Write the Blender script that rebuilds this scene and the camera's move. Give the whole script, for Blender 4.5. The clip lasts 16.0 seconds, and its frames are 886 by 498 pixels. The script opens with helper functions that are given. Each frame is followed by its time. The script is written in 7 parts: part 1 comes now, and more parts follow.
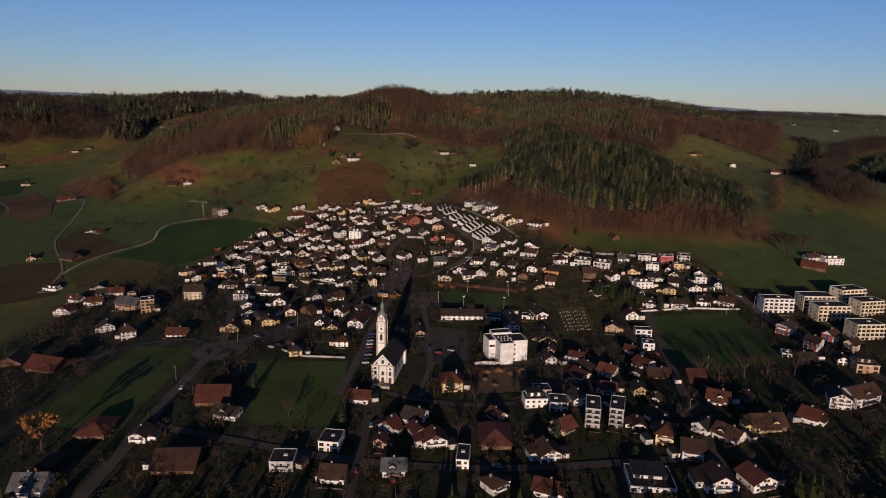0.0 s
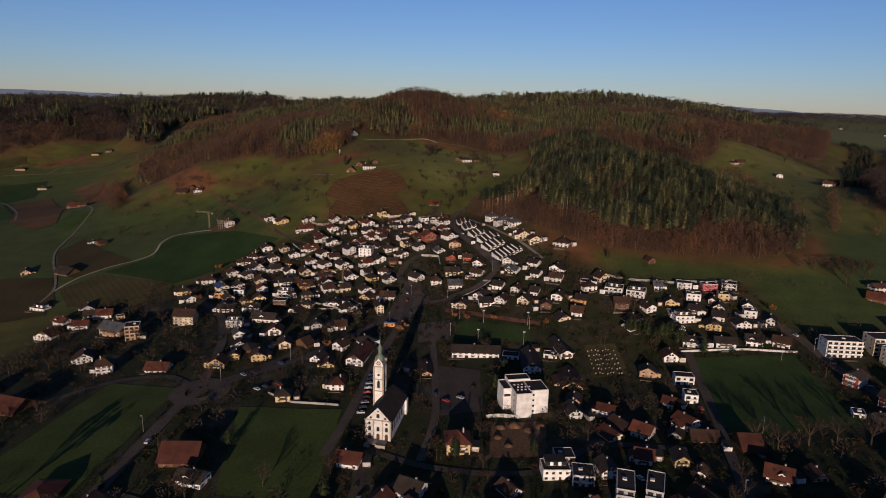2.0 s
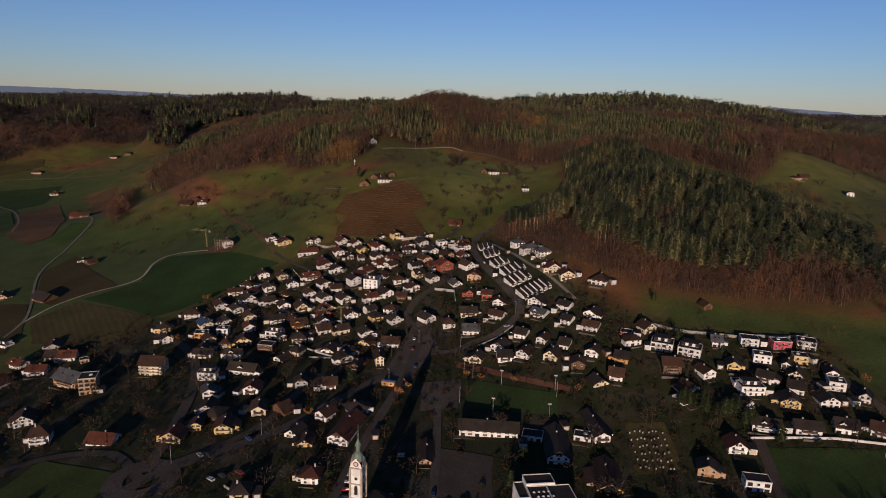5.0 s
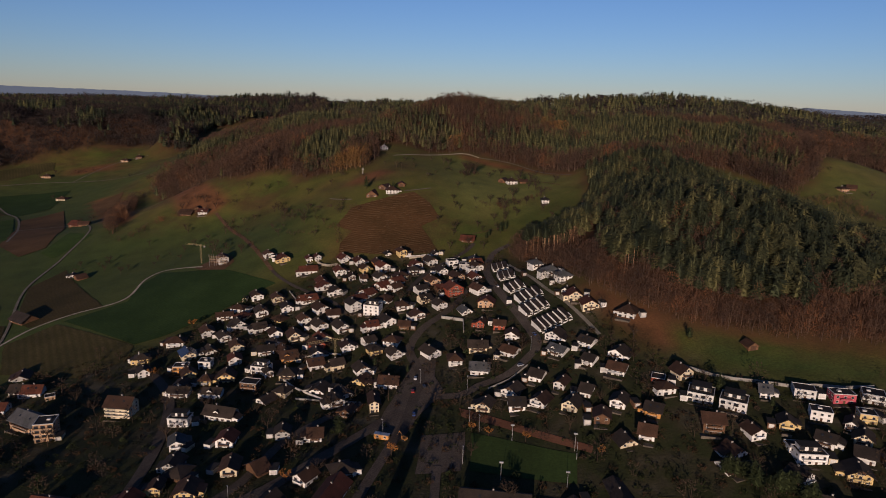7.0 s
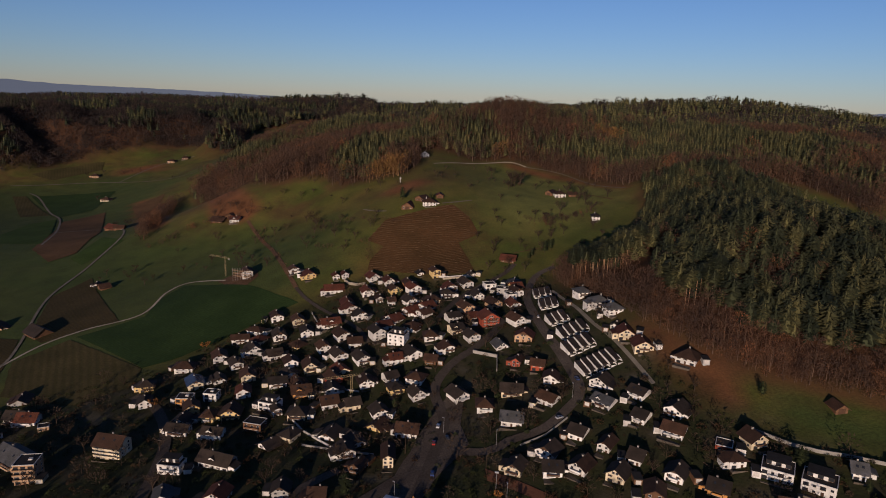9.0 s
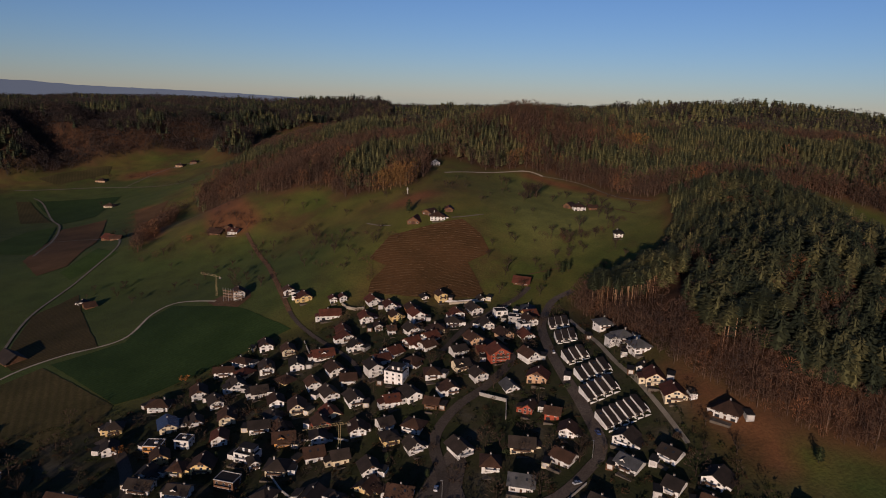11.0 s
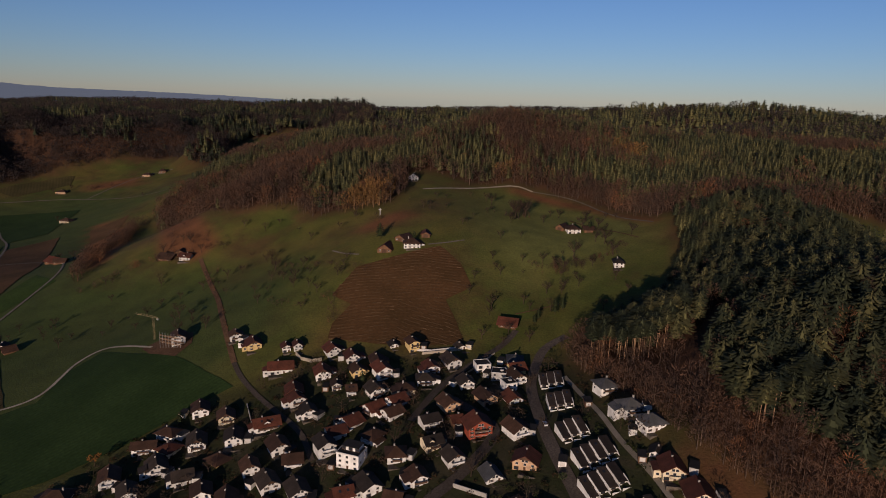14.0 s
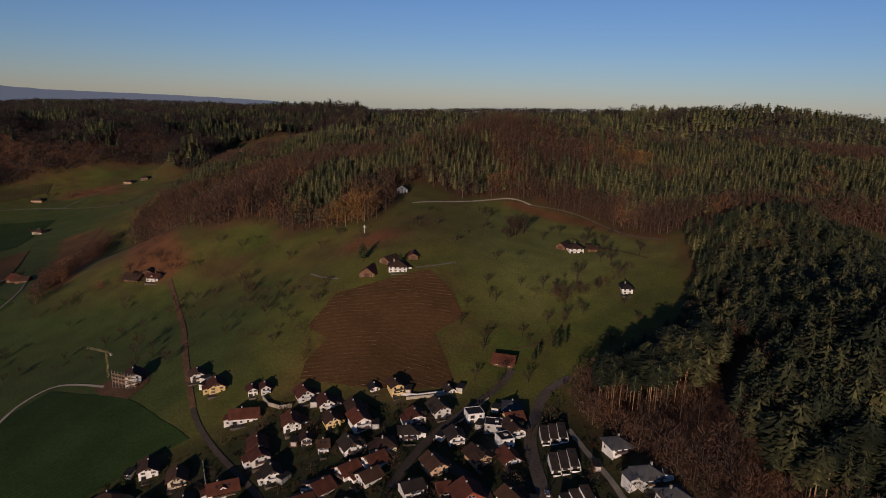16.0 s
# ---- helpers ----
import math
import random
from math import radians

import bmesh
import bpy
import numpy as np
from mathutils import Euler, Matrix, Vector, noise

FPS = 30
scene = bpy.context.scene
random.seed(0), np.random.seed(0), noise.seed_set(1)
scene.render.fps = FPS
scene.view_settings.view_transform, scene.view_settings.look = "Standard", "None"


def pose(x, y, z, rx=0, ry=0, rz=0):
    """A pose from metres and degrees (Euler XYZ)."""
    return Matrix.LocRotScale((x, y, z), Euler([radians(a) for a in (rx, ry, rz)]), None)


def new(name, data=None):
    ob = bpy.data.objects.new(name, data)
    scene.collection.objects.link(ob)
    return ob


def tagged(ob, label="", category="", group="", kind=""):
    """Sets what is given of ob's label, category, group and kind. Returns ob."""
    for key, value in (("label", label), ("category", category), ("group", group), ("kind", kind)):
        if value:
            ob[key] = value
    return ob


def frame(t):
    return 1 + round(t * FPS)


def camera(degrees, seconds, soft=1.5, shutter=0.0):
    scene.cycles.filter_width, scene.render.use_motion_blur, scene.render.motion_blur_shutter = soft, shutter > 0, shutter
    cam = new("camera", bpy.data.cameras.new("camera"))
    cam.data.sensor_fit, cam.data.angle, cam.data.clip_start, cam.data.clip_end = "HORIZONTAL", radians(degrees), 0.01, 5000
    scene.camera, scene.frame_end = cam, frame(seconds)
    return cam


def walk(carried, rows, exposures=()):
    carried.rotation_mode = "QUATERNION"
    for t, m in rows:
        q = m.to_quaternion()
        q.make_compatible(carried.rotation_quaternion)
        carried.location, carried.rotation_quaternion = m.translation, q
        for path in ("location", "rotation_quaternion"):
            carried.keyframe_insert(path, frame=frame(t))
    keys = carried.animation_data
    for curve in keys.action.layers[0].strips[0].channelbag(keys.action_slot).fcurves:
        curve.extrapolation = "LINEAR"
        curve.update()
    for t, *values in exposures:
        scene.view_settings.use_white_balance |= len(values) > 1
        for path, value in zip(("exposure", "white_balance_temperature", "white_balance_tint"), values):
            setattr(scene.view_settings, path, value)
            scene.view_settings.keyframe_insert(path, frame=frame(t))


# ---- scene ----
from mathutils.geometry import delaunay_2d_cdt

cam = camera(68.5, 16.0, soft=1.0)
METRES, EYE, TILT, LEAN, TURN = 434.0, 187.5, 5.5, -3.5, 0.0
ROWS = [
    (0.0, 0.0, 0.0, 0.0, -0.71, -18.26, 2.15),
    (0.5, 0.0069, 0.0315, 0.0004, -0.8, -18.28, 2.21),
    (1.0, 0.0132, 0.0639, 0.0005, -0.3, -18.26, 2.24),
    (1.5, 0.0203, 0.097, 0.0, 0.97, -18.2, 2.27),
    (2.0, 0.0263, 0.1304, -0.0006, 1.92, -18.15, 2.33),
    (2.5, 0.0316, 0.1633, -0.0003, 2.46, -18.15, 2.33),
    (3.0, 0.0368, 0.1964, 0.0001, 3.14, -18.13, 2.38),
    (3.5, 0.0412, 0.2295, 0.0004, 3.85, -18.12, 2.42),
    (4.0, 0.045, 0.2621, 0.0004, 4.57, -18.1, 2.42),
    (6.5, 0.0595, 0.4232, 0.0016, 5.83, -18.24, 2.68),
    (7.0, 0.0626, 0.4551, 0.0007, 7.06, -18.12, 2.65),
    (7.5, 0.0651, 0.4866, 0.0001, 8.11, -18.04, 2.68),
    (8.0, 0.0674, 0.5168, -0.0001, 9.13, -17.97, 2.69),
    (8.5, 0.069, 0.5467, -0.001, 10.42, -17.87, 2.61),
    (9.0, 0.0709, 0.5762, -0.0008, 11.72, -17.82, 2.59),
    (11.5, 0.0644, 0.7227, -0.0002, 13.37, -17.71, 2.7),
    (12.0, 0.0631, 0.7528, -0.0001, 13.2, -17.69, 2.74),
    (12.5, 0.0616, 0.7833, 0.0003, 12.98, -17.71, 2.82),
    (13.0, 0.0592, 0.8135, 0.0009, 12.73, -17.73, 2.81),
    (13.5, 0.0566, 0.8437, 0.0011, 12.6, -17.73, 2.8),
    (14.0, 0.0538, 0.874, 0.0011, 12.56, -17.74, 2.83),
    (14.5, 0.0502, 0.9042, 0.0014, 12.52, -17.74, 2.81),
    (15.0, 0.0466, 0.9345, 0.0014, 12.43, -17.76, 2.89),
    (15.5, 0.0436, 0.9649, 0.0016, 12.36, -17.76, 2.98),
    (16.0, 0.0409, 0.9936, 0.0014, 12.3, -17.67, 2.85),
]
walk(cam, [(t, pose(0, 0, EYE, TILT, LEAN, TURN) @ pose(METRES * x, METRES * y, METRES * z, 90 + pitch, roll, yaw)) for t, x, y, z, yaw, pitch, roll in ROWS],
     exposures=[(0.0, 0.06, 5550, 31), (8.0, 0.0, 5550, 31), (16.0, -0.14, 5550, 31)])

# ---- light: a low winter sun behind the camera, clear sky ----
SUN_AZIMUTH, SUN_HEIGHT = 183.8, 8.5      # degrees clockwise from +y, degrees above the horizon
world = bpy.data.worlds.new("clear_sky")
scene.world = world
world.use_nodes = True
wn = world.node_tree
wn.nodes.clear()
sky = wn.nodes.new("ShaderNodeTexSky")
sky.sky_type = "NISHITA"
sky.sun_disc = False
sky.sun_elevation = radians(SUN_HEIGHT)
sky.sun_rotation = radians(SUN_AZIMUTH)
sky.altitude = 500
sky.air_density, sky.dust_density, sky.ozone_density = 0.94, 0.06, 3.2
sky_out = wn.nodes.new("ShaderNodeOutputWorld")
sky_bg = wn.nodes.new("ShaderNodeBackground")
sky_bg.inputs["Strength"].default_value = 0.077
wn.links.new(sky.outputs["Color"], sky_bg.inputs["Color"])
wn.links.new(sky_bg.outputs["Background"], sky_out.inputs["Surface"])

sun_data = bpy.data.lights.new("sun", "SUN")
sun_data.energy, sun_data.angle, sun_data.color = 5.0, radians(0.5), (1.0, 0.78, 0.46)
sun = new("sun", sun_data)
az, el = radians(SUN_AZIMUTH), radians(SUN_HEIGHT)
to_sun = Vector((math.sin(az) * math.cos(el), math.cos(az) * math.cos(el), math.sin(el)))
sun.matrix_world = Matrix.Translation((0, -400, 600)) @ to_sun.to_track_quat("Z", "Y").to_matrix().to_4x4()

# ---- materials ----


def blank(name):
    m = bpy.data.materials.new(name)
    m.use_nodes = True
    m.node_tree.nodes.clear()
    out = m.node_tree.nodes.new("ShaderNodeOutputMaterial")
    b = m.node_tree.nodes.new("ShaderNodeBsdfPrincipled")
    m.node_tree.links.new(b.outputs["BSDF"], out.inputs["Surface"])
    return m, m.node_tree.nodes, m.node_tree.links, b


def noise_node(n, l, coord, scale, detail=3.0, rough=0.55):
    t = n.new("ShaderNodeTexNoise")
    t.inputs["Scale"].default_value = scale
    t.inputs["Detail"].default_value = detail
    t.inputs["Roughness"].default_value = rough
    l.new(coord, t.inputs["Vector"])
    return t


def ramp(n, l, fac, stops):
    r = n.new("ShaderNodeValToRGB")
    while len(r.color_ramp.elements) < len(stops):
        r.color_ramp.elements.new(0.5)
    for e, (p, c) in zip(r.color_ramp.elements, stops):
        e.position, e.color = p, (*c, 1)
    l.new(fac, r.inputs["Fac"])
    return r


def mix(n, l, fac, a, b, mode="MIX"):
    m = n.new("ShaderNodeMix")
    m.data_type, m.blend_type = "RGBA", mode
    for sock, v in ((m.inputs[0], fac), (m.inputs[6], a), (m.inputs[7], b)):
        if isinstance(v, (int, float)):
            sock.default_value = v
        elif isinstance(v, tuple):
            sock.default_value = (*v, 1)
        else:
            l.new(v, sock)
    return m.outputs[2]


def scaled(c, k):
    return tuple(min(1.0, v * k) for v in c)


def surface(name, colour, rough=0.85, grain=3.0, patch=0.25, vary=0.25, bump=0.15, per="object", metal=0.0):
    """Matt surface with grain and patches at two scales, each piece a little lighter or darker."""
    m, n, l, b = blank(name)
    co = n.new("ShaderNodeTexCoord").outputs["Object"]
    fine, wide = noise_node(n, l, co, grain, 4), noise_node(n, l, co, patch, 3)
    c1 = ramp(n, l, fine.outputs["Fac"], [(0.3, scaled(colour, 1 - vary)), (0.7, scaled(colour, 1 + vary))]).outputs["Color"]
    c2 = ramp(n, l, wide.outputs["Fac"], [(0.35, (0.72, 0.70, 0.68)), (0.65, (1.0, 1.0, 1.0))]).outputs["Color"]
    c = mix(n, l, 1.0, c1, c2, "MULTIPLY")
    if per == "island":
        rnd = n.new("ShaderNodeNewGeometry").outputs["Random Per Island"]
    else:
        rnd = n.new("ShaderNodeObjectInfo").outputs["Random"]
    tone = ramp(n, l, rnd, [(0.0, (0.68, 0.68, 0.68)), (1.0, (1.0, 1.0, 1.0))]).outputs["Color"]
    l.new(mix(n, l, 1.0, c, tone, "MULTIPLY"), b.inputs["Base Color"])
    b.inputs["Roughness"].default_value = rough
    b.inputs["Specular IOR Level"].default_value = 0.5 if rough < 0.7 else 0.12
    b.inputs["Metallic"].default_value = metal
    if bump:
        bp = n.new("ShaderNodeBump")
        bp.inputs["Strength"].default_value = bump
        l.new(fine.outputs["Fac"], bp.inputs["Height"])
        l.new(bp.outputs["Normal"], b.inputs["Normal"])
    return m


def tiled(name, colour, vary=0.3):
    """Roof covering with courses of tiles, moss and weathering."""
    m, n, l, b = blank(name)
    co = n.new("ShaderNodeTexCoord").outputs["Object"]
    wave = n.new("ShaderNodeTexWave")
    wave.bands_direction = "Z"
    wave.inputs["Scale"].default_value = 2.2
    wave.inputs["Distortion"].default_value = 0.8
    l.new(co, wave.inputs["Vector"])
    fine, wide = noise_node(n, l, co, 2.5, 4), noise_node(n, l, co, 0.22, 3)
    c1 = ramp(n, l, fine.outputs["Fac"], [(0.3, scaled(colour, 1 - vary)), (0.7, scaled(colour, 1 + vary))]).outputs["Color"]
    c2 = ramp(n, l, wide.outputs["Fac"], [(0.35, (0.6, 0.62, 0.58)), (0.7, (1, 1, 1))]).outputs["Color"]
    c3 = ramp(n, l, wave.outputs["Fac"], [(0.0, (0.7, 0.7, 0.7)), (0.5, (1, 1, 1))]).outputs["Color"]
    rnd = n.new("ShaderNodeObjectInfo").outputs["Random"]
    tone = ramp(n, l, rnd, [(0.0, (0.6, 0.6, 0.62)), (1.0, (1.1, 1.05, 1.0))]).outputs["Color"]
    c = mix(n, l, 1.0, mix(n, l, 1.0, c1, c2, "MULTIPLY"), mix(n, l, 1.0, c3, tone, "MULTIPLY"), "MULTIPLY")
    l.new(c, b.inputs["Base Color"])
    b.inputs["Roughness"].default_value = 0.8
    b.inputs["Specular IOR Level"].default_value = 0.2
    bp = n.new("ShaderNodeBump")
    bp.inputs["Strength"].default_value = 0.4
    l.new(wave.outputs["Fac"], bp.inputs["Height"])
    l.new(bp.outputs["Normal"], b.inputs["Normal"])
    return m


WALLS = {
    "w": surface("white_render", (0.70, 0.68, 0.64), 0.9, 4, 0.3, 0.06, 0.05),
    "c": surface("cream_render", (0.66, 0.56, 0.38), 0.9, 4, 0.3, 0.07, 0.05),
    "y": surface("yellow_render", (0.64, 0.47, 0.20), 0.9, 4, 0.3, 0.07, 0.05),
    "o": surface("orange_render", (0.52, 0.25, 0.07), 0.9, 4, 0.3, 0.07, 0.05),
    "r": surface("red_render", (0.33, 0.075, 0.038), 0.9, 4, 0.3, 0.08, 0.05),
    "m": surface("magenta_render", (0.42, 0.08, 0.10), 0.9, 4, 0.3, 0.08, 0.05),
    "p": surface("peach_render", (0.48, 0.31, 0.18), 0.9, 4, 0.3, 0.07, 0.05),
    "k": surface("grey_render", (0.36, 0.35, 0.33), 0.9, 4, 0.3, 0.08, 0.05),
    "b": surface("brown_boards", (0.14, 0.075, 0.04), 0.85, 5, 0.4, 0.3, 0.2),
    "q": surface("red_white_render", (0.60, 0.56, 0.51), 0.9, 4, 0.3, 0.08, 0.05),
}
ROOFS = {
    "d": tiled("dark_tiles", (0.042, 0.031, 0.024)),
    "b": tiled("brown_tiles", (0.070, 0.036, 0.021)),
    "r": tiled("red_tiles", (0.112, 0.037, 0.020)),
    "k": tiled("grey_tiles", (0.100, 0.100, 0.105), 0.2),
    "s": surface("solar_roof", (0.035, 0.045, 0.075), 0.25, 1.5, 0.5, 0.2, 0.0),
    "flat": surface("roof_gravel", (0.040, 0.036, 0.032), 0.95, 4, 0.3, 0.3, 0.2),
}
RED_PANEL = surface("red_panel", (0.30, 0.035, 0.03), 0.6, 4, 0.3, 0.1, 0.0)
BLUE_PANEL = surface("blue_panel", (0.04, 0.06, 0.16), 0.6, 4, 0.3, 0.1, 0.0)
TRIM = surface("pale_trim", (0.55, 0.52, 0.48), 0.7, 4, 0.5, 0.1, 0.0)
WOOD = surface("dark_wood", (0.09, 0.05, 0.03), 0.8, 5, 0.5, 0.3, 0.1)
PAVING = surface("paving", (0.115, 0.096, 0.074), 0.9, 2.5, 0.3, 0.25, 0.1)
CONCRETE = surface("concrete", (0.32, 0.30, 0.27), 0.9, 3, 0.2, 0.15, 0.15)
ASPHALT = surface("asphalt", (0.078, 0.062, 0.048), 0.9, 1.2, 0.06, 0.35, 0.2)
GRAVEL = surface("gravel", (0.19, 0.165, 0.125), 0.95, 3.0, 0.1, 0.25, 0.2)
PALE_TRACK = surface("pale_track", (0.36, 0.31, 0.23), 0.95, 2.0, 0.1, 0.2, 0.2)
BARE_EARTH = surface("bare_earth", (0.12, 0.068, 0.035), 0.95, 0.8, 0.05, 0.35, 0.4)
CLAY = surface("clay_court", (0.17, 0.075, 0.04), 0.95, 1.5, 0.05, 0.2, 0.1)
STONE = surface("sandstone", (0.34, 0.29, 0.22), 0.9, 2.5, 0.3, 0.2, 0.3)
COPPER = surface("green_copper", (0.13, 0.17, 0.13), 0.6, 3, 0.4, 0.3, 0.1)
METAL = surface("painted_metal", (0.45, 0.45, 0.45), 0.4, 4, 0.5, 0.1, 0.0, metal=0.5)
CRANE_YELLOW = surface("crane_paint", (0.34, 0.26, 0.12), 0.5, 4, 0.5, 0.1, 0.0)
BARK = surface("bark", (0.055, 0.038, 0.026), 0.95, 4, 0.5, 0.3, 0.4)
PALE_BARK = surface("pine_bark", (0.36, 0.23, 0.13), 0.95, 4, 0.5, 0.3, 0.4, per="island")
TWIGS = surface("bare_twigs", (0.046, 0.031, 0.020), 0.95, 0.8, 0.15, 0.3, 0.0)
RUST_LEAVES = surface("rust_leaves", (0.30, 0.13, 0.03), 0.9, 0.8, 0.2, 0.3, 0.0)


def foliage(name, stops):
    """Crowns of a wood: each tree has a tone of its own, each spray a little difference."""
    m, n, l, b = blank(name)
    tone = n.new("ShaderNodeAttribute")
    tone.attribute_name = "tone"
    geo = n.new("ShaderNodeNewGeometry")
    c = ramp(n, l, tone.outputs["Fac"], stops).outputs["Color"]
    spray = ramp(n, l, geo.outputs["Random Per Island"], [(0.0, (0.74, 0.74, 0.76)), (1.0, (1.18, 1.15, 1.1))]).outputs["Color"]
    wide = noise_node(n, l, geo.outputs["Position"], 0.02, 3)
    stand = ramp(n, l, wide.outputs["Fac"], [(0.35, (0.75, 0.78, 0.8)), (0.65, (1.1, 1.05, 1.0))]).outputs["Color"]
    l.new(mix(n, l, 1.0, mix(n, l, 1.0, c, spray, "MULTIPLY"), stand, "MULTIPLY"), b.inputs["Base Color"])
    b.inputs["Roughness"].default_value = 0.9
    b.inputs["Specular IOR Level"].default_value = 0.1
    return m


BEECH = foliage("beech_wood", [(0.0, (0.042, 0.029, 0.023)), (0.45, (0.062, 0.038, 0.026)), (0.8, (0.084, 0.046, 0.027)), (0.9, (0.128, 0.060, 0.027)), (1.0, (0.092, 0.064, 0.046))])
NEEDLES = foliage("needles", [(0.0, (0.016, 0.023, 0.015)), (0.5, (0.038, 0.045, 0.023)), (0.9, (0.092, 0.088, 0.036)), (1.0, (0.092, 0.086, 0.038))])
# far beech, greyed for distance haze and darkened for shade in the gullies
HAZED_BEECH = foliage("hazed_shaded_beech", [(0.0, (0.020, 0.018, 0.018)), (0.45, (0.030, 0.024, 0.022)), (0.8, (0.043, 0.031, 0.025)), (0.9, (0.054, 0.036, 0.026)), (1.0, (0.048, 0.038, 0.032))])
LARCH = foliage("autumn_larch", [(0.0, (0.100, 0.056, 0.020)), (0.9, (0.190, 0.105, 0.034)), (1.0, (0.19, 0.12, 0.06))])
GARDEN_GREEN = surface("garden_green", (0.034, 0.044, 0.016), 0.9, 0.8, 0.2, 0.3, 0.0)
SHRUB_GREEN = surface("shrub_green", (0.020, 0.026, 0.006), 0.9, 0.5, 0.03, 0.35, 0.0, per="island")
SHRUB_BROWN = surface("shrub_brown", (0.042, 0.023, 0.010), 0.9, 0.5, 0.03, 0.35, 0.0, per="island")


def striped(name, dark, light, turn, period):
    """Bare soil or crop in parallel rows."""
    m, n, l, b = blank(name)
    geo = n.new("ShaderNodeNewGeometry").outputs["Position"]
    rot = n.new("ShaderNodeMapping")
    rot.inputs["Rotation"].default_value = (0, 0, radians(turn))
    l.new(geo, rot.inputs["Vector"])
    wave = n.new("ShaderNodeTexWave")
    wave.inputs["Scale"].default_value = 0.314 / period
    wave.inputs["Distortion"].default_value = 1.2
    wave.inputs["Detail"].default_value = 2
    l.new(rot.outputs["Vector"], wave.inputs["Vector"])
    fine, wide = noise_node(n, l, geo, 0.6, 4), noise_node(n, l, geo, 0.03, 3)
    rows = ramp(n, l, wave.outputs["Fac"], [(0.25, dark), (0.75, light)]).outputs["Color"]
    c1 = ramp(n, l, fine.outputs["Fac"], [(0.3, (0.7, 0.7, 0.7)), (0.7, (1.1, 1.1, 1.1))]).outputs["Color"]
    c2 = ramp(n, l, wide.outputs["Fac"], [(0.35, (0.72, 0.74, 0.7)), (0.65, (1.05, 1.0, 1.0))]).outputs["Color"]
    l.new(mix(n, l, 1.0, rows, mix(n, l, 1.0, c1, c2, "MULTIPLY"), "MULTIPLY"), b.inputs["Base Color"])
    b.inputs["Roughness"].default_value = 0.95
    b.inputs["Specular IOR Level"].default_value = 0.08
    bp = n.new("ShaderNodeBump")
    bp.inputs["Strength"].default_value = 0.12
    bp.inputs["Distance"].default_value = 0.3
    l.new(wave.outputs["Fac"], bp.inputs["Height"])
    l.new(bp.outputs["Normal"], b.inputs["Normal"])
    return m


GLASS, gn, gl, gb = blank("window_glass")
gb.inputs["Base Color"].default_value = (0.020, 0.022, 0.026, 1)
gb.inputs["Roughness"].default_value = 0.12

# ---- the lie of the land: (x, y, radius, height) of broad swells on a base level ----
BASE_LEVEL = 20.0
VALLEY_FLOOR = [
    (0, -100, 400, -2.1),
    (-500, 0, 500, -10.0),
    (600, 100, 400, 13.6),
    (0, 300, 160, -12.9),
    (-180, 320, 160, 18.9),
    (180, 300, 150, 17.9),
    (330, 420, 180, -2.6),
    (-350, 480, 180, -16.0),
    (-150, 480, 120, 3.9),
    (0, 480, 120, 10.0),
    (130, 480, 100, -16.5),
    (-60, 600, 100, -2.5),
    (60, 590, 90, 1.0),
    (-200, 620, 110, 6.7),
    (210, 600, 120, 35.0),
    (-330, 700, 120, 11.2),
    (-90, 720, 100, 0.1),
    (30, 690, 80, 3.7),
]
VILLAGE_RISE = [
    (110, 690, 70, 13.3),
    (180, 740, 80, 48.8),
    (290, 700, 110, 3.1),
    (-200, 800, 100, 17.9),
    (-300, 860, 110, -21.5),
    (-110, 860, 90, 34.8),
    (0, 840, 100, 3.8),
    (90, 900, 100, 25.7),
    (190, 870, 100, 8.0),
    (-150, 980, 100, 51.0),
    (-60, 670, 60, 15.8),
    (60, 660, 50, 2.0),
    (120, 560, 70, 19.2),
    (-250, 760, 70, 6.4),
    (160, 590, 60, -18.1),
    (-450, 1120, 130, -64.6),
    (-400, 1480, 220, 47.3),
    (-240, 960, 80, -24.4),
]
SLOPES = [
    (-330, 1020, 120, 76.8),
    (0, 1050, 140, -14.6),
    (180, 1050, 140, 48.5),
    (330, 930, 140, -9.7),
    (480, 830, 150, 34.1),
    (-60, 1220, 170, 34.1),
    (200, 1300, 220, 58.3),
    (-420, 1250, 180, 87.6),
    (-560, 950, 160, 11.1),
    (-700, 1200, 220, -32.1),
    (-760, 1650, 200, -21.6),
    (-1000, 1700, 250, 49.3),
    (-550, 1950, 260, 13.6),
    (-760, 2400, 350, 48.0),
    (-1000, 1350, 220, -24.2),
    (640, 2600, 350, 47.9),
    (460, 2000, 300, 50.5),
    (-70, 1210, 90, 58.6),
]
FAR_LAND = [
    (60, 1160, 100, -8.8),
    (0, 2000, 450, 90.0),
    (-1500, 1500, 400, 43.7),
    (-1500, 3600, 600, -38.8),
    (500, 1400, 300, 43.1),
    (1100, 1800, 500, 26.2),
    (900, 900, 400, 46.1),
    (-1500, 2500, 600, 46.0),
    (-1300, 800, 500, -17.4),
    (0, 3500, 1000, 119.2),
    (-2200, 3300, 1000, 118.3),
    (2200, 3300, 1000, 97.0),
    (0, 4800, 900, 54.6),
    (2300, 1200, 900, 85.6),
    (-2600, 1500, 700, 28.2),
    (-2500, 4800, 900, 61.0),
    (2500, 4800, 900, 78.3),
    (400, 1085, 70, 19.0),
    (145, 970, 45, 9.0),
    (740, 980, 170, -20.0),
    (1000, 1750, 260, 8.0),
    (1450, 2500, 450, 30.0),
    (478, 745, 42, 7.0),
    (548, 950, 60, -16.0),
    (660, 1130, 80, -13.0),
]
SWELLS = np.array(VALLEY_FLOOR + VILLAGE_RISE + SLOPES + FAR_LAND)


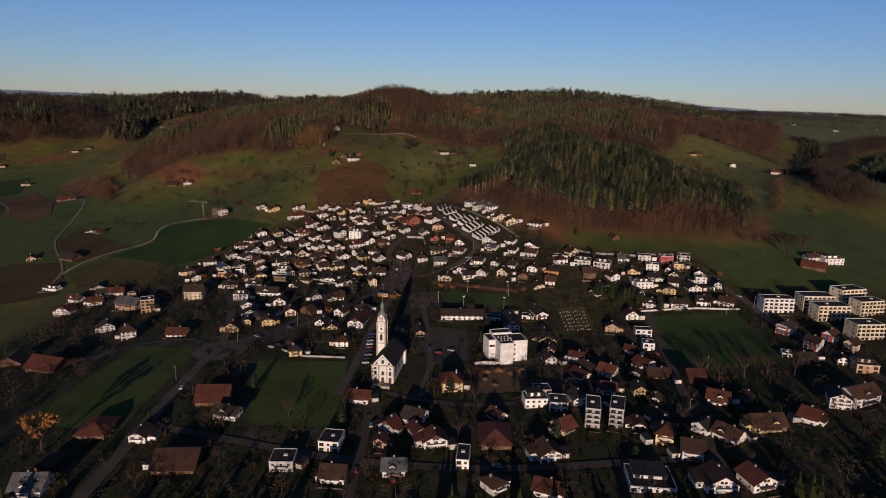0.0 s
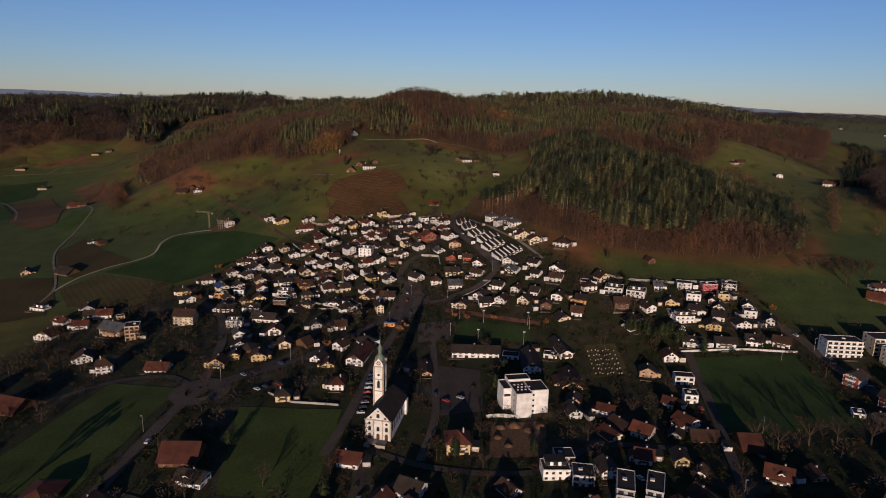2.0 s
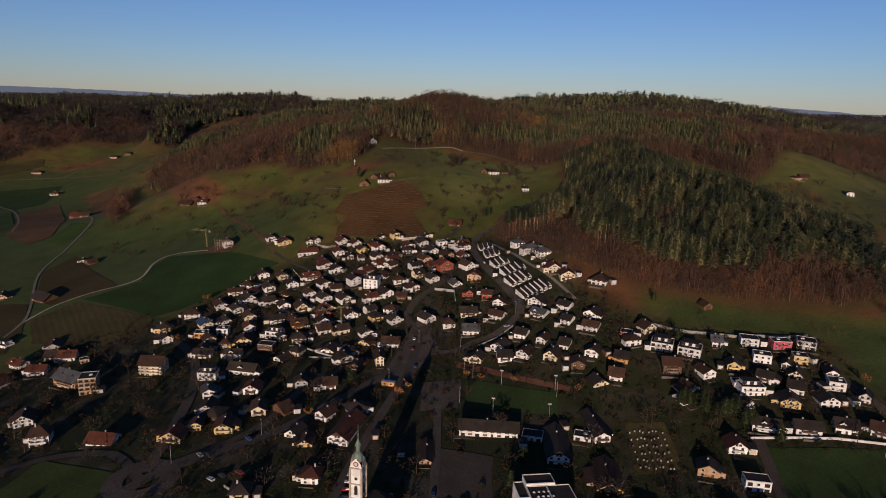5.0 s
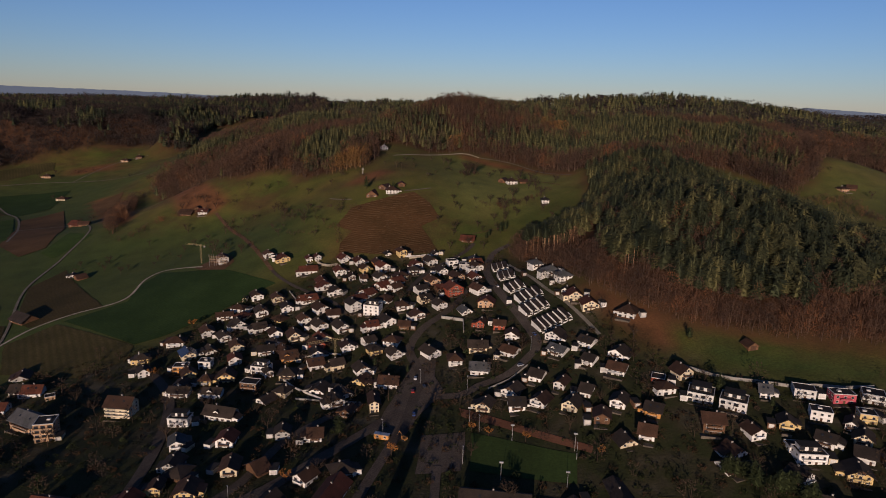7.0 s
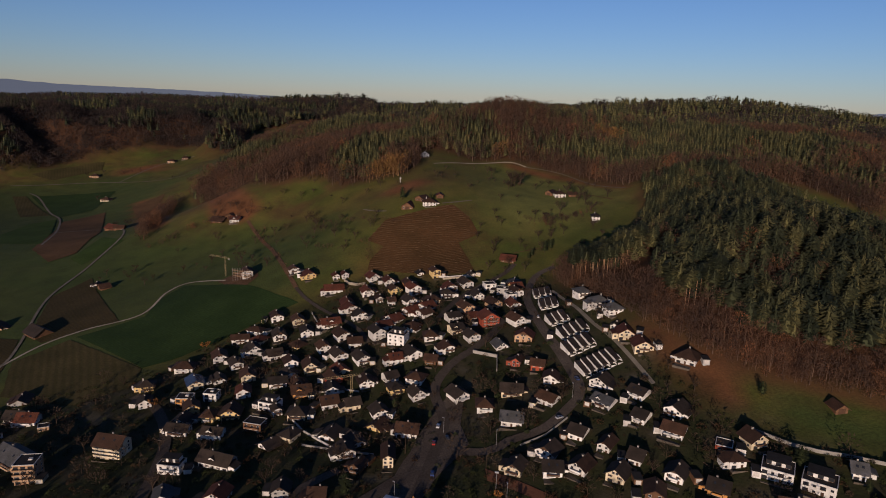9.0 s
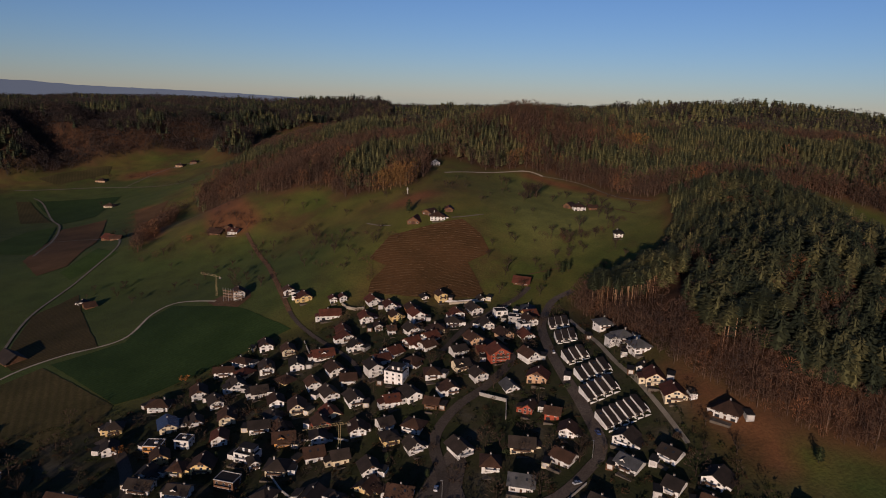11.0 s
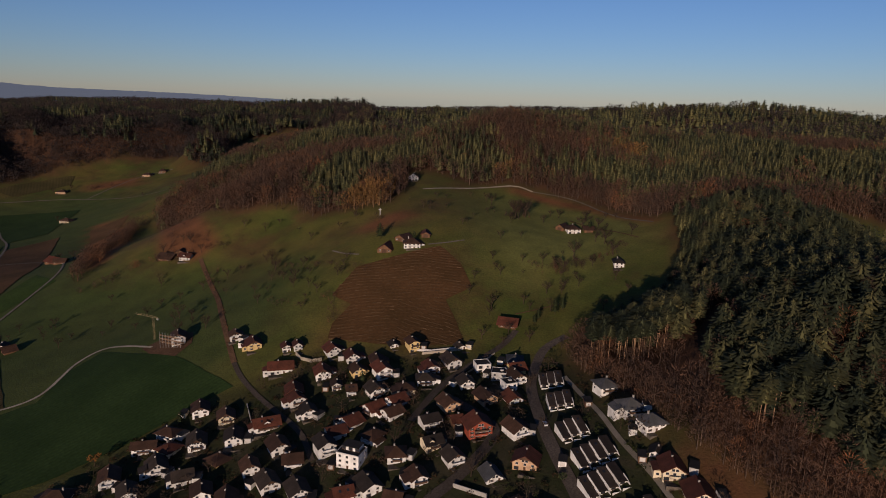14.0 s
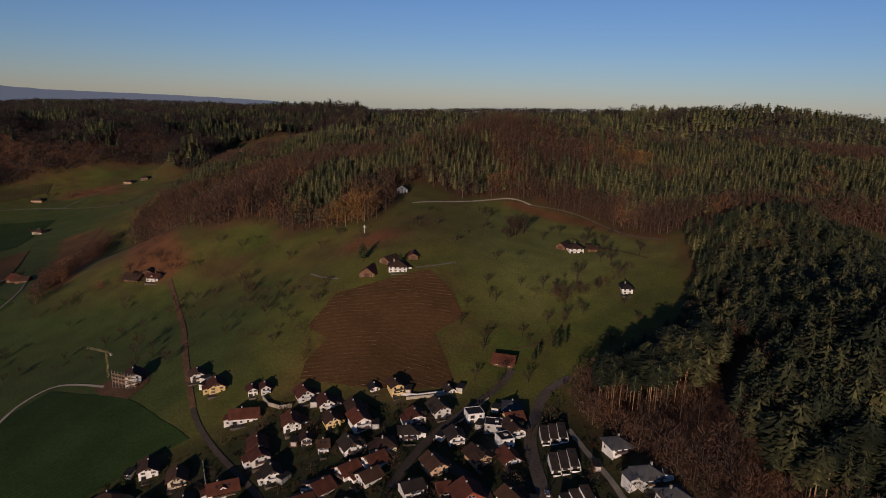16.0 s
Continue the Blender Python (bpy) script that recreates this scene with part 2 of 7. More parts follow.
def spaced(core0, core1, step, end0, end1, growth):
    """Grid lines: even in the middle, ever wider towards both ends."""
    line = list(np.arange(core0, core1 + 0.1, step))
    s = step
    while line[-1] < end1:
        s *= growth
        line.append(line[-1] + s)
    s = step
    while line[0] > end0:
        s *= growth
        line.insert(0, line[0] - s)
    return np.array(line)


GX = spaced(-420, 360, 6.0, -4300, 4300, 1.07)
GY = spaced(200, 1080, 6.0, -900, 4850, 1.06)
gx, gy = np.meshgrid(GX, GY, indexing="ij")
GZ = np.full(gx.shape, BASE_LEVEL)
for sx, sy, sr, sh in SWELLS:
    GZ += sh * np.exp(-((gx - sx) ** 2 + (gy - sy) ** 2) / (2 * sr * sr))


def ground_at(x, y):
    """Height of the ground sheet (works on arrays)."""
    x, y = np.asarray(x, float), np.asarray(y, float)
    i = np.clip(np.searchsorted(GX, x) - 1, 0, len(GX) - 2)
    j = np.clip(np.searchsorted(GY, y) - 1, 0, len(GY) - 2)
    u = np.clip((x - GX[i]) / (GX[i + 1] - GX[i]), 0, 1)
    v = np.clip((y - GY[j]) / (GY[j + 1] - GY[j]), 0, 1)
    return (GZ[i, j] * (1 - u) * (1 - v) + GZ[i + 1, j] * u * (1 - v) + GZ[i, j + 1] * (1 - u) * v + GZ[i + 1, j + 1] * u * v)


def inside(px, py, outline):
    """Which of the points lie in the outline."""
    px, py = np.asarray(px, float), np.asarray(py, float)
    hit = np.zeros(px.shape, bool)
    n = len(outline)
    for k in range(n):
        (x1, y1), (x2, y2) = outline[k], outline[(k + 1) % n]
        cross = ((y1 > py) != (y2 > py)) & (px < (x2 - x1) * (py - y1) / (y2 - y1 + 1e-9) + x1)
        hit ^= cross
    return hit


def mesh_of(name, verts, faces, mats, index=None, smooth=False):
    """A mesh from arrays of corners and of faces that all have the same number of corners."""
    me = bpy.data.meshes.new(name)
    verts, faces = np.asarray(verts, np.float32), np.asarray(faces, np.int32)
    k = faces.shape[1]
    me.vertices.add(len(verts))
    me.vertices.foreach_set("co", verts.ravel())
    me.loops.add(faces.size)
    me.loops.foreach_set("vertex_index", faces.ravel())
    me.polygons.add(len(faces))
    me.polygons.foreach_set("loop_start", np.arange(0, faces.size, k, dtype=np.int32))
    for m in mats:
        me.materials.append(m)
    if index is not None:
        me.polygons.foreach_set("material_index", np.asarray(index, np.int32))
    me.update(calc_edges=True)
    me.validate()
    if smooth:
        me.polygons.foreach_set("use_smooth", np.ones(len(me.polygons), bool))
    return me


# woods: outlines in the plan
HILL_WOOD = [(14, 764), (27, 732), (43, 703), (59, 680), (76, 648), (96, 624), (116, 607), (140, 594), (178, 588), (215, 583), (252, 575), (292, 592),
             (318, 640), (330, 720), (305, 820), (262, 890), (225, 950), (150, 1000), (96, 965), (96, 940), (94, 885), (82, 835), (60, 805), (34, 782)]
BACK_WOOD = [(-345, 985), (-279, 992), (-238, 957), (-182, 960), (-158, 950), (-152, 1000), (-176, 1040), (-150, 1064), (-100, 1034), (-56, 1064), (-24, 1062), (22, 1044), (80, 976),
             (120, 985), (190, 985), (235, 1002), (255, 1000), (285, 985), (308, 958), (330, 965), (362, 1000), (397, 1070), (440, 1100), (520, 1112), (600, 1165), (700, 1330), (800, 1800), (900, 2300), (1000, 2900), (-200, 3000),
             (-720, 2700), (-600, 2100), (-590, 1800), (-640, 1690), (-625, 1590), (-612, 1470), (-585, 1350), (-578, 1240), (-570, 1175), (-500, 1085), (-403, 1022)]
WEST_WOOD = [(-1048, 1290), (-1017, 1374), (-975, 1426), (-938, 1492), (-880, 1555), (-826, 1585), (-740, 1512), (-690, 1500), (-700, 1580), (-730, 1640), (-745, 1757),
             (-690, 1800), (-650, 1890), (-490, 1900), (-570, 2150), (-800, 2700), (-2500, 2700), (-1800, 1500), (-1400, 1180)]
EAST_WOOD = [(441, 690), (436, 730), (462, 800), (500, 880), (560, 985), (650, 1100), (760, 1230), (900, 1330), (1000, 1300), (760, 1180), (690, 1100), (600, 980), (530, 870), (500, 790), (490, 700)]
EAST_SPRUCE = [(560, 790), (620, 950), (760, 1130), (950, 1250), (1050, 1000), (720, 650)]
RAVINE = [(458, 846), (475, 905), (560, 1020), (600, 1100), (690, 1240), (700, 1300), (745, 1285), (700, 1180), (620, 1050), (540, 950), (500, 880)]
WOODS = [HILL_WOOD, BACK_WOOD, WEST_WOOD, EAST_WOOD, EAST_SPRUCE, RAVINE]
TOWN = [(-300, 120), (-300, 560), (-235, 600), (-200, 680), (-165, 700), (-150, 732), (-60, 748), (24, 750), (48, 690), (75, 625), (108, 572), (150, 548), (222, 540), (226, 490),
        (232, 464), (330, 466), (420, 300), (420, 100)]


def edge_distance(x, y, line):
    """Distance of points to a line of the plan."""
    best = np.full(np.shape(x), 1e9)
    for (x0, y0), (x1, y1) in zip(line, line[1:]):
        dx, dy = x1 - x0, y1 - y0
        t = np.clip(((x - x0) * dx + (y - y0) * dy) / (dx * dx + dy * dy), 0, 1)
        best = np.minimum(best, np.hypot(x - x0 - t * dx, y - y0 - t * dy))
    return best


def mask(outlines, soft):
    """Share of each ground point that lies in the outlines, with an uneven edge."""
    total = np.zeros(gx.shape)
    for k in range(8):
        a = k * math.pi / 4
        hit = np.zeros(gx.shape, bool)
        for o in outlines:
            hit |= inside(gx + soft * math.cos(a), gy + soft * math.sin(a), o)
        total += hit / 8
    return total


EAST_PASTURE = [(330, 700), (340, 830), (300, 900), (360, 1010), (430, 1150), (500, 1100), (520, 1000), (460, 880), (430, 760), (400, 680)]
# plateau and upper meadow: grass brightened for haze, low sun and sun-facing slope
PLATEAU = [(700, 1330), (830, 1290), (1000, 1330), (1400, 1300), (2600, 1900), (2600, 3300), (1000, 2900), (800, 1800)]
SUNLIT_PASTURE = [(-86, 1011), (-57, 1050), (60, 1010), (82, 956), (45, 892), (0, 841), (-45, 850), (-60, 900)]
BRACKEN = [[(-528, 1125), (-534, 1165), (-369, 982), (-325, 937), (-334, 905), (-382, 919)], [(-669, 1169), (-649, 1192), (-579, 1138), (-447, 932), (-451, 905), (-520, 969)],
           [(-900, 1380), (-880, 1440), (-800, 1470), (-790, 1420)], [(-60, 1045), (20, 1022), (82, 958), (88, 972), (24, 1040), (-55, 1064)], [(-170, 900), (-140, 935), (-120, 915), (-150, 885)],
           [(62, 662), (90, 640), (118, 600), (122, 575), (104, 570), (78, 612)], [(85, 636), (130, 606), (200, 586), (250, 577), (250, 571), (200, 580), (128, 599), (80, 628)],
           [(252, 571), (292, 588), (318, 634), (330, 640), (306, 586), (262, 562)], [(520, 800), (560, 900), (575, 880), (545, 790)], [(345, 700), (335, 770), (360, 830), (375, 760)]]
wood_share, town_share = mask(WOODS, 9.0), mask([TOWN], 12.0)
EAST_MEADOW = [(118, 590), (150, 556), (222, 544), (228, 468), (330, 470), (450, 560), (440, 690), (350, 660), (300, 560), (252, 556), (180, 572)]
LUSH = [(-300, 560), (-165, 735), (-175, 830), (-300, 890), (-420, 880), (-560, 1050), (-700, 1300), (-860, 1420), (-1100, 1100), (-700, 560)]
bright_grass_share, bracken_share, lush_share = np.maximum(mask([SUNLIT_PASTURE], 22.0), np.maximum(0.45 * mask([EAST_PASTURE], 20.0), 0.9 * mask([PLATEAU], 30.0))), mask(BRACKEN, 5.0), np.maximum(mask([LUSH], 28.0) * 0.8, mask([EAST_MEADOW], 9.0) * 0.9)
# gullies and knolls in the woods behind
relief = np.array([noise.noise((a / 130, b / 130, 0.3)) + 0.5 * noise.noise((a / 60, b / 60, 1.3)) for a, b in zip(gx.ravel(), gy.ravel())]).reshape(gx.shape)
GZ += np.where(gx < -560, 4.0, 14.0) * relief * wood_share * np.clip((gy - 1080) / 200, 0, 1)
# steep wooded bluffs with spurs and gullies west of the valley
spurs = np.array([noise.noise((a / 105, b / 105, 4.3)) + 0.6 * noise.noise((a / 48, b / 48, 2.3)) for a, b in zip(gx.ravel(), gy.ravel())]).reshape(gx.shape)
bluff = np.where(inside(gx, gy, WEST_WOOD), np.clip((edge_distance(gx, gy, WEST_WOOD[:14]) + 70 * spurs) / 165, 0, 1), 0)
bluff = bluff * bluff * (3 - 2 * bluff)
GZ += np.maximum(0, 147 - GZ) * bluff + (24 * spurs + 10 * relief) * np.sqrt(bluff)

# ground sheet
GROUND, n, l, b = blank("meadow_ground")
geo = n.new("ShaderNodeNewGeometry").outputs["Position"]
broad, middle, fine = noise_node(n, l, geo, 0.009, 3), noise_node(n, l, geo, 0.05, 4), noise_node(n, l, geo, 0.7, 4)
meadow = ramp(n, l, broad.outputs["Fac"], [(0.32, (0.054, 0.068, 0.011)), (0.50, (0.078, 0.078, 0.014)), (0.68, (0.106, 0.082, 0.018))]).outputs["Color"]
spots = ramp(n, l, middle.outputs["Fac"], [(0.3, (0.72, 0.74, 0.7)), (0.65, (1.08, 1.04, 1.0))]).outputs["Color"]
grain = ramp(n, l, fine.outputs["Fac"], [(0.3, (0.75, 0.75, 0.75)), (0.7, (1.15, 1.15, 1.1))]).outputs["Color"]
bare = noise_node(n, l, geo, 0.021, 5, 0.65)
browning = ramp(n, l, bare.outputs["Fac"], [(0.46, (0.0, 0.0, 0.0)), (0.68, (0.85, 0.85, 0.85))]).outputs["Color"]
meadow = mix(n, l, browning, meadow, (0.072, 0.044, 0.016))
in_bright_grass, in_bracken = n.new("ShaderNodeAttribute"), n.new("ShaderNodeAttribute")
in_bright_grass.attribute_name, in_bracken.attribute_name = "pasture", "bracken"
in_lush = n.new("ShaderNodeAttribute")
in_lush.attribute_name = "lush"
meadow = mix(n, l, in_lush.outputs["Fac"], meadow, (0.042, 0.064, 0.014))
# lighter grass that also carries sunlight and haze as colour
meadow = mix(n, l, in_bright_grass.outputs["Fac"], meadow, (0.128, 0.130, 0.030))
meadow = mix(n, l, in_bracken.outputs["Fac"], meadow, (0.135, 0.058, 0.022))
meadow = mix(n, l, 1.0, mix(n, l, 1.0, meadow, spots, "MULTIPLY"), grain, "MULTIPLY")
litter = ramp(n, l, middle.outputs["Fac"], [(0.3, (0.040, 0.021, 0.011)), (0.7, (0.078, 0.036, 0.016))]).outputs["Color"]
# garden soil and lawn tones, darkened further for the long shadows between houses
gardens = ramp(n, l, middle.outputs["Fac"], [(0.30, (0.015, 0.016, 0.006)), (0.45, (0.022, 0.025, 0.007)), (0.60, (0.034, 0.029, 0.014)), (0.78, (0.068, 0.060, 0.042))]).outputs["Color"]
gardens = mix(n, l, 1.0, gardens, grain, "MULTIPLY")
in_wood, in_town = n.new("ShaderNodeAttribute"), n.new("ShaderNodeAttribute")
in_wood.attribute_name, in_town.attribute_name = "woodland", "gardens"
edge_noise = ramp(n, l, middle.outputs["Fac"], [(0.35, (0.0, 0.0, 0.0)), (0.65, (1.0, 1.0, 1.0))]).outputs["Color"]
w_edge = mix(n, l, 0.35, in_wood.outputs["Fac"], edge_noise, "OVERLAY")
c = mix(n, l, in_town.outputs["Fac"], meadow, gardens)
c = mix(n, l, w_edge, c, litter)
l.new(c, b.inputs["Base Color"])
b.inputs["Roughness"].default_value = 0.95
b.inputs["Specular IOR Level"].default_value = 0.15
bp = n.new("ShaderNodeBump")
bp.inputs["Strength"].default_value = 0.5
bp.inputs["Distance"].default_value = 0.6
l.new(fine.outputs["Fac"], bp.inputs["Height"])
l.new(bp.outputs["Normal"], b.inputs["Normal"])

ni, nj = gx.shape
idx = np.arange(ni * nj).reshape(ni, nj)
quads = np.stack([idx[:-1, :-1], idx[1:, :-1], idx[1:, 1:], idx[:-1, 1:]], -1).reshape(-1, 4)
ground_mesh = mesh_of("ground", np.stack([gx, gy, GZ], -1).reshape(-1, 3), quads, [GROUND], smooth=True)
for name, share in (("woodland", wood_share), ("gardens", town_share), ("pasture", bright_grass_share), ("bracken", bracken_share), ("lush", lush_share)):
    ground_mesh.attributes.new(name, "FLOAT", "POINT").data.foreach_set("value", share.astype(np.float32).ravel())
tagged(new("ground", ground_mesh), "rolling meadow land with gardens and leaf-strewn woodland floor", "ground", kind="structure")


def drape(name, corners, mat, lift, label, category, steps=24):
    """A field: four corners, laid on the ground sheet."""
    a, b4, c4, d4 = [np.array(p, float) for p in corners]
    u, v = np.meshgrid(np.linspace(0, 1, steps), np.linspace(0, 1, steps), indexing="ij")
    u, v = u[..., None], v[..., None]
    p = a * (1 - u) * (1 - v) + b4 * u * (1 - v) + c4 * u * v + d4 * (1 - u) * v
    wob = 0.5 * np.stack([np.sin(p[..., 1] * 0.13 + 1), np.sin(p[..., 0] * 0.11)], -1)
    p = p + wob
    z = ground_at(p[..., 0], p[..., 1]) + lift
    k = np.arange(steps * steps).reshape(steps, steps)
    q = np.stack([k[:-1, :-1], k[1:, :-1], k[1:, 1:], k[:-1, 1:]], -1).reshape(-1, 4)
    me = mesh_of(name, np.concatenate([p, z[..., None]], -1).reshape(-1, 3), q, [mat], smooth=True)
    return tagged(new(name, me), label, category, kind="structure")


def field(name, outline, mat, lift, label, category, cell=7.0):
    """A field of any outline, laid on the ground sheet, with a slightly wavering edge."""
    rim = []
    for (x0, y0), (x1, y1) in zip(outline, outline[1:] + outline[:1]):
        n_s = max(1, int(math.hypot(x1 - x0, y1 - y0) / cell))
        for k in range(n_s):
            x, y = x0 + (x1 - x0) * k / n_s, y0 + (y1 - y0) * k / n_s
            rim.append((x + 1.2 * noise.noise((x / 14, y / 14, 1)), y + 1.2 * noise.noise((x / 14, y / 14, 5))))
    o = np.array(rim)
    x, y = np.meshgrid(np.arange(o[:, 0].min(), o[:, 0].max(), cell), np.arange(o[:, 1].min(), o[:, 1].max(), cell))
    ok = inside(x, y, rim) & (edge_distance(x, y, rim + rim[:1]) > cell * 0.4)
    pts = [Vector(q) for q in rim] + [Vector(q) for q in zip(x[ok], y[ok])]
    v, _, f, _, _, _ = delaunay_2d_cdt(pts, [], [list(range(len(rim)))], 1, 1e-4)
    v = np.array([tuple(q) for q in v])
    me = bpy.data.meshes.new(name)
    me.from_pydata(np.column_stack([v, ground_at(v[:, 0], v[:, 1]) + lift]).tolist(), [], f)
    me.materials.append(mat)
    me.polygons.foreach_set("use_smooth", np.ones(len(me.polygons), bool))
    if len(me.polygons) and me.polygons[0].normal.z < 0:
        me.flip_normals()
    return tagged(new(name, me), label, category, kind="structure")


ROADS = []


def strip(name, line, width, mat, lift, label, category="road"):
    """A road or path along a line in the plan, laid on the ground sheet."""
    ROADS.append((line, width))
    pts = [Vector((*p, 0)) for p in line]
    dense = []
    for k in range(len(pts) - 1):
        p0, p1, p2, p3 = pts[max(k - 1, 0)], pts[k], pts[k + 1], pts[min(k + 2, len(pts) - 1)]
        n_s = max(2, int((p2 - p1).length / 5))
        for s in range(n_s):
            t = s / n_s
            dense.append(0.5 * ((2 * p1) + (p2 - p0) * t + (2 * p0 - 5 * p1 + 4 * p2 - p3) * t * t + (3 * p1 - p0 - 3 * p2 + p3) * t ** 3))
    dense.append(pts[-1])
    rows = []
    for k, p in enumerate(dense):
        d = (dense[min(k + 1, len(dense) - 1)] - dense[max(k - 1, 0)]).normalized()
        side = Vector((-d.y, d.x, 0))
        for f in (-0.5, -0.17, 0.17, 0.5):
            q = p + side * width * f
            rows.append((q.x, q.y, float(ground_at(q.x, q.y)) + lift))
    faces = [(4 * k + j, 4 * k + j + 1, 4 * k + j + 5, 4 * k + j + 4) for k in range(len(dense) - 1) for j in range(3)]
    return tagged(new(name, mesh_of(name, rows, faces, [mat], smooth=True)), label, category, kind="structure")


# fields and yards
PLOUGHED = striped("ploughed_soil", (0.078, 0.041, 0.015), (0.084, 0.045, 0.017), 78, 3.2)
TILLED = striped("tilled_soil", (0.100, 0.058, 0.026), (0.110, 0.064, 0.029), 55, 4.0)
VINE_ROWS = striped("vine_rows", (0.046, 0.036, 0.014), (0.066, 0.050, 0.019), 40, 3.4)
WINTER_CORN = striped("winter_corn", (0.023, 0.044, 0.011), (0.027, 0.050, 0.012), 30, 3.0)
GREEN_FIELD = striped("young_grass", (0.040, 0.068, 0.012), (0.046, 0.076, 0.014), 60, 3.0)
STUBBLE = striped("stubble", (0.056, 0.048, 0.016), (0.068, 0.055, 0.020), 140, 5.0)
SPORTS_GRASS = surface("sports_grass", (0.034, 0.056, 0.012), 0.95, 0.8, 0.05, 0.2, 0.2)
field("vineyard_ground", [(-146, 832), (-120, 846), (-88, 867), (-67, 848), (-55, 826), (-69, 806), (-57, 785), (-47, 762), (-90, 753), (-137, 754), (-140, 770), (-134, 790), (-152, 800)],
      PLOUGHED, 0.25, "brown vineyard soil on the slope below the farm", "field")
field("corn_field", [(-335, 651), (-301, 685), (-312, 720), (-309, 751), (-237, 736), (-178, 706), (-196, 678), (-212, 648), (-233, 618), (-246, 607)], WINTER_CORN, 0.3,
      "dark green field of winter corn beside the path", "field")
field("stubble_field", [(-354, 610), (-337, 646), (-246, 606), (-238, 584), (-259, 559), (-319, 566)], STUBBLE, 0.3, "brownish stubble field behind the houses", "field")
field("ploughed_field", [(-712, 1063), (-689, 1124), (-610, 1020), (-563, 958), (-506, 851), (-515, 821), (-580, 868), (-640, 962)], TILLED, 0.5, "brown ploughed strip on the valley floor", "field")
field("ploughed_field", [(-658, 1147), (-636, 1202), (-606, 1140), (-592, 1069)], TILLED, 0.5, "brown ploughed field by the farm lane", "field")
field("vegetable_field", [(-379, 653), (-432, 732), (-430, 782), (-398, 750), (-320, 679), (-357, 640)], VINE_ROWS, 0.3, "striped vegetable beds with bare rows", "field")
field("vegetable_field", [(-470, 600), (-430, 647), (-382, 645), (-345, 590), (-330, 551), (-400, 520)], VINE_ROWS, 0.3, "brown vineyard rows on bare soil", "field")
field("corn_field", [(-754, 1044), (-742, 1083), (-652, 975), (-593, 896), (-690, 900)], GREEN_FIELD, 0.5, "dark green corn field on the valley floor", "field")
field("corn_field", [(-925, 1230), (-864, 1268), (-799, 1290), (-733, 1149), (-752, 1101)], WINTER_CORN, 0.5, "deep green corn field beside the valley lane", "field")
field("stubble_field", [(-950, 1215), (-932, 1226), (-783, 1117), (-822, 1098)], STUBBLE, 0.5, "pale brown stubble strip between the corn fields", "field")
field("stubble_field", [(-1017, 1330), (-990, 1385), (-940, 1440), (-918, 1404), (-965, 1322)], STUBBLE, 0.5, "olive brown meadow below the western wood", "field")
field("corn_field", [(-497, 832), (-523, 915), (-474, 888), (-469, 815)], GREEN_FIELD, 0.4, "bright green field beside the farm track", "field")
drape("sports_field", [(153, 441), (214, 437), (214, 358), (143, 350)], SPORTS_GRASS, 0.25, "mown green playing field behind the white houses", "field")
drape("sports_field", [(6, 503), (58, 486), (58, 466), (8, 472)], SPORTS_GRASS, 0.25, "green school sports field", "field")
drape("running_track", [(-3, 527), (66, 491), (65, 486), (0, 518)], CLAY, 0.3, "reddish cinder track beside the sports field", "field")
drape("school_yard", [(-3, 433), (24, 428), (24, 378), (2, 372)], ASPHALT, 0.25, "grey asphalt school yard", "pavement")
drape("hard_court", [(-20, 501), (3, 504), (4, 472), (-17, 468)], ASPHALT, 0.25, "worn asphalt ball court", "pavement")
field("building_site_ground", [(-274, 750), (-258, 738), (-238, 736), (-236, 752), (-245, 768), (-262, 772)], BARE_EARTH, 0.28, "brown dug-up earth round an unfinished house", "ground")
drape("building_site_ground", [(28, 368), (58, 369), (52, 336), (26, 334)], BARE_EARTH, 0.25, "dug-up brown earth of a building site", "ground")
drape("cemetery_ground", [(92, 460), (112, 460), (112, 424), (90, 419)], STUBBLE, 0.25, "gravelled cemetery plot with paths", "ground")

# roads
strip("road", [(-34, 236), (-34, 255), (-33, 282), (-32, 314), (-31, 338)], 5.2, ASPHALT, 0.35, "grey asphalt street leading up to the church")
strip("road", [(-52, 332), (-47, 367), (-43, 415), (-39, 453), (-31, 509)], 5.2, ASPHALT, 0.36, "grey asphalt lane beside the church")
strip("road", [(-146, 225), (-144, 276), (-143, 319), (-141, 369), (-136, 393), (-119, 412), (-89, 440), (-64, 479), (-36, 524)], 6.9, ASPHALT, 0.40, "wide grey asphalt main road")
strip("road", [(-136, 393), (-156, 411), (-170, 416), (-197, 410), (-225, 385), (-270, 360)], 5.2, ASPHALT, 0.38, "grey asphalt road along the meadow edge")
strip("road", [(-138, 400), (-144, 435), (-155, 481), (-175, 528), (-203, 560), (-227, 572)], 6.0, ASPHALT, 0.37, "grey asphalt road to the field edge")
strip("road", [(-36, 490), (-31, 502), (-30, 539), (-31, 566), (-43, 595), (-38, 621), (-24, 644), (-15, 676), (-40, 700)], 6.0, ASPHALT, 0.42, "grey asphalt village road up the slope")
strip("road", [(-30, 540), (-4, 540), (6, 549), (22, 558), (35, 576), (40, 590), (31, 620), (17, 656), (8, 683), (0, 715), (-1, 735), (3, 764), (16, 780)], 6.0, ASPHALT, 0.39, "grey asphalt road curving below the terraced houses")
strip("road", [(-59, 678), (-51, 715), (-38, 743), (-24, 766), (-17, 785)], 4.3, ASPHALT, 0.41, "narrow asphalt street up to the red barn")
strip("road", [(-100, 645), (-119, 669), (-159, 699), (-178, 715), (-190, 728)], 3.0, ASPHALT, 0.37, "narrow asphalt lane to the hill farms")
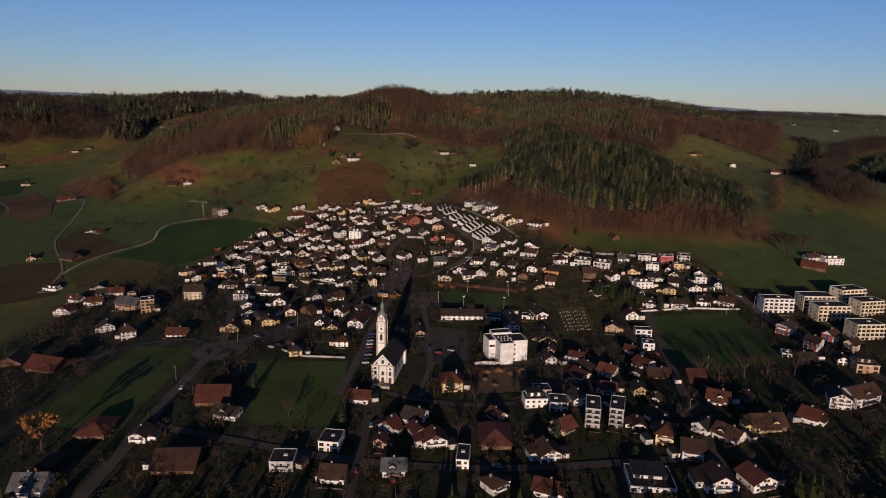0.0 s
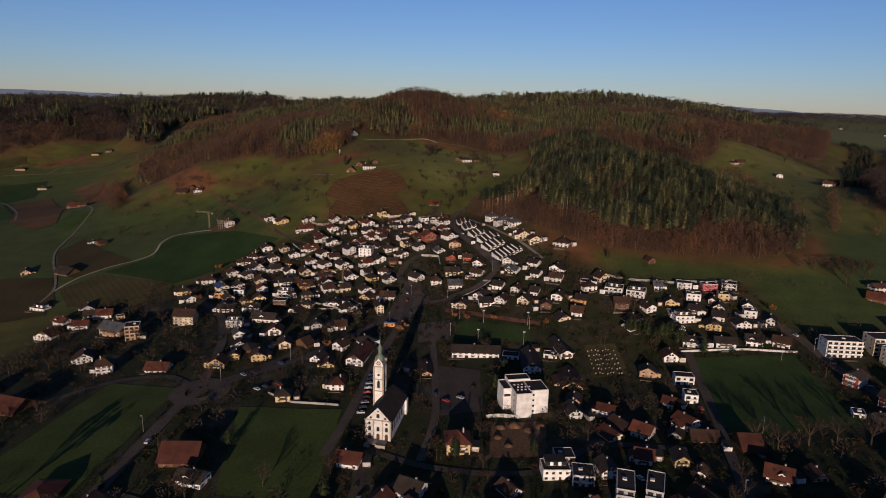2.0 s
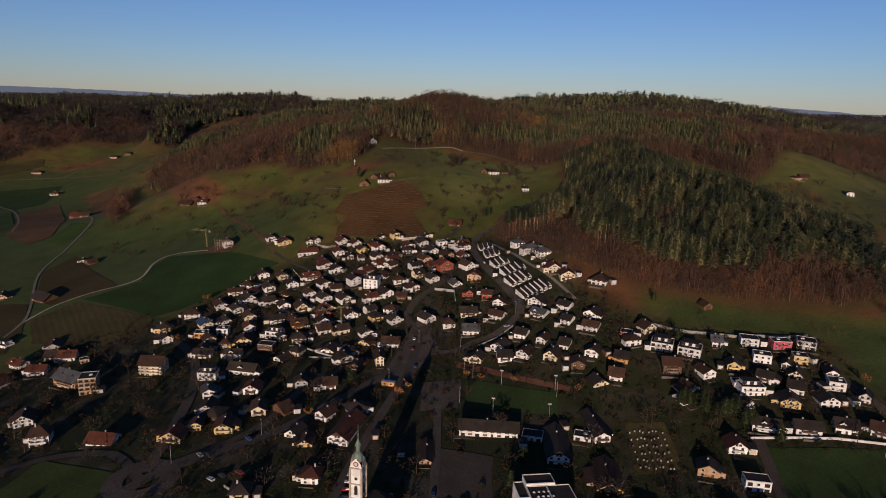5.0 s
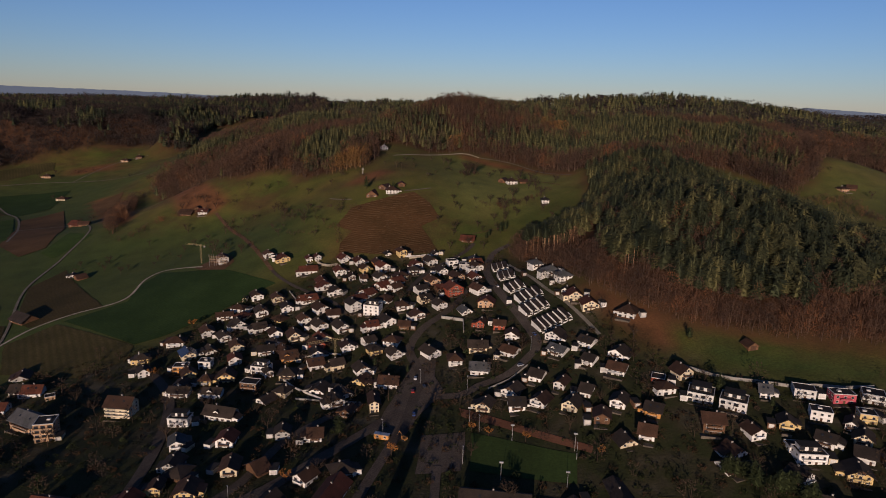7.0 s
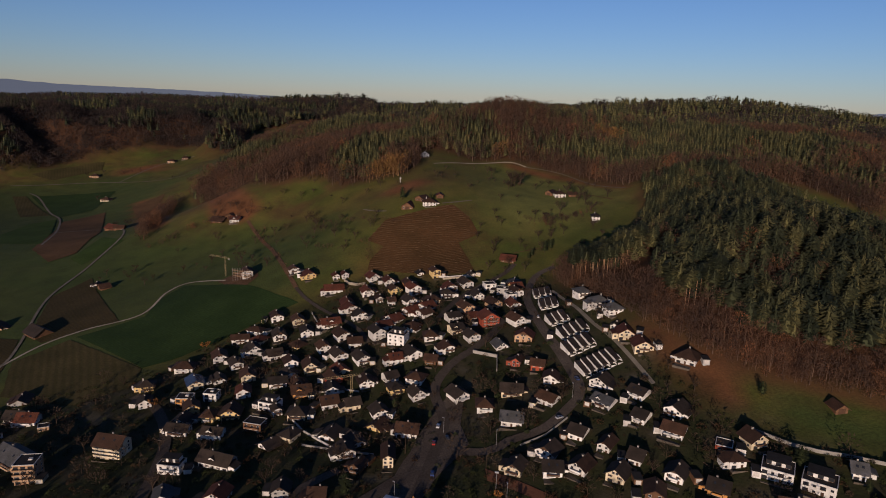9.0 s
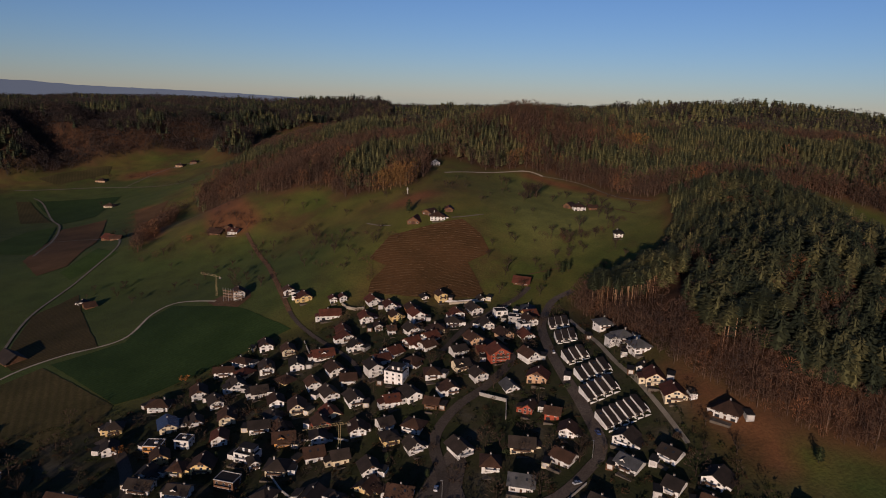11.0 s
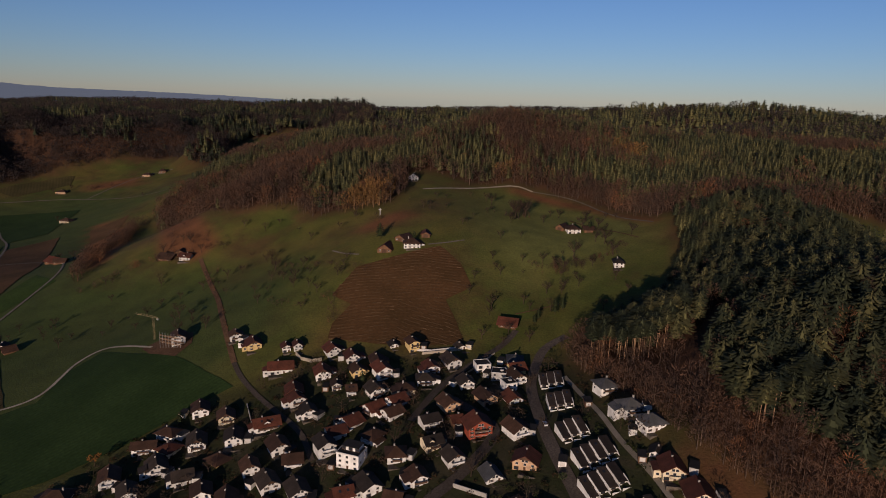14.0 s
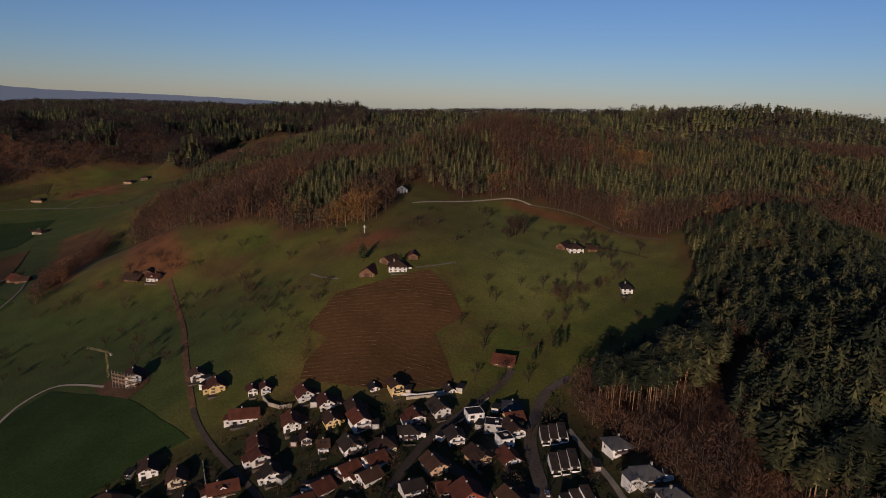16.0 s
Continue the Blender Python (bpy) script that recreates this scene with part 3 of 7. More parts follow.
strip("path", [(-190, 728), (-215, 761), (-240, 796), (-263, 829), (-300, 875), (-330, 910)], 3.6, BARE_EARTH, 0.38, "reddish brown dirt lane climbing to the farms", "path")
LAWN = surface("mown_meadow", (0.046, 0.064, 0.012), 0.95, 0.9, 0.04, 0.25, 0.3)
drape("meadow", [(-107, 376), (-51, 376), (-49, 300), (-92, 301)], LAWN, 0.2, "green mown meadow beside the church", "meadow")
drape("meadow", [(-196, 410), (-150, 398), (-154, 292), (-208, 306)], LAWN, 0.2, "green mown meadow beside the main road", "meadow")
strip("path", [(-357, 604), (-353, 638), (-337, 664), (-307, 690), (-316, 735), (-312, 756), (-295, 758), (-267, 751)], 2.2, PALE_TRACK, 0.35, "pale gravel path through the fields", "path")
strip("path", [(-350, 560), (-357, 604), (-375, 639), (-432, 729), (-459, 816), (-490, 905), (-535, 965)], 2.2, GRAVEL, 0.45, "pale gravel farm track", "path")
strip("path", [(-587, 889), (-645, 975), (-735, 1082), (-800, 1135), (-900, 1222), (-941, 1244)], 2.8, GRAVEL, 0.6, "gravel track over the valley floor", "path")
strip("path", [(-645, 970), (-600, 985), (-560, 972)], 2.4, GRAVEL, 0.6, "gravel drive to the red barn", "path")
strip("road", [(-1000, 1262), (-902, 1328), (-835, 1345), (-771, 1342), (-700, 1325), (-644, 1310), (-600, 1330)], 2.6, GRAVEL, 0.6, "grey lane along the valley", "road")
strip("path", [(-835, 1345), (-830, 1420), (-810, 1480), (-770, 1520)], 2.2, GRAVEL, 0.6, "narrow lane to the valley farm", "path")
strip("road", [(154, 446), (147, 387), (137, 330), (128, 266), (124, 225)], 5.2, ASPHALT, 0.38, "grey asphalt street past the playing field")
strip("road", [(216, 492), (228, 452), (231, 416), (238, 381), (246, 338), (250, 300)], 6.0, ASPHALT, 0.40, "grey asphalt road by the apartment blocks")
strip("road", [(-8, 475), (-3, 414), (-1, 369), (-6, 330)], 4.3, ASPHALT, 0.43, "asphalt drive to the school")
strip("path", [(-137, 998), (-100, 1022), (-57, 1060), (-34, 1057)], 2.6, PALE_TRACK, 0.5, "pale track along the edge of the wood", "path")
strip("path", [(-34, 1057), (-4, 1056), (21, 1040), (54, 992), (80, 964)], 2.0, GRAVEL, 0.5, "pale track under the forest edge", "path")
strip("path", [(17, 730), (27, 706), (36, 686), (42, 670), (48, 656), (58, 637), (69, 612), (78, 590)], 2.4, GRAVEL, 0.35, "narrow lane behind the terraced houses", "path")
strip("road", [(-73, 517), (-89, 491), (-97, 450), (-111, 426), (-133, 403)], 5.2, ASPHALT, 0.44, "grey asphalt side street")
strip("road", [(-31, 338), (0, 325), (45, 322), (80, 345), (120, 340)], 4.3, ASPHALT, 0.41, "asphalt lane past the building site")
strip("road", [(-140, 300), (-90, 285), (-34, 270), (30, 262), (90, 262), (128, 262)], 5.2, ASPHALT, 0.43, "asphalt street among the lower houses")


field("road_plaza", [(-46, 500), (-42, 544), (-39, 572), (-33, 594), (-25, 592), (-21, 562), (-14, 546), (-23, 524), (-28, 500)], ASPHALT, 0.3, "wide asphalt junction below the upper village", "road")
# small roundabout
ring = [(-136 + 12.5 * math.cos(a * math.pi / 16), 394 + 12.5 * math.sin(a * math.pi / 16)) for a in range(33)]
strip("road", ring, 9, ASPHALT, 0.46, "grey asphalt roundabout on the main road")
strip("path", [(-98, 866), (-85, 873), (-72, 883)], 1.6, GRAVEL, 0.45, "pale garden path beside the hill farm", "path")
strip("path", [(-179, 866), (-164, 855), (-150, 850)], 1.4, GRAVEL, 0.45, "pale trodden path below the cross", "path")
strip("path", [(8, 985), (33, 960), (49, 949), (66, 931)], 1.6, BARE_EARTH, 0.45, "brown dirt track across the pasture", "path")
strip("path", [(-20, 803), (-3, 813), (10, 820)], 1.0, BARE_EARTH, 0.45, "narrow pale path above the red barn", "path")
# ---- houses ----


def part(name, me, parent, label="", m=None):
    ob = new(name, me)
    ob.parent = parent
    if m is not None:
        ob.matrix_local = m
    if label:
        ob["label"] = label
    return ob


class Form:
    """Collects the corners and faces of one mesh."""

    def __init__(self):
        self.v, self.f, self.k = [], [], []

    def face(self, pts, k=0):
        i = len(self.v)
        self.v += [tuple(p) for p in pts]
        self.f.append(tuple(range(i, i + len(pts))))
        self.k.append(k)

    def box(self, x0, x1, y0, y1, z0, z1, k=0, bottom=True):
        a = [(x0, y0, z0), (x1, y0, z0), (x1, y1, z0), (x0, y1, z0), (x0, y0, z1), (x1, y0, z1), (x1, y1, z1), (x0, y1, z1)]
        for q in ((0, 1, 5, 4), (1, 2, 6, 5), (2, 3, 7, 6), (3, 0, 4, 7), (4, 5, 6, 7)) + (((3, 2, 1, 0),) if bottom else ()):
            self.face([a[i] for i in q], k)
        return self

    def slab(self, pts, thick, k=0):
        """A flat plate: its top outline, and its thickness downwards."""
        low = [(x, y, z - thick) for x, y, z in pts]
        self.face(pts, k)
        self.face(low[::-1], k)
        for i in range(len(pts)):
            j = (i + 1) % len(pts)
            self.face([low[i], low[j], pts[j], pts[i]], k)
        return self

    def prism(self, x, y, z0, z1, r0, r1, n=6, k=0):
        for i in range(n):
            a, b = 2 * math.pi * i / n, 2 * math.pi * (i + 1) / n
            self.face([(x + r0 * math.cos(a), y + r0 * math.sin(a), z0), (x + r0 * math.cos(b), y + r0 * math.sin(b), z0),
                       (x + r1 * math.cos(b), y + r1 * math.sin(b), z1), (x + r1 * math.cos(a), y + r1 * math.sin(a), z1)], k)
        return self

    def mesh(self, name, mats):
        me = bpy.data.meshes.new(name)
        me.from_pydata(self.v, [], self.f)
        for m in mats:
            me.materials.append(m)
        me.polygons.foreach_set("material_index", self.k)
        me.update()
        return me


def window_mesh(name, w, h, frame_mat):
    f = Form()
    e = 0.09
    f.box(-w / 2, w / 2, -0.04, 0.05, 0, e, 0).box(-w / 2, w / 2, -0.04, 0.05, h - e, h, 0)
    f.box(-w / 2, -w / 2 + e, -0.04, 0.05, e, h - e, 0).box(w / 2 - e, w / 2, -0.04, 0.05, e, h - e, 0)
    f.face([(-w / 2 + e, -0.015, e), (w / 2 - e, -0.015, e), (w / 2 - e, -0.015, h - e), (-w / 2 + e, -0.015, h - e)], 1)
    f.box(-w / 2 - 0.08, w / 2 + 0.08, -0.12, 0.05, -0.08, -0.005, 0)
    return f.mesh(name, [frame_mat, GLASS])


def shutter_window(name):
    """A window with a pair of wooden shutters folded back."""
    f = Form()
    w, h, e = 1.0, 1.2, 0.09
    f.box(-w / 2, w / 2, -0.04, 0.05, 0, e, 0).box(-w / 2, w / 2, -0.04, 0.05, h - e, h, 0)
    f.box(-w / 2, -w / 2 + e, -0.04, 0.05, e, h - e, 0).box(w / 2 - e, w / 2, -0.04, 0.05, e, h - e, 0)
    f.face([(-w / 2 + e, -0.015, e), (w / 2 - e, -0.015, e), (w / 2 - e, -0.015, h - e), (-w / 2 + e, -0.015, h - e)], 1)
    f.box(-w / 2 - 0.5, -w / 2 - 0.02, -0.06, 0.03, 0, h, 2).box(w / 2 + 0.02, w / 2 + 0.5, -0.06, 0.03, 0, h, 2)
    return f.mesh(name, [TRIM, GLASS, WOOD])


WINDOW = window_mesh("window", 1.35, 1.25, TRIM)
WIDE_WINDOW = window_mesh("window", 2.2, 1.7, WOOD)
SHUTTER_WINDOW = shutter_window("window")
ROOF_LIGHT = Form().box(-0.5, 0.5, -0.6, 0.6, -0.1, 0.12, 0).mesh("roof_window", [GLASS])
DOOR = Form().box(-0.55, 0.55, -0.06, 0.04, 0, 2.1, 0).mesh("door", [WOOD])
CHIMNEY = Form().box(-0.35, 0.35, -0.35, 0.35, -2.0, 1.1, 0).box(-0.45, 0.45, -0.45, 0.45, 1.1, 1.25, 1).mesh("chimney", [CONCRETE, ROOFS["d"]])
WALL_WORDS = {"w": "white", "c": "cream", "y": "yellow", "o": "orange", "r": "red", "m": "dark pink", "p": "peach", "k": "grey", "b": "brown boarded", "q": "white, red and blue"}
ROOF_WORDS = {"d": "dark tiled", "b": "brown tiled", "r": "red tiled", "k": "grey", "s": "solar-panelled"}
SHAPE_WORDS = {"e": "gabled", "g": "gabled", "h": "hipped", "f": "flat"}
STOREY_WORDS = {1: "low", 2: "two-storey", 3: "three-storey", 4: "four-storey"}
FOOTPRINTS = []


def house(x, y, rot, w, d, storeys, roof, wall, tiles):
    rnd = random.Random(int(x * 13 + y * 7))
    if roof == "f" and storeys == 3 and x > 100 and y > 480:
        storeys = 2
    if roof in "eg" and wall != "b" and x < -2 and 560 < y < 770:
        # the upper village turns its gables to the south-east, one row to the south-west
        rot = rnd.uniform(-38, -30) if -100 < x < -66 and 668 < y < 700 else rnd.uniform(26, 44)
        if rnd.random() < 0.75:
            roof, w, d = "g", min(w, 11.5), max(d, min(w, 13.0))
    elif roof == "e" and w < 14 and rnd.random() < 0.35:
        roof, d = "g", d * 1.15
    plain = wall == "b" and storeys == 1
    w, d = (w * 0.95, d * 1.15) if plain else (w * (0.77 if roof != "f" else 0.86), d * 0.86)
    FOOTPRINTS.append((x, y, max(w, d) / 2))
    z = float(ground_at(x + math.sin(radians(rot)) * d / 2, y - math.cos(radians(rot)) * d / 2)) - 0.5
    barn = wall == "b" and storeys == 1
    kind = "barn" if barn else ("apartment_building" if storeys >= 4 or (roof == "f" and storeys == 3 and w > 12) else "house")
    base = new(kind)
    base.matrix_world = pose(x, y, z, 0, 0, rot)
    shape = "flat" if roof == "f" else ROOF_WORDS[tiles] + " " + SHAPE_WORDS[roof]
    words = f"{WALL_WORDS[wall]} {'boarded barn' if barn else STOREY_WORDS[storeys] + ' ' + kind.replace('_', ' ')} with {shape} roof".replace("boarded boarded", "boarded")
    tagged(base, words, kind.replace("_", " "))
    height = 2.6
    top = storeys * height + 0.2 if roof == "f" else (3.4 if barn else 2.4 + (storeys - 1) * 2.0)
    hw, hd = w / 2, d / 2
    slope = math.tan(radians(rnd.uniform(27, 36)))
    over = rnd.uniform(0.9, 1.4)
    f, r = Form(), Form()
    low = -5.0
    if roof == "f":
        f.box(-hw, hw, -hd, hd, low, top)
        r.box(-hw - 0.12, hw + 0.12, -hd - 0.12, -hd + 0.2, top, top + 0.35, 1).box(-hw - 0.12, hw + 0.12, hd - 0.2, hd + 0.12, top, top + 0.35, 1)
        r.box(-hw - 0.12, -hw + 0.2, -hd + 0.2, hd - 0.2, top, top + 0.35, 1).box(hw - 0.2, hw + 0.12, -hd + 0.2, hd - 0.2, top, top + 0.35, 1)
        r.box(-hw + 0.2, hw - 0.2, -hd + 0.2, hd - 0.2, top + 0.01, top + 0.12, 0)
        if rnd.random() < 0.6:
            cx = rnd.uniform(-hw * 0.5, hw * 0.5)
            r.box(cx - 0.9, cx + 0.9, -0.7, 0.9, top + 0.12, top + 0.75, 1)
        ridge = top
    elif roof in "eg":
        a, b = (hw, hd) if roof == "e" else (hd, hw)
        ridge = top + b * slope
        turn = (lambda p: p) if roof == "e" else (lambda p: (p[1], -p[0], p[2]))
        for s in (-1, 1):
            f.face([turn((-a, s * b, low)), turn((a, s * b, low)), turn((a, s * b, top)), turn((-a, s * b, top))][::-s])
            f.face([turn((s * a, -b, low)), turn((s * a, b, low)), turn((s * a, b, top)), turn((s * a, 0, ridge)), turn((s * a, -b, top))][::s])
            e = b + over
            pts = [turn((-a - over, s * e, top - over * slope + 0.16)), turn((a + over, s * e, top - over * slope + 0.16)),
                   turn((a + over, 0, ridge + 0.16)), turn((-a - over, 0, ridge + 0.16))]
            r.slab(pts[::-s] if s > 0 else pts, 0.28)
    else:
        a, b = hw + over, hd + over
        run = min(a, b)
        ridge = top + run * slope * 0.85
        zt = top - 0.1
        if a >= b:
            p, q = (-(a - b), 0, ridge), (a - b, 0, ridge)
        else:
            p, q = (0, -(b - a), ridge), (0, b - a, ridge)
        c0, c1, c2, c3 = (-a, -b, zt), (a, -b, zt), (a, b, zt), (-a, b, zt)
        f.box(-hw, hw, -hd, hd, low, top)
        if a >= b:
            for g in ([c0, c1, q, p], [c2, c3, p, q], [c1, c2, q], [c3, c0, p]):
                r.face(g)
        else:
            for g in ([c0, c1, p], [c1, c2, q, p], [c2, c3, q], [c3, c0, p, q]):
                r.face(g)
        r.box(-a, a, -b, b, zt - 0.22, zt - 0.002)
    part("wall", f.mesh("wall", [WALLS[wall]]), base)
    if roof == "g" and not barn and rnd.random() < 0.4:
        # dark boarding in the gable
        zg = top + (ridge - top) * 0.3
        q = b * (1 - (zg - top) / (ridge - top)) - 0.02
        g = Form()
        g.face([(-q, -hd - 0.05, zg), (q, -hd - 0.05, zg), (0, -hd - 0.05, ridge - 0.02)])
        g.face([(-q, -hd - 0.05, zg), (q, -hd - 0.05, zg), (q, -hd + 0.01, zg), (-q, -hd + 0.01, zg)])
        part("gable_boarding", g.mesh("gable_boarding", [WOOD]), base)
    if wall == "q":
        for k in range(3):
            px = -hw + w * (k + 0.5) / 3
            part("panel", Form().box(px - 0.9, px + 0.9, -0.12, -0.003, 0.1, top - 0.4).mesh("panel", [RED_PANEL if k != 1 else BLUE_PANEL]), base, "coloured facade panel", m=pose(0, -hd, 0))
    part("roof", r.mesh("roof", [ROOFS["flat"] if roof == "f" else ROOFS[tiles], TRIM]), base)
    if barn:
        gate = Form().box(-1.8, 1.8, -0.08, 0.05, 0, 3.2).mesh("gate", [WOOD])
        part("gate", gate, base, m=pose(0, -hd, 0.1))
        for k in (-1, 1):
            if w > 9:
                part("window", WINDOW, base, m=pose(k * w * 0.32, -hd, 1.6))
        return base
    # windows: front and both ends
    style = WINDOW if roof == "f" else rnd.choice([WINDOW, WINDOW, SHUTTER_WINDOW])
    nf = max(2, min(8, int(w / 3.0)))
    ns = 2 if d < 14 else 4
    wide = rnd.random() < 0.55
    for s in range(storeys):
        zb = 0.8 + s * (height if roof == "f" else 2.0)
        for i in range(nf):
            px = -hw + w * (i + 0.5) / nf + rnd.uniform(-0.15, 0.15)
            if s == 0 and i == nf // 2:
                part("door", DOOR, base, m=pose(px, -hd, 0.05))
            elif roof == "f" and (storeys >= 4 or (wide and i % 2 == 0)):
                part("window", WIDE_WINDOW, base, m=pose(px, -hd, zb - 0.3))
            elif roof != "f" and s == 0 and wide and i % 2 == 0:
                part("window", WIDE_WINDOW, base, m=pose(px, -hd, zb - 0.6))
            else:
                part("window", style, base, m=pose(px, -hd, zb))
        for side in ((-1,) if x > 25 else (1,)):
            for i in range(ns):
                py = -hd + d * (i + 0.5) / ns
                if rnd.random() < 0.85:
                    part("window", style, base, m=pose(side * hw, py, zb, 0, 0, 90 * side))
    if roof == "g" and hw * slope > 2.4:
        for k in (-0.8, 0.8):
            part("window", WINDOW, base, m=pose(k, -hd, top + 0.15))
    # paved terrace in front, at times with a low wall
    tw, td, tx = w * rnd.uniform(0.6, 1.1), rnd.uniform(2.5, 5.0), rnd.uniform(-0.2, 0.2) * w
    g = Form().box(tx - tw / 2, tx + tw / 2, -hd - td, -hd - 0.02, -4, 0.12, 0)
    if rnd.random() < 0.45:
        g.box(tx - tw / 2, tx + tw / 2, -hd - td - 0.2, -hd - td, -4, rnd.uniform(0.5, 1.0), 1)
    part("terrace", g.mesh("terrace", [PAVING, PAVING]), base)
    # a lower wing at one side with a roof of its own
    if roof != "f" and storeys <= 2 and rnd.random() < 0.5:
        side = rnd.choice((-1, 1))
        ww, wd, wt = rnd.uniform(2.6, 4.2), d * rnd.uniform(0.5, 0.75), top * rnd.uniform(0.55, 0.8)
        a, b = sorted((side * (hw - 0.05), side * (hw + ww)))
        y0 = -hd * rnd.uniform(0.3, 0.9)
        wing = part("wing", Form().box(a, b, y0, y0 + wd, low, wt).mesh("wing", [WALLS[wall]]), base)
        rise = ww * 0.4
        za, zb = (wt + rise, wt) if side > 0 else (wt, wt + rise)
        q = [(a - (0 if side > 0 else 0.5), y0 - 0.6, za), (b + (0.5 if side > 0 else 0), y0 - 0.6, zb), (b + (0.5 if side > 0 else 0), y0 + wd + 0.4, zb), (a - (0 if side > 0 else 0.5), y0 + wd + 0.4, za)]
        part("wing_roof", Form().slab([(u, v, z2 + 0.2) for u, v, z2 in q], 0.22).mesh("wing_roof", [ROOFS[tiles]]), wing)
        part("window", WINDOW, wing, m=pose((a + b) / 2, y0, 0.5))
    # balcony or terrace screen
    if storeys >= 2 and (rnd.random() < 0.68 or storeys >= 4):
        for s in range(1, storeys):
            bw = w * (0.97 if storeys >= 4 else rnd.uniform(0.45, 0.8))
            zb = s * (height if roof == "f" else 2.0) + 0.1
            g = Form().box(-bw / 2, bw / 2, -1.5, -0.02, 0, 0.18, 0).box(-bw / 2, bw / 2, -1.5, -1.4, 0.18, 1.05, 1)
            g.box(-bw / 2, -bw / 2 + 0.1, -1.4, -0.02, 0.18, 1.05, 1).box(bw / 2 - 0.1, bw / 2, -1.4, -0.02, 0.18, 1.05, 1)
            front = WALLS[wall] if (storeys >= 4 or roof == "f" or rnd.random() < 0.4) else (WOOD if rnd.random() < 0.75 else TRIM)
            part("balcony", g.mesh("balcony", [CONCRETE, front]), base, m=pose(0, -hd, zb))
    if roof == "f" and storeys <= 3 and w > 11:
        # set-back top storey
        g = Form().box(-hw * 0.75, hw * 0.7, -hd * 0.25, hd * 0.95, top + 0.12, top + 2.3)
        attic = part("penthouse", g.mesh("penthouse", [WALLS[wall]]), base)
        part("penthouse_roof", Form().box(-hw * 0.8, hw * 0.75, -hd * 0.4, hd, top + 2.3, top + 2.5).mesh("penthouse_roof", [ROOFS["flat"]]), attic)
        for k in (-0.4, 0.0, 0.4):
            part("window", WIDE_WINDOW, attic, m=pose(k * w * 0.75, -hd * 0.25, top + 0.3))
    if roof != "f":
        part("chimney", CHIMNEY, base, m=pose(rnd.uniform(-0.25, 0.25) * (w if roof != "g" else 2), 0.8 if roof != "g" else hd * 0.3, ridge - 0.2))
        if roof == "e" and storeys >= 2 and w > 9 and rnd.random() < 0.4:
            # a gabled dormer over the front
            dw, dx = rnd.uniform(1.3, 2.0), rnd.uniform(-0.2, 0.2) * w
            y0, zr = -hd + 0.4, top + 1.9
            g = Form().box(dx - dw, dx + dw, y0, 0, top - 0.2, top + 0.8)
            g.face([(dx - dw, y0, top + 0.8), (dx + dw, y0, top + 0.8), (dx, y0, zr)])
            dormer = part("dormer", g.mesh("dormer", [WALLS[wall]]), base)
            g = Form()
            for s in (-1, 1):
                q = [(dx + s * (dw + 0.3), y0 - 0.4, top + 0.7), (dx + s * (dw + 0.3), 0.2, top + 0.7), (dx, 0.2, zr + 0.1), (dx, y0 - 0.4, zr + 0.1)]
                g.slab(q if s > 0 else q[::-1], 0.18)
            part("dormer_roof", g.mesh("dormer_roof", [ROOFS[tiles]]), dormer)
            part("window", WINDOW, dormer, m=pose(dx, y0, top - 0.1) @ Matrix.Scale(0.8, 4))
        if roof in "eg" and rnd.random() < 0.5:
            t = math.degrees(math.atan(slope))
            for k in (-0.22, 0.22):
                if roof == "e":
                    part("roof_window", ROOF_LIGHT, base, m=pose(k * w, -hd * 0.5, top + hd * 0.5 * slope + 0.17, t))
    return base



GARAGE_DOOR = Form().box(-1.2, 1.2, -0.06, 0.04, 0, 2.0, 0).mesh("garage_door", [TRIM])


def garage(x, y, rot, wall):
    """A low flat-roofed garage beside a house."""
    w, d = 3.6, 6.0
    ob = new("garage")
    ob.matrix_world = pose(x, y, float(ground_at(x, y)), 0, 0, rot)
    tagged(ob, f"small {WALL_WORDS[wall]} flat-roofed garage beside a house", "garage", group="garages")
    part("wall", Form().box(-w / 2, w / 2, -d / 2, d / 2, -3, 2.5).mesh("wall", [WALLS[wall]]), ob)
    part("roof", Form().box(-w / 2 - 0.25, w / 2 + 0.25, -d / 2 - 0.25, d / 2 + 0.25, 2.5, 2.75).mesh("roof", [ROOFS["flat"]]), ob)
    part("garage_door", GARAGE_DOOR, ob, m=pose(0, -d / 2, 0.1))
    FOOTPRINTS.append((x, y, 2.5))



# field edge lane
house(-224.7, 581.9, 28, 10.8, 9, 2, "h", "y", "d")
house(-212.5, 563.3, 26, 9.3, 9, 2, "e", "w", "d")
house(-214.4, 607.4, 17, 15.1, 10, 2, "h", "w", "b")
house(-195.7, 588.8, 24, 18.3, 11, 2, "e", "c", "s")
house(-189.0, 568.5, 14, 10.6, 9, 2, "f", "o", "d")
house(-175.7, 575.5, 7, 9.5, 8, 2, "f", "w", "d")
house(-177.3, 547.1, 7, 8.5, 10, 2, "g", "w", "d")
house(-163.6, 553.2, 7, 9.2, 9, 2, "h", "y", "b")
house(-153.1, 558.2, 18, 13.0, 9, 2, "e", "y", "b")
house(-158.6, 582.0, -24, 10.7, 9, 2, "e", "w", "r")
house(-134.8, 569.7, -4, 13.5, 9, 2, "f", "w", "d")
house(-198.7, 623.7, 22, 12.8, 9, 2, "e", "w", "b")
house(-196.8, 648.3, -14, 15.1, 9, 2, "e", "w", "b")
house(-190.4, 660.4, -6, 14.2, 9, 2, "h", "w", "b")
house(-179.6, 634.6, -11, 11.5, 10, 2, "g", "w", "d")
house(-160.9, 628.7, 22, 11.0, 9, 2, "e", "w", "d")
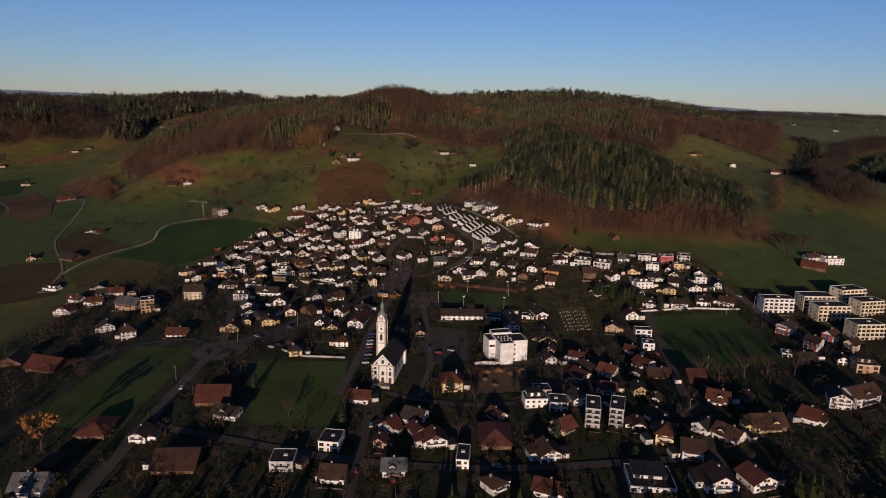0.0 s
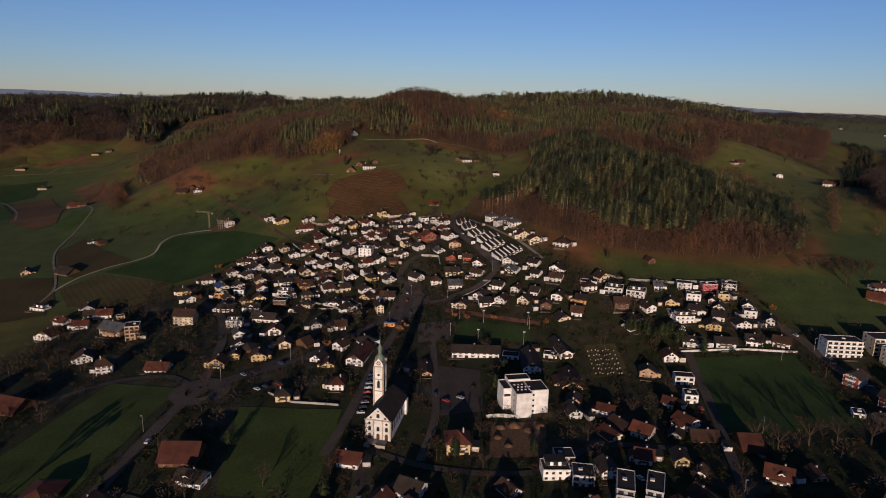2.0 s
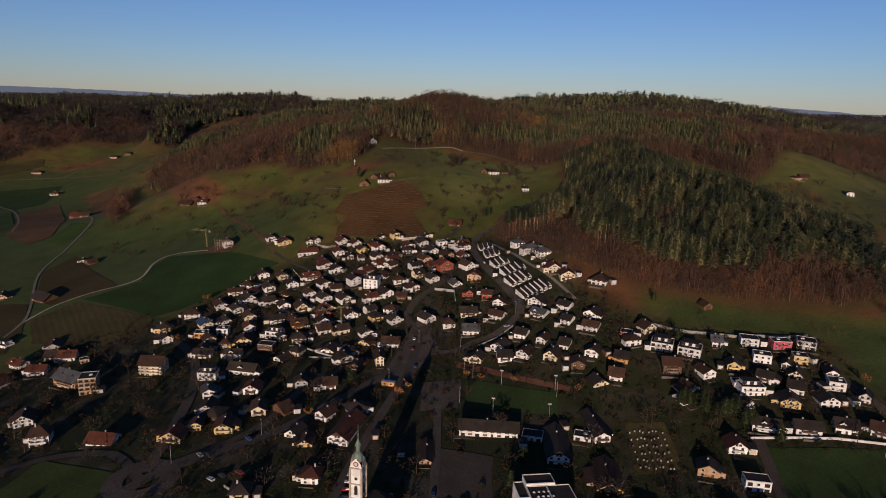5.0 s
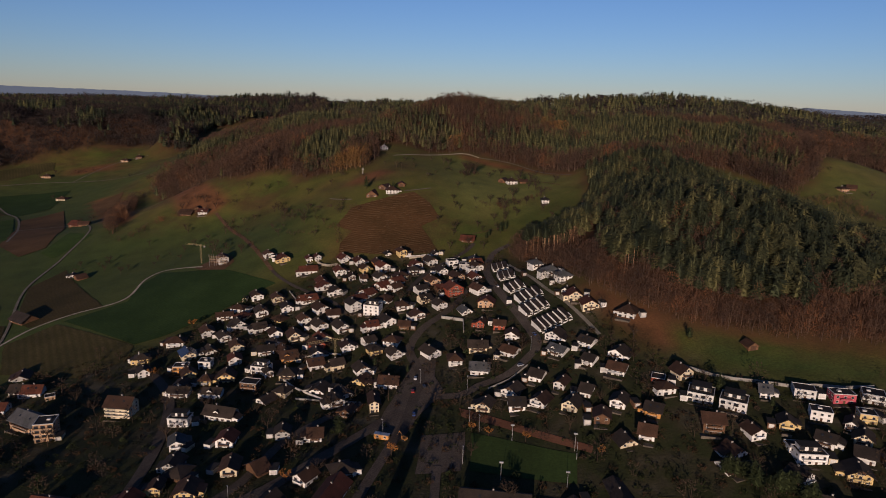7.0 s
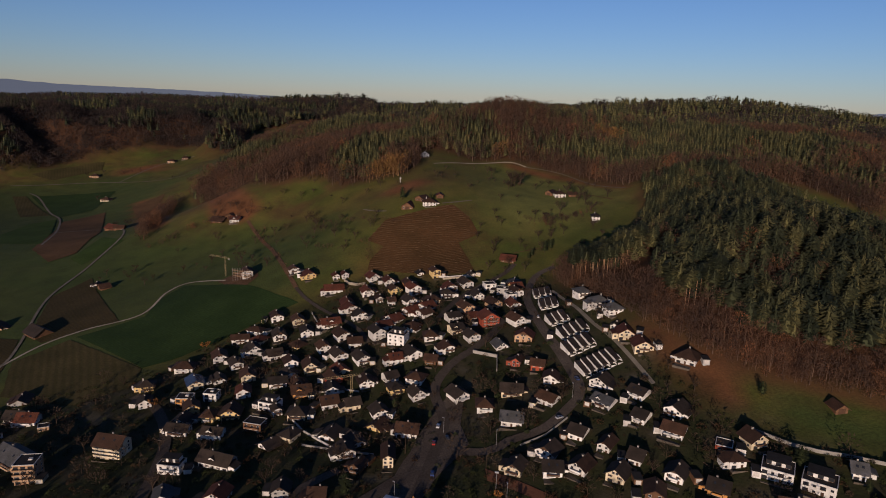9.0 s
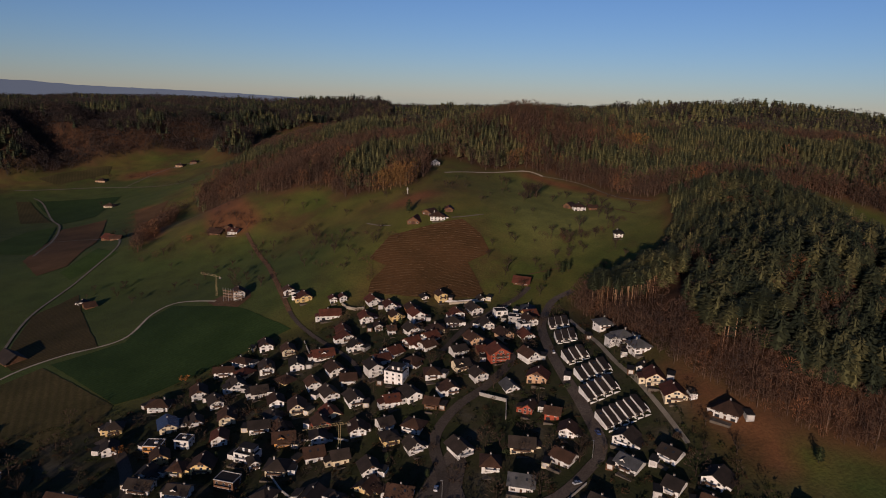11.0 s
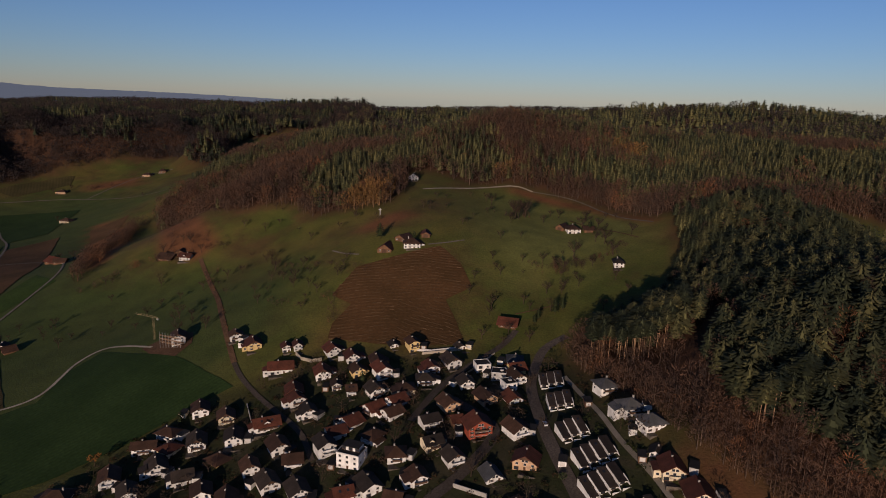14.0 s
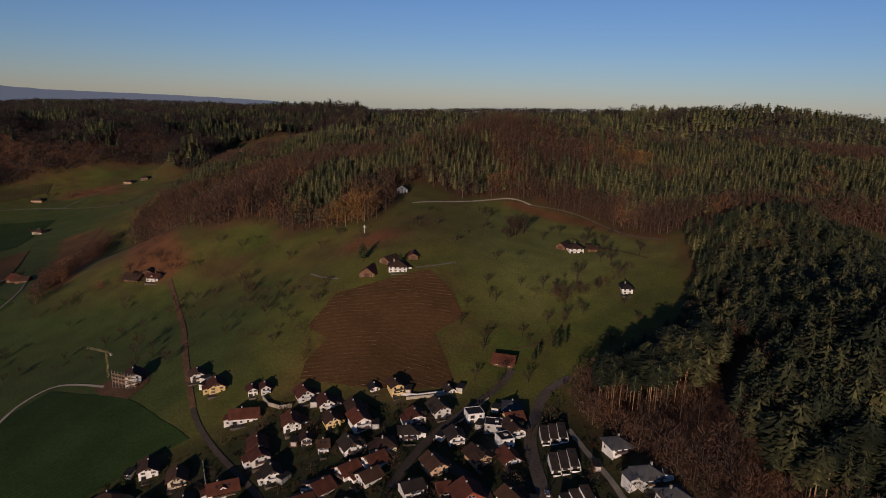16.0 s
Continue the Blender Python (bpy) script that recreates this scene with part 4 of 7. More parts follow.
house(-165.8, 601.4, -19, 11.7, 10, 2, "e", "c", "b")
house(-142.3, 594.9, -10, 13.4, 9, 2, "e", "w", "d")
house(-184.8, 681.9, 26, 12.4, 9, 2, "e", "w", "b")
house(-170.2, 655.3, -17, 14.4, 9, 2, "e", "w", "d")

# upper west street
house(-203.5, 754.5, 4, 10.6, 9, 2, "g", "w", "b")
house(-185.5, 745.6, 2, 12.5, 9, 2, "e", "y", "r")
house(-160.7, 742.5, -8, 6.5, 7, 2, "e", "w", "r")
house(-153.7, 744.7, -7, 6.8, 8, 2, "g", "w", "r")
house(-154.9, 722.9, -22, 17.8, 10, 2, "e", "w", "r")
house(-128.6, 741.6, 2, 10.9, 10, 2, "g", "w", "r")
house(-113.2, 736.2, -14, 9.9, 10, 2, "e", "w", "r")
house(-89.0, 721.8, 23, 14.5, 12, 3, "e", "w", "r")
house(-125.9, 719.5, -15, 14.3, 10, 2, "e", "w", "r")
house(-112.0, 707.0, -3, 6.5, 7, 2, "g", "w", "b")
house(-101.2, 702.4, -3, 6.5, 8, 2, "e", "w", "b")
house(-135.8, 701.2, -11, 11.9, 9, 2, "e", "w", "r")
house(-131.2, 693.4, 18, 11.7, 9, 2, "e", "w", "r")
house(-118.5, 682.1, 9, 9.9, 10, 2, "g", "w", "d")
house(-96.4, 652.3, 20, 12.2, 11, 3, "e", "w", "d")
house(-79.4, 645.4, -7, 13.8, 11, 3, "f", "w", "d")
house(-90.6, 674.0, -26, 13.0, 10, 2, "g", "w", "r")
house(-81.9, 685.9, -2, 10.6, 10, 2, "e", "w", "r")
house(-71.4, 693.5, -30, 11.3, 10, 2, "e", "w", "r")
house(-137.9, 671.1, -6, 16.3, 9, 2, "e", "w", "r")
house(-122.4, 653.8, -8, 11.9, 9, 2, "e", "w", "b")
house(-109.5, 643.5, 0, 10.8, 9, 2, "e", "w", "b")
house(-151.3, 660.4, 2, 15.7, 10, 2, "g", "w", "d")

# middle west street
house(-129.7, 638.0, -2, 10.2, 9, 2, "e", "w", "b")
house(-114.9, 628.0, 1, 13.1, 10, 2, "g", "w", "d")
house(-97.9, 624.1, -1, 16.4, 9, 2, "e", "w", "d")
house(-65.6, 629.6, -31, 12.9, 11, 2, "e", "w", "d")
house(-129.4, 615.4, -19, 13.5, 9, 2, "g", "c", "b")
house(-108.1, 600.7, -1, 11.1, 9, 2, "g", "r", "b")
house(-122.7, 585.7, -6, 13.3, 10, 2, "e", "o", "b")
house(-101.2, 575.6, -15, 11.6, 10, 2, "e", "w", "b")
house(-86.9, 575.0, 8, 10.4, 9, 2, "e", "c", "d")
house(-86.2, 598.3, -20, 10.8, 9, 2, "e", "w", "b")
house(-68.7, 568.8, -17, 11.0, 10, 2, "g", "w", "d")
house(-114.5, 562.7, 10, 12.7, 11, 2, "h", "c", "d")
house(-89.1, 547.1, -3, 11.3, 11, 1, "e", "w", "d")
house(-73.5, 542.5, 40, 10.5, 11, 1, "e", "w", "d")
house(-51.5, 528.5, 17, 6.5, 14, 3, "g", "c", "b")
house(-47.9, 553.4, 2, 14.5, 10, 2, "e", "w", "b")
house(-63.8, 519.4, -9, 7.3, 9, 2, "g", "b", "b")
house(-56.3, 603.9, -9, 13.2, 11, 2, "h", "w", "b")
house(-128.4, 564.2, 29, 6.5, 8, 2, "e", "w", "d")

# upper centre street
house(-78.8, 752.6, 23, 8.9, 10, 3, "g", "y", "b")
house(-51.1, 741.0, -19, 19.4, 9, 2, "e", "w", "d")
house(-61.3, 717.2, 18, 12.1, 9, 2, "h", "w", "d")
house(-31.7, 738.1, 27, 10.2, 9, 2, "f", "w", "d")
house(-20.3, 729.8, 4, 9.9, 9, 2, "f", "k", "d")
house(-13.1, 717.6, 34, 8.0, 9, 2, "f", "w", "d")
house(-37.5, 717.7, 28, 9.9, 9, 2, "e", "w", "d")
house(-23.6, 703.2, 14, 11.9, 9, 2, "e", "p", "b")
house(-42.5, 693.7, 25, 12.6, 9, 2, "e", "p", "b")
house(-23.1, 673.5, 18, 15.9, 12, 3, "g", "r", "r")
house(-34.9, 678.2, 30, 6.5, 8, 2, "e", "b", "r")
house(-4.1, 674.0, 4, 13.2, 10, 2, "e", "w", "b")
house(3.8, 651.0, -5, 14.5, 11, 2, "g", "p", "r")
house(-49.0, 676.9, 9, 11.8, 9, 2, "e", "w", "d")
house(-43.3, 659.7, 7, 11.7, 9, 2, "e", "c", "d")
house(-30.6, 650.6, 10, 11.0, 10, 2, "g", "w", "d")
house(-58.5, 649.9, 20, 11.3, 10, 2, "h", "w", "b")
house(-44.2, 636.6, 31, 9.5, 9, 2, "g", "w", "b")
house(-51.4, 623.3, -1, 9.1, 9, 2, "e", "b", "b")
house(-11.1, 642.5, -22, 10.3, 11, 1, "e", "w", "k")
house(2.2, 622.3, -9, 6.6, 9, 2, "g", "r", "b")
house(15.0, 616.9, -4, 9.6, 9, 2, "e", "r", "b")
house(-13.6, 750.7, 7, 11.5, 12, 1, "h", "w", "k")
house(-49.5, 759.8, 21, 6.6, 7, 1, "g", "w", "d")

# lower centre street
house(-27.9, 588.2, 10, 15.6, 11, 2, "e", "w", "d")
house(-10.9, 578.4, 10, 11.0, 11, 2, "h", "w", "b")
house(2.2, 592.4, 7, 15.0, 10, 2, "e", "c", "d")
house(23.4, 582.8, -31, 13.2, 10, 2, "e", "w", "b")
house(23.5, 602.7, -5, 9.8, 10, 2, "g", "w", "b")
house(5.5, 565.5, 2, 14.0, 10, 2, "e", "w", "k")
house(26.1, 539.2, -23, 13.1, 10, 2, "e", "w", "d")
house(40.0, 552.4, -25, 9.6, 10, 2, "e", "w", "d")
house(53.2, 542.9, -23, 7.8, 10, 2, "e", "w", "b")
house(66.7, 533.7, -23, 7.3, 10, 2, "e", "w", "d")
house(82.6, 523.9, -22, 10.2, 10, 2, "e", "w", "d")
house(57.9, 523.1, -22, 10.8, 10, 2, "e", "c", "d")
house(41.6, 528.1, -27, 10.8, 10, 2, "e", "w", "b")
house(99.0, 516.2, -20, 10.1, 11, 2, "e", "o", "d")
house(72.5, 512.4, -6, 10.2, 10, 2, "e", "b", "b")

# forest edge lane
house(38.8, 706.7, 28, 12.5, 11, 2, "h", "w", "k")
house(50.0, 682.5, 28, 12.8, 11, 2, "h", "w", "k")
house(58.5, 667.8, 28, 13.0, 11, 2, "h", "w", "k")
house(60.1, 650.9, -15, 6.5, 7, 1, "e", "w", "d")
house(65.3, 638.8, 5, 12.2, 13, 2, "g", "c", "r")
house(74.1, 624.2, 8, 14.0, 13, 2, "g", "c", "r")
house(97.6, 610.4, -25, 14.1, 12, 2, "h", "w", "b")
house(51.1, 594.8, -25, 12.8, 10, 2, "e", "w", "d")
house(52.6, 576.5, -34, 13.6, 10, 2, "e", "w", "k")
house(70.2, 581.9, -37, 11.6, 10, 2, "e", "w", "d")
house(87.3, 568.1, -30, 11.9, 11, 2, "e", "w", "d")
house(70.3, 562.5, -32, 8.8, 10, 2, "e", "w", "d")
house(84.7, 552.1, -23, 12.7, 11, 2, "e", "w", "b")
house(105.6, 544.0, -15, 8.4, 9, 1, "f", "r", "d")
house(163.5, 578.0, 16, 6.5, 6, 1, "g", "b", "b")

# new estate
house(124.9, 529.3, -18, 14.8, 14, 3, "f", "w", "d")
house(140.1, 524.0, -22, 15.2, 14, 3, "f", "w", "d")
house(158.2, 534.3, -11, 6.5, 11, 2, "e", "w", "k")
house(177.7, 534.7, -10, 12.0, 10, 2, "f", "w", "d")
house(194.8, 531.2, 2, 12.7, 9, 2, "f", "m", "d")
house(210.0, 531.5, -19, 12.0, 11, 2, "f", "w", "d")
house(179.1, 516.4, -13, 11.4, 9, 2, "f", "w", "d")
house(160.3, 508.7, -12, 8.8, 10, 2, "g", "y", "d")
house(174.6, 497.1, -32, 10.2, 10, 2, "e", "w", "d")
house(159.4, 493.0, 0, 9.4, 9, 1, "f", "w", "d")
house(162.7, 486.1, 4, 15.0, 10, 2, "f", "w", "d")
house(190.8, 509.2, -29, 6.5, 10, 2, "g", "w", "d")
house(199.7, 514.9, -10, 9.0, 9, 2, "f", "y", "d")
house(187.5, 487.6, -22, 9.8, 11, 2, "e", "w", "d")
house(179.1, 475.8, -11, 12.6, 10, 2, "e", "y", "d")
house(198.0, 476.2, 1, 12.6, 10, 2, "e", "w", "d")
house(211.0, 500.9, -14, 8.4, 9, 2, "e", "w", "d")
house(208.8, 489.7, -15, 9.6, 10, 2, "f", "w", "d")
house(218.5, 479.2, -24, 7.2, 10, 2, "g", "w", "d")
house(124.8, 505.9, -3, 13.1, 12, 3, "e", "b", "b")
house(93.1, 499.5, -14, 9.4, 10, 2, "e", "w", "b")

# playing field row
house(160.4, 456.2, -13, 16.9, 10, 2, "e", "w", "d")
house(179.2, 453.6, -8, 15.3, 10, 2, "e", "w", "d")
house(197.3, 454.1, -13, 12.7, 10, 2, "e", "w", "d")
house(213.3, 450.5, -30, 12.5, 10, 2, "e", "w", "b")
house(140.8, 439.9, -3, 11.0, 10, 2, "g", "w", "r")
house(140.7, 412.0, -4, 12.5, 8, 2, "f", "w", "d")
house(137.7, 390.8, -8, 8.3, 9, 2, "f", "w", "d")
house(124.9, 385.5, -29, 6.5, 8, 2, "e", "w", "r")

# west quarter
house(-341.9, 565.3, -15, 16.9, 9, 1, "f", "w", "d")
house(-301.5, 530.1, -21, 14.1, 9, 2, "e", "w", "r")
house(-278.9, 518.4, 12, 14.1, 10, 2, "e", "w", "r")
house(-293.9, 500.8, -9, 15.5, 10, 2, "g", "w", "r")
house(-271.4, 539.0, 15, 13.4, 10, 2, "e", "w", "r")
house(-236.1, 450.3, 26, 12.5, 11, 2, "e", "w", "b")
house(-210.1, 428.2, 23, 12.0, 11, 3, "h", "w", "b")
house(-175.8, 428.4, -1, 17.4, 12, 1, "e", "w", "r")
house(-195.3, 513.8, 2, 18.4, 12, 4, "e", "c", "b")
house(-143.7, 480.3, 28, 8.7, 10, 2, "g", "w", "k")
house(-118.8, 485.6, 5, 11.6, 11, 2, "g", "w", "r")
house(-105.7, 461.3, 15, 9.9, 11, 2, "e", "c", "b")
house(-92.2, 494.5, 17, 9.8, 9, 2, "g", "k", "d")
house(-74.3, 493.9, 14, 8.4, 9, 2, "e", "w", "b")
house(-134.3, 460.7, 8, 11.1, 10, 2, "e", "k", "d")
house(-172.9, 537.4, 6, 14.8, 9, 2, "e", "w", "d")
house(-154.4, 503.8, 6, 13.2, 9, 2, "f", "w", "d")
house(-151.6, 536.7, 7, 13.4, 9, 2, "e", "w", "d")
house(-134.7, 512.4, -6, 21.7, 10, 2, "e", "w", "d")
house(-132.8, 547.7, -1, 12.1, 9, 2, "f", "b", "d")

# main road
house(-138.8, 430.1, 3, 12.6, 9, 2, "e", "y", "r")
house(-116.5, 440.9, 12, 12.0, 10, 2, "e", "y", "b")
house(-85.9, 386.9, 9, 10.3, 10, 2, "h", "y", "d")
house(-58.5, 401.8, 1, 10.2, 10, 2, "h", "w", "r")
house(-237.5, 380.5, -15, 22.0, 14, 1, "e", "b", "r")
house(-268.4, 395.9, 8, 13.4, 12, 1, "e", "b", "b")
house(-164.6, 296.2, 3, 13.8, 16, 1, "h", "b", "r")
house(-140.0, 288.5, 0, 10.2, 11, 2, "g", "w", "b")
house(-114.1, 268.6, 3, 19.0, 16, 1, "e", "b", "b")
house(-117.4, 328.3, 4, 17.7, 14, 1, "e", "b", "r")
house(-168.3, 248.8, 4, 15.7, 14, 2, "e", "w", "k")
house(-171.7, 266.3, -5, 6.5, 9, 1, "g", "b", "b")
house(-104.7, 309.9, -12, 15.7, 10, 2, "e", "w", "d")
house(-128.7, 455.3, -7, 9.4, 9, 1, "h", "b", "d")

# church street
house(-38.4, 327.4, -10, 13.5, 10, 2, "e", "w", "r")
house(-7.9, 306.6, -25, 13.2, 12, 2, "e", "w", "d")
house(-24.4, 283.8, -5, 6.5, 7, 2, "g", "p", "r")
house(1.8, 284.9, 10, 14.4, 11, 2, "g", "w", "r")
house(-16.0, 262.5, 2, 12.9, 11, 2, "e", "w", "k")
house(15.2, 269.1, -6, 6.8, 16, 2, "f", "w", "d")
house(31.1, 287.7, 0, 14.9, 18, 1, "h", "b", "r")
house(11.3, 342.2, 5, 14.5, 14, 3, "h", "y", "r")
house(55.3, 321.3, 4, 14.2, 11, 2, "f", "w", "d")
house(60.5, 331.1, 4, 10.2, 10, 2, "f", "p", "d")
house(67.0, 316.9, -5, 11.0, 12, 2, "f", "w", "d")
house(81.5, 301.1, -13, 8.4, 18, 4, "f", "k", "d")
house(93.3, 299.5, -18, 8.0, 18, 4, "f", "k", "d")
house(113.0, 329.2, -2, 8.4, 10, 2, "g", "y", "d")
house(102.3, 294.4, -7, 8.3, 9, 1, "e", "w", "r")
house(110.3, 279.4, -17, 10.4, 13, 3, "h", "y", "r")
house(54.0, 270.8, 11, 12.9, 12, 2, "g", "w", "b")
house(-47.2, 284.0, -7, 11.4, 14, 2, "f", "w", "d")
house(-66.4, 267.4, 1, 12.3, 13, 2, "f", "k", "d")
house(-42.0, 257.9, -4, 13.3, 11, 2, "e", "w", "b")
house(103.2, 355.3, -38, 11.9, 10, 2, "e", "w", "r")
house(97.5, 332.0, -14, 9.5, 10, 2, "e", "w", "r")

# east quarter
house(132.5, 285.9, -55, 11.2, 11, 2, "e", "w", "d")
house(139.9, 276.8, -55, 15.0, 11, 2, "e", "w", "b")
house(117.6, 264.1, -15, 11.7, 11, 3, "e", "w", "b")
house(120.3, 242.8, -1, 16.7, 14, 2, "g", "w", "b")
house(136.2, 241.9, 12, 14.4, 13, 2, "g", "w", "r")
house(93.7, 248.3, -6, 22.0, 20, 1, "f", "w", "d")
house(160.1, 284.6, 5, 20.6, 12, 2, "e", "y", "b")
house(185.0, 289.1, -49, 9.6, 11, 2, "e", "w", "r")
house(207.0, 304.1, -22, 12.5, 13, 3, "e", "w", "b")
house(218.2, 305.8, 21, 22.4, 13, 3, "e", "w", "b")
house(150.0, 313.5, -26, 12.4, 11, 2, "e", "w", "r")
house(166.4, 314.4, 1, 8.3, 9, 1, "g", "p", "b")
house(148.0, 341.0, 1, 9.4, 12, 1, "e", "b", "r")
house(131.0, 350.3, -2, 15.3, 10, 1, "e", "p", "b")
house(119.4, 320.1, -25, 6.5, 8, 1, "g", "w", "b")
house(119.1, 354.3, -25, 7.9, 8, 1, "g", "k", "d")
house(213.7, 367.4, -18, 6.5, 8, 1, "f", "w", "d")
house(222.4, 361.3, -7, 10.0, 9, 1, "e", "w", "d")
house(238.5, 353.7, -20, 6.5, 9, 2, "e", "w", "d")
house(244.6, 342.9, -11, 13.5, 13, 2, "f", "p", "d")

# apartment blocks
house(241.4, 437.2, -2, 24.3, 12, 4, "f", "w", "b")
house(269.9, 439.4, 1, 25.6, 14, 4, "f", "c", "d")
house(270.4, 421.7, 3, 26.0, 13, 4, "f", "c", "d")
house(300.1, 450.7, 13, 23.4, 14, 4, "f", "c", "d")
house(300.3, 429.3, 11, 21.2, 13, 4, "f", "c", "d")
house(274.3, 390.4, 4, 21.0, 14, 4, "f", "c", "d")
house(230.8, 401.0, -55, 11.3, 10, 3, "e", "q", "d")
house(234.4, 375.3, -55, 10.6, 10, 3, "e", "q", "d")
house(250.0, 384.5, -55, 8.7, 10, 3, "g", "q", "b")
house(254.5, 370.1, -55, 7.8, 10, 3, "g", "c", "b")

# hillside farms
house(-129.8, 857.5, 3, 11.6, 12, 1, "g", "b", "r")
house(-110.5, 863.8, 14, 16.8, 13, 2, "h", "w", "b")
house(-104.1, 881.8, 13, 7.0, 9, 1, "e", "b", "r")
house(11.5, 952.3, 18, 14.8, 14, 2, "h", "w", "b")
house(49.1, 879.3, 6, 9.3, 12, 2, "h", "w", "d")
house(-23.1, 791.7, -4, 12.2, 9, 1, "e", "b", "r")
house(-91.7, 753.4, 9, 6.5, 7, 1, "g", "w", "d")

# farms
house(-368.5, 915.4, -5, 16.4, 10, 1, "e", "b", "b")
house(-346.5, 912.9, 3, 14.3, 10, 2, "e", "w", "r")
house(-555.1, 975.3, -15, 22.0, 12, 1, "e", "b", "r")
house(-761.3, 1218.3, -2, 22.0, 14, 2, "h", "c", "b")
house(-806.2, 1476.2, 0, 22.0, 13, 2, "h", "p", "b")
house(-789.3, 1498.5, 22, 16.6, 12, 2, "h", "b", "b")
house(-904.2, 1368.3, 17, 19.4, 14, 2, "h", "p", "b")
house(-697.0, 1700.4, 1, 22.0, 16, 2, "h", "p", "b")
house(-248.1, 755.0, -8, 17.1, 12, 3, "g", "w", "b")

house(-420.0, 664.0, -22, 24.0, 14, 1, "e", "p", "b")
house(-374.0, 656.0, -24, 20.0, 12, 1, "e", "b", "d")
house(-396.0, 757.0, -30, 9.0, 7, 1, "g", "b", "b")
house(-409.0, 764.0, -30, 8.0, 6, 1, "e", "w", "d")
house(-156.0, 1032.0, 10, 13.0, 10, 2, "g", "w", "b")
house(-540.0, 966.0, 20, 12.0, 9, 1, "e", "b", "b")
house(-120.0, 872.0, -20, 10.0, 9, 1, "g", "b", "b")
house(2.0, 957.0, -20, 8.0, 9, 1, "g", "b", "b")
house(25.0, 955.0, 10, 8.0, 7, 1, "e", "b", "b")
house(-358.0, 922.0, 15, 9.0, 8, 1, "g", "b", "b")

# east farms
house(310.0, 512.0, -32, 18.0, 11, 1, "e", "b", "r")
house(319.3, 530.3, 9, 18.0, 9, 2, "e", "w", "b")
house(331.1, 524.5, 9, 20.7, 10, 2, "f", "w", "b")
house(454.0, 868.0, -22, 13.0, 9, 2, "e", "w", "r")
house(422.0, 925.0, -16, 9.5, 8, 2, "g", "w", "b")
house(382.0, 975.0, 19, 12.0, 10, 2, "h", "p", "b")
house(394.0, 982.0, -20, 9.0, 8, 1, "e", "b", "b")
house(466.0, 874.0, 10, 9.0, 8, 1, "g", "b", "b")
house(1035.3, 1912.9, 48, 22.0, 10, 2, "h", "c", "b")
house(1050.0, 1727.5, 41, 22.0, 10, 2, "h", "c", "b")
house(1285.3, 1907.0, 21, 22.0, 10, 1, "e", "w", "b")

# school grounds
house(55.0, 439.0, 0, 13.4, 32, 2, "g", "w", "d")
house(21.0, 450.5, 0, 39.0, 12, 2, "e", "w", "d")
house(43.5, 447.0, -8, 12.0, 9, 1, "f", "w", "d")
house(75.9, 456.0, 10, 10.1, 30, 2, "g", "w", "d")
house(68.7, 447.6, -11, 9.8, 8, 1, "f", "w", "d")
house(76.5, 417.0, -1, 15.0, 26, 1, "g", "y", "b")
house(72.2, 376.9, 8, 9.2, 10, 2, "e", "w", "d")
house(-52.2, 443.1, -8, 13.9, 30, 2, "g", "w", "r")
house(-9.1, 428.3, 5, 7.5, 22, 1, "g", "p", "b")

# west institution
house(-241.8, 500.0, -18, 25.2, 14, 3, "e", "p", "k")
house(-223.1, 488.8, 21, 11.3, 12, 4, "f", "p", "d")

# shaded houses
house(-132.2, 442.3, 12, 6.7, 9, 2, "g", "y", "b")
house(-282.9, 543.7, 9, 18.4, 10, 1, "e", "w", "d")
house(-256.2, 533.2, 38, 6.5, 6, 1, "f", "p", "d")
house(-298.6, 561.6, 34, 15.1, 9, 1, "e", "k", "b")
house(-92.4, 461.9, 55, 6.5, 9, 1, "e", "b", "b")

# ---- church ----
church = new("church")
church.matrix_world = pose(-28.0, 347.5, float(ground_at(-26, 350)), 0, 0, -9)
tagged(church, "white baroque parish church with dark steep roof and slender clock tower", "church")
NAVE_W, NAVE_L, NAVE_H, NAVE_R = 6.5, 36.0, 10.5, 17.5
f = Form()
f.box(-NAVE_W, NAVE_W, 0, NAVE_L - 7, -5, NAVE_H)
f.face([(-NAVE_W, 0, NAVE_H), (NAVE_W, 0, NAVE_H), (0, 0, NAVE_R)])
f.box(-4.6, 4.6, NAVE_L - 7, NAVE_L, -5, NAVE_H)
part("nave", f.mesh("nave", [WALLS["w"]]), church)
for k in (-6.3, -2.3, 2.3, 6.3):
    part("pilaster", Form().box(k - 0.35, k + 0.35, -0.22, -0.003, -2, NAVE_H - 0.3).mesh("pilaster", [STONE]), church)
part("cornice", Form().box(-6.9, 6.9, -0.35, -0.003, NAVE_H - 0.3, NAVE_H + 0.25).mesh("cornice", [STONE]), church)
part("sacristy", Form().box(NAVE_W + 0.003, NAVE_W + 1.1, NAVE_L - 9, NAVE_L - 5.5, -5, 9.2).mesh("sacristy", [WALLS["w"]]), church)
f = Form()
sl = (NAVE_R - NAVE_H) / NAVE_W
for s in (-1, 1):
    e = NAVE_W + 0.7
    pts = [(s * e, -0.5, NAVE_H - 0.7 * sl + 0.15), (s * e, NAVE_L - 6, NAVE_H - 0.7 * sl + 0.15), (0, NAVE_L - 9, NAVE_R + 0.15), (0, -0.5, NAVE_R + 0.15)]
    f.slab(pts if s > 0 else pts[::-1], 0.3)
f.face([(-NAVE_W - 0.7, NAVE_L - 6, NAVE_H - 0.6), (-4.8, NAVE_L + 0.4, NAVE_H - 0.6), (0, NAVE_L - 9, NAVE_R + 0.15)][::-1])
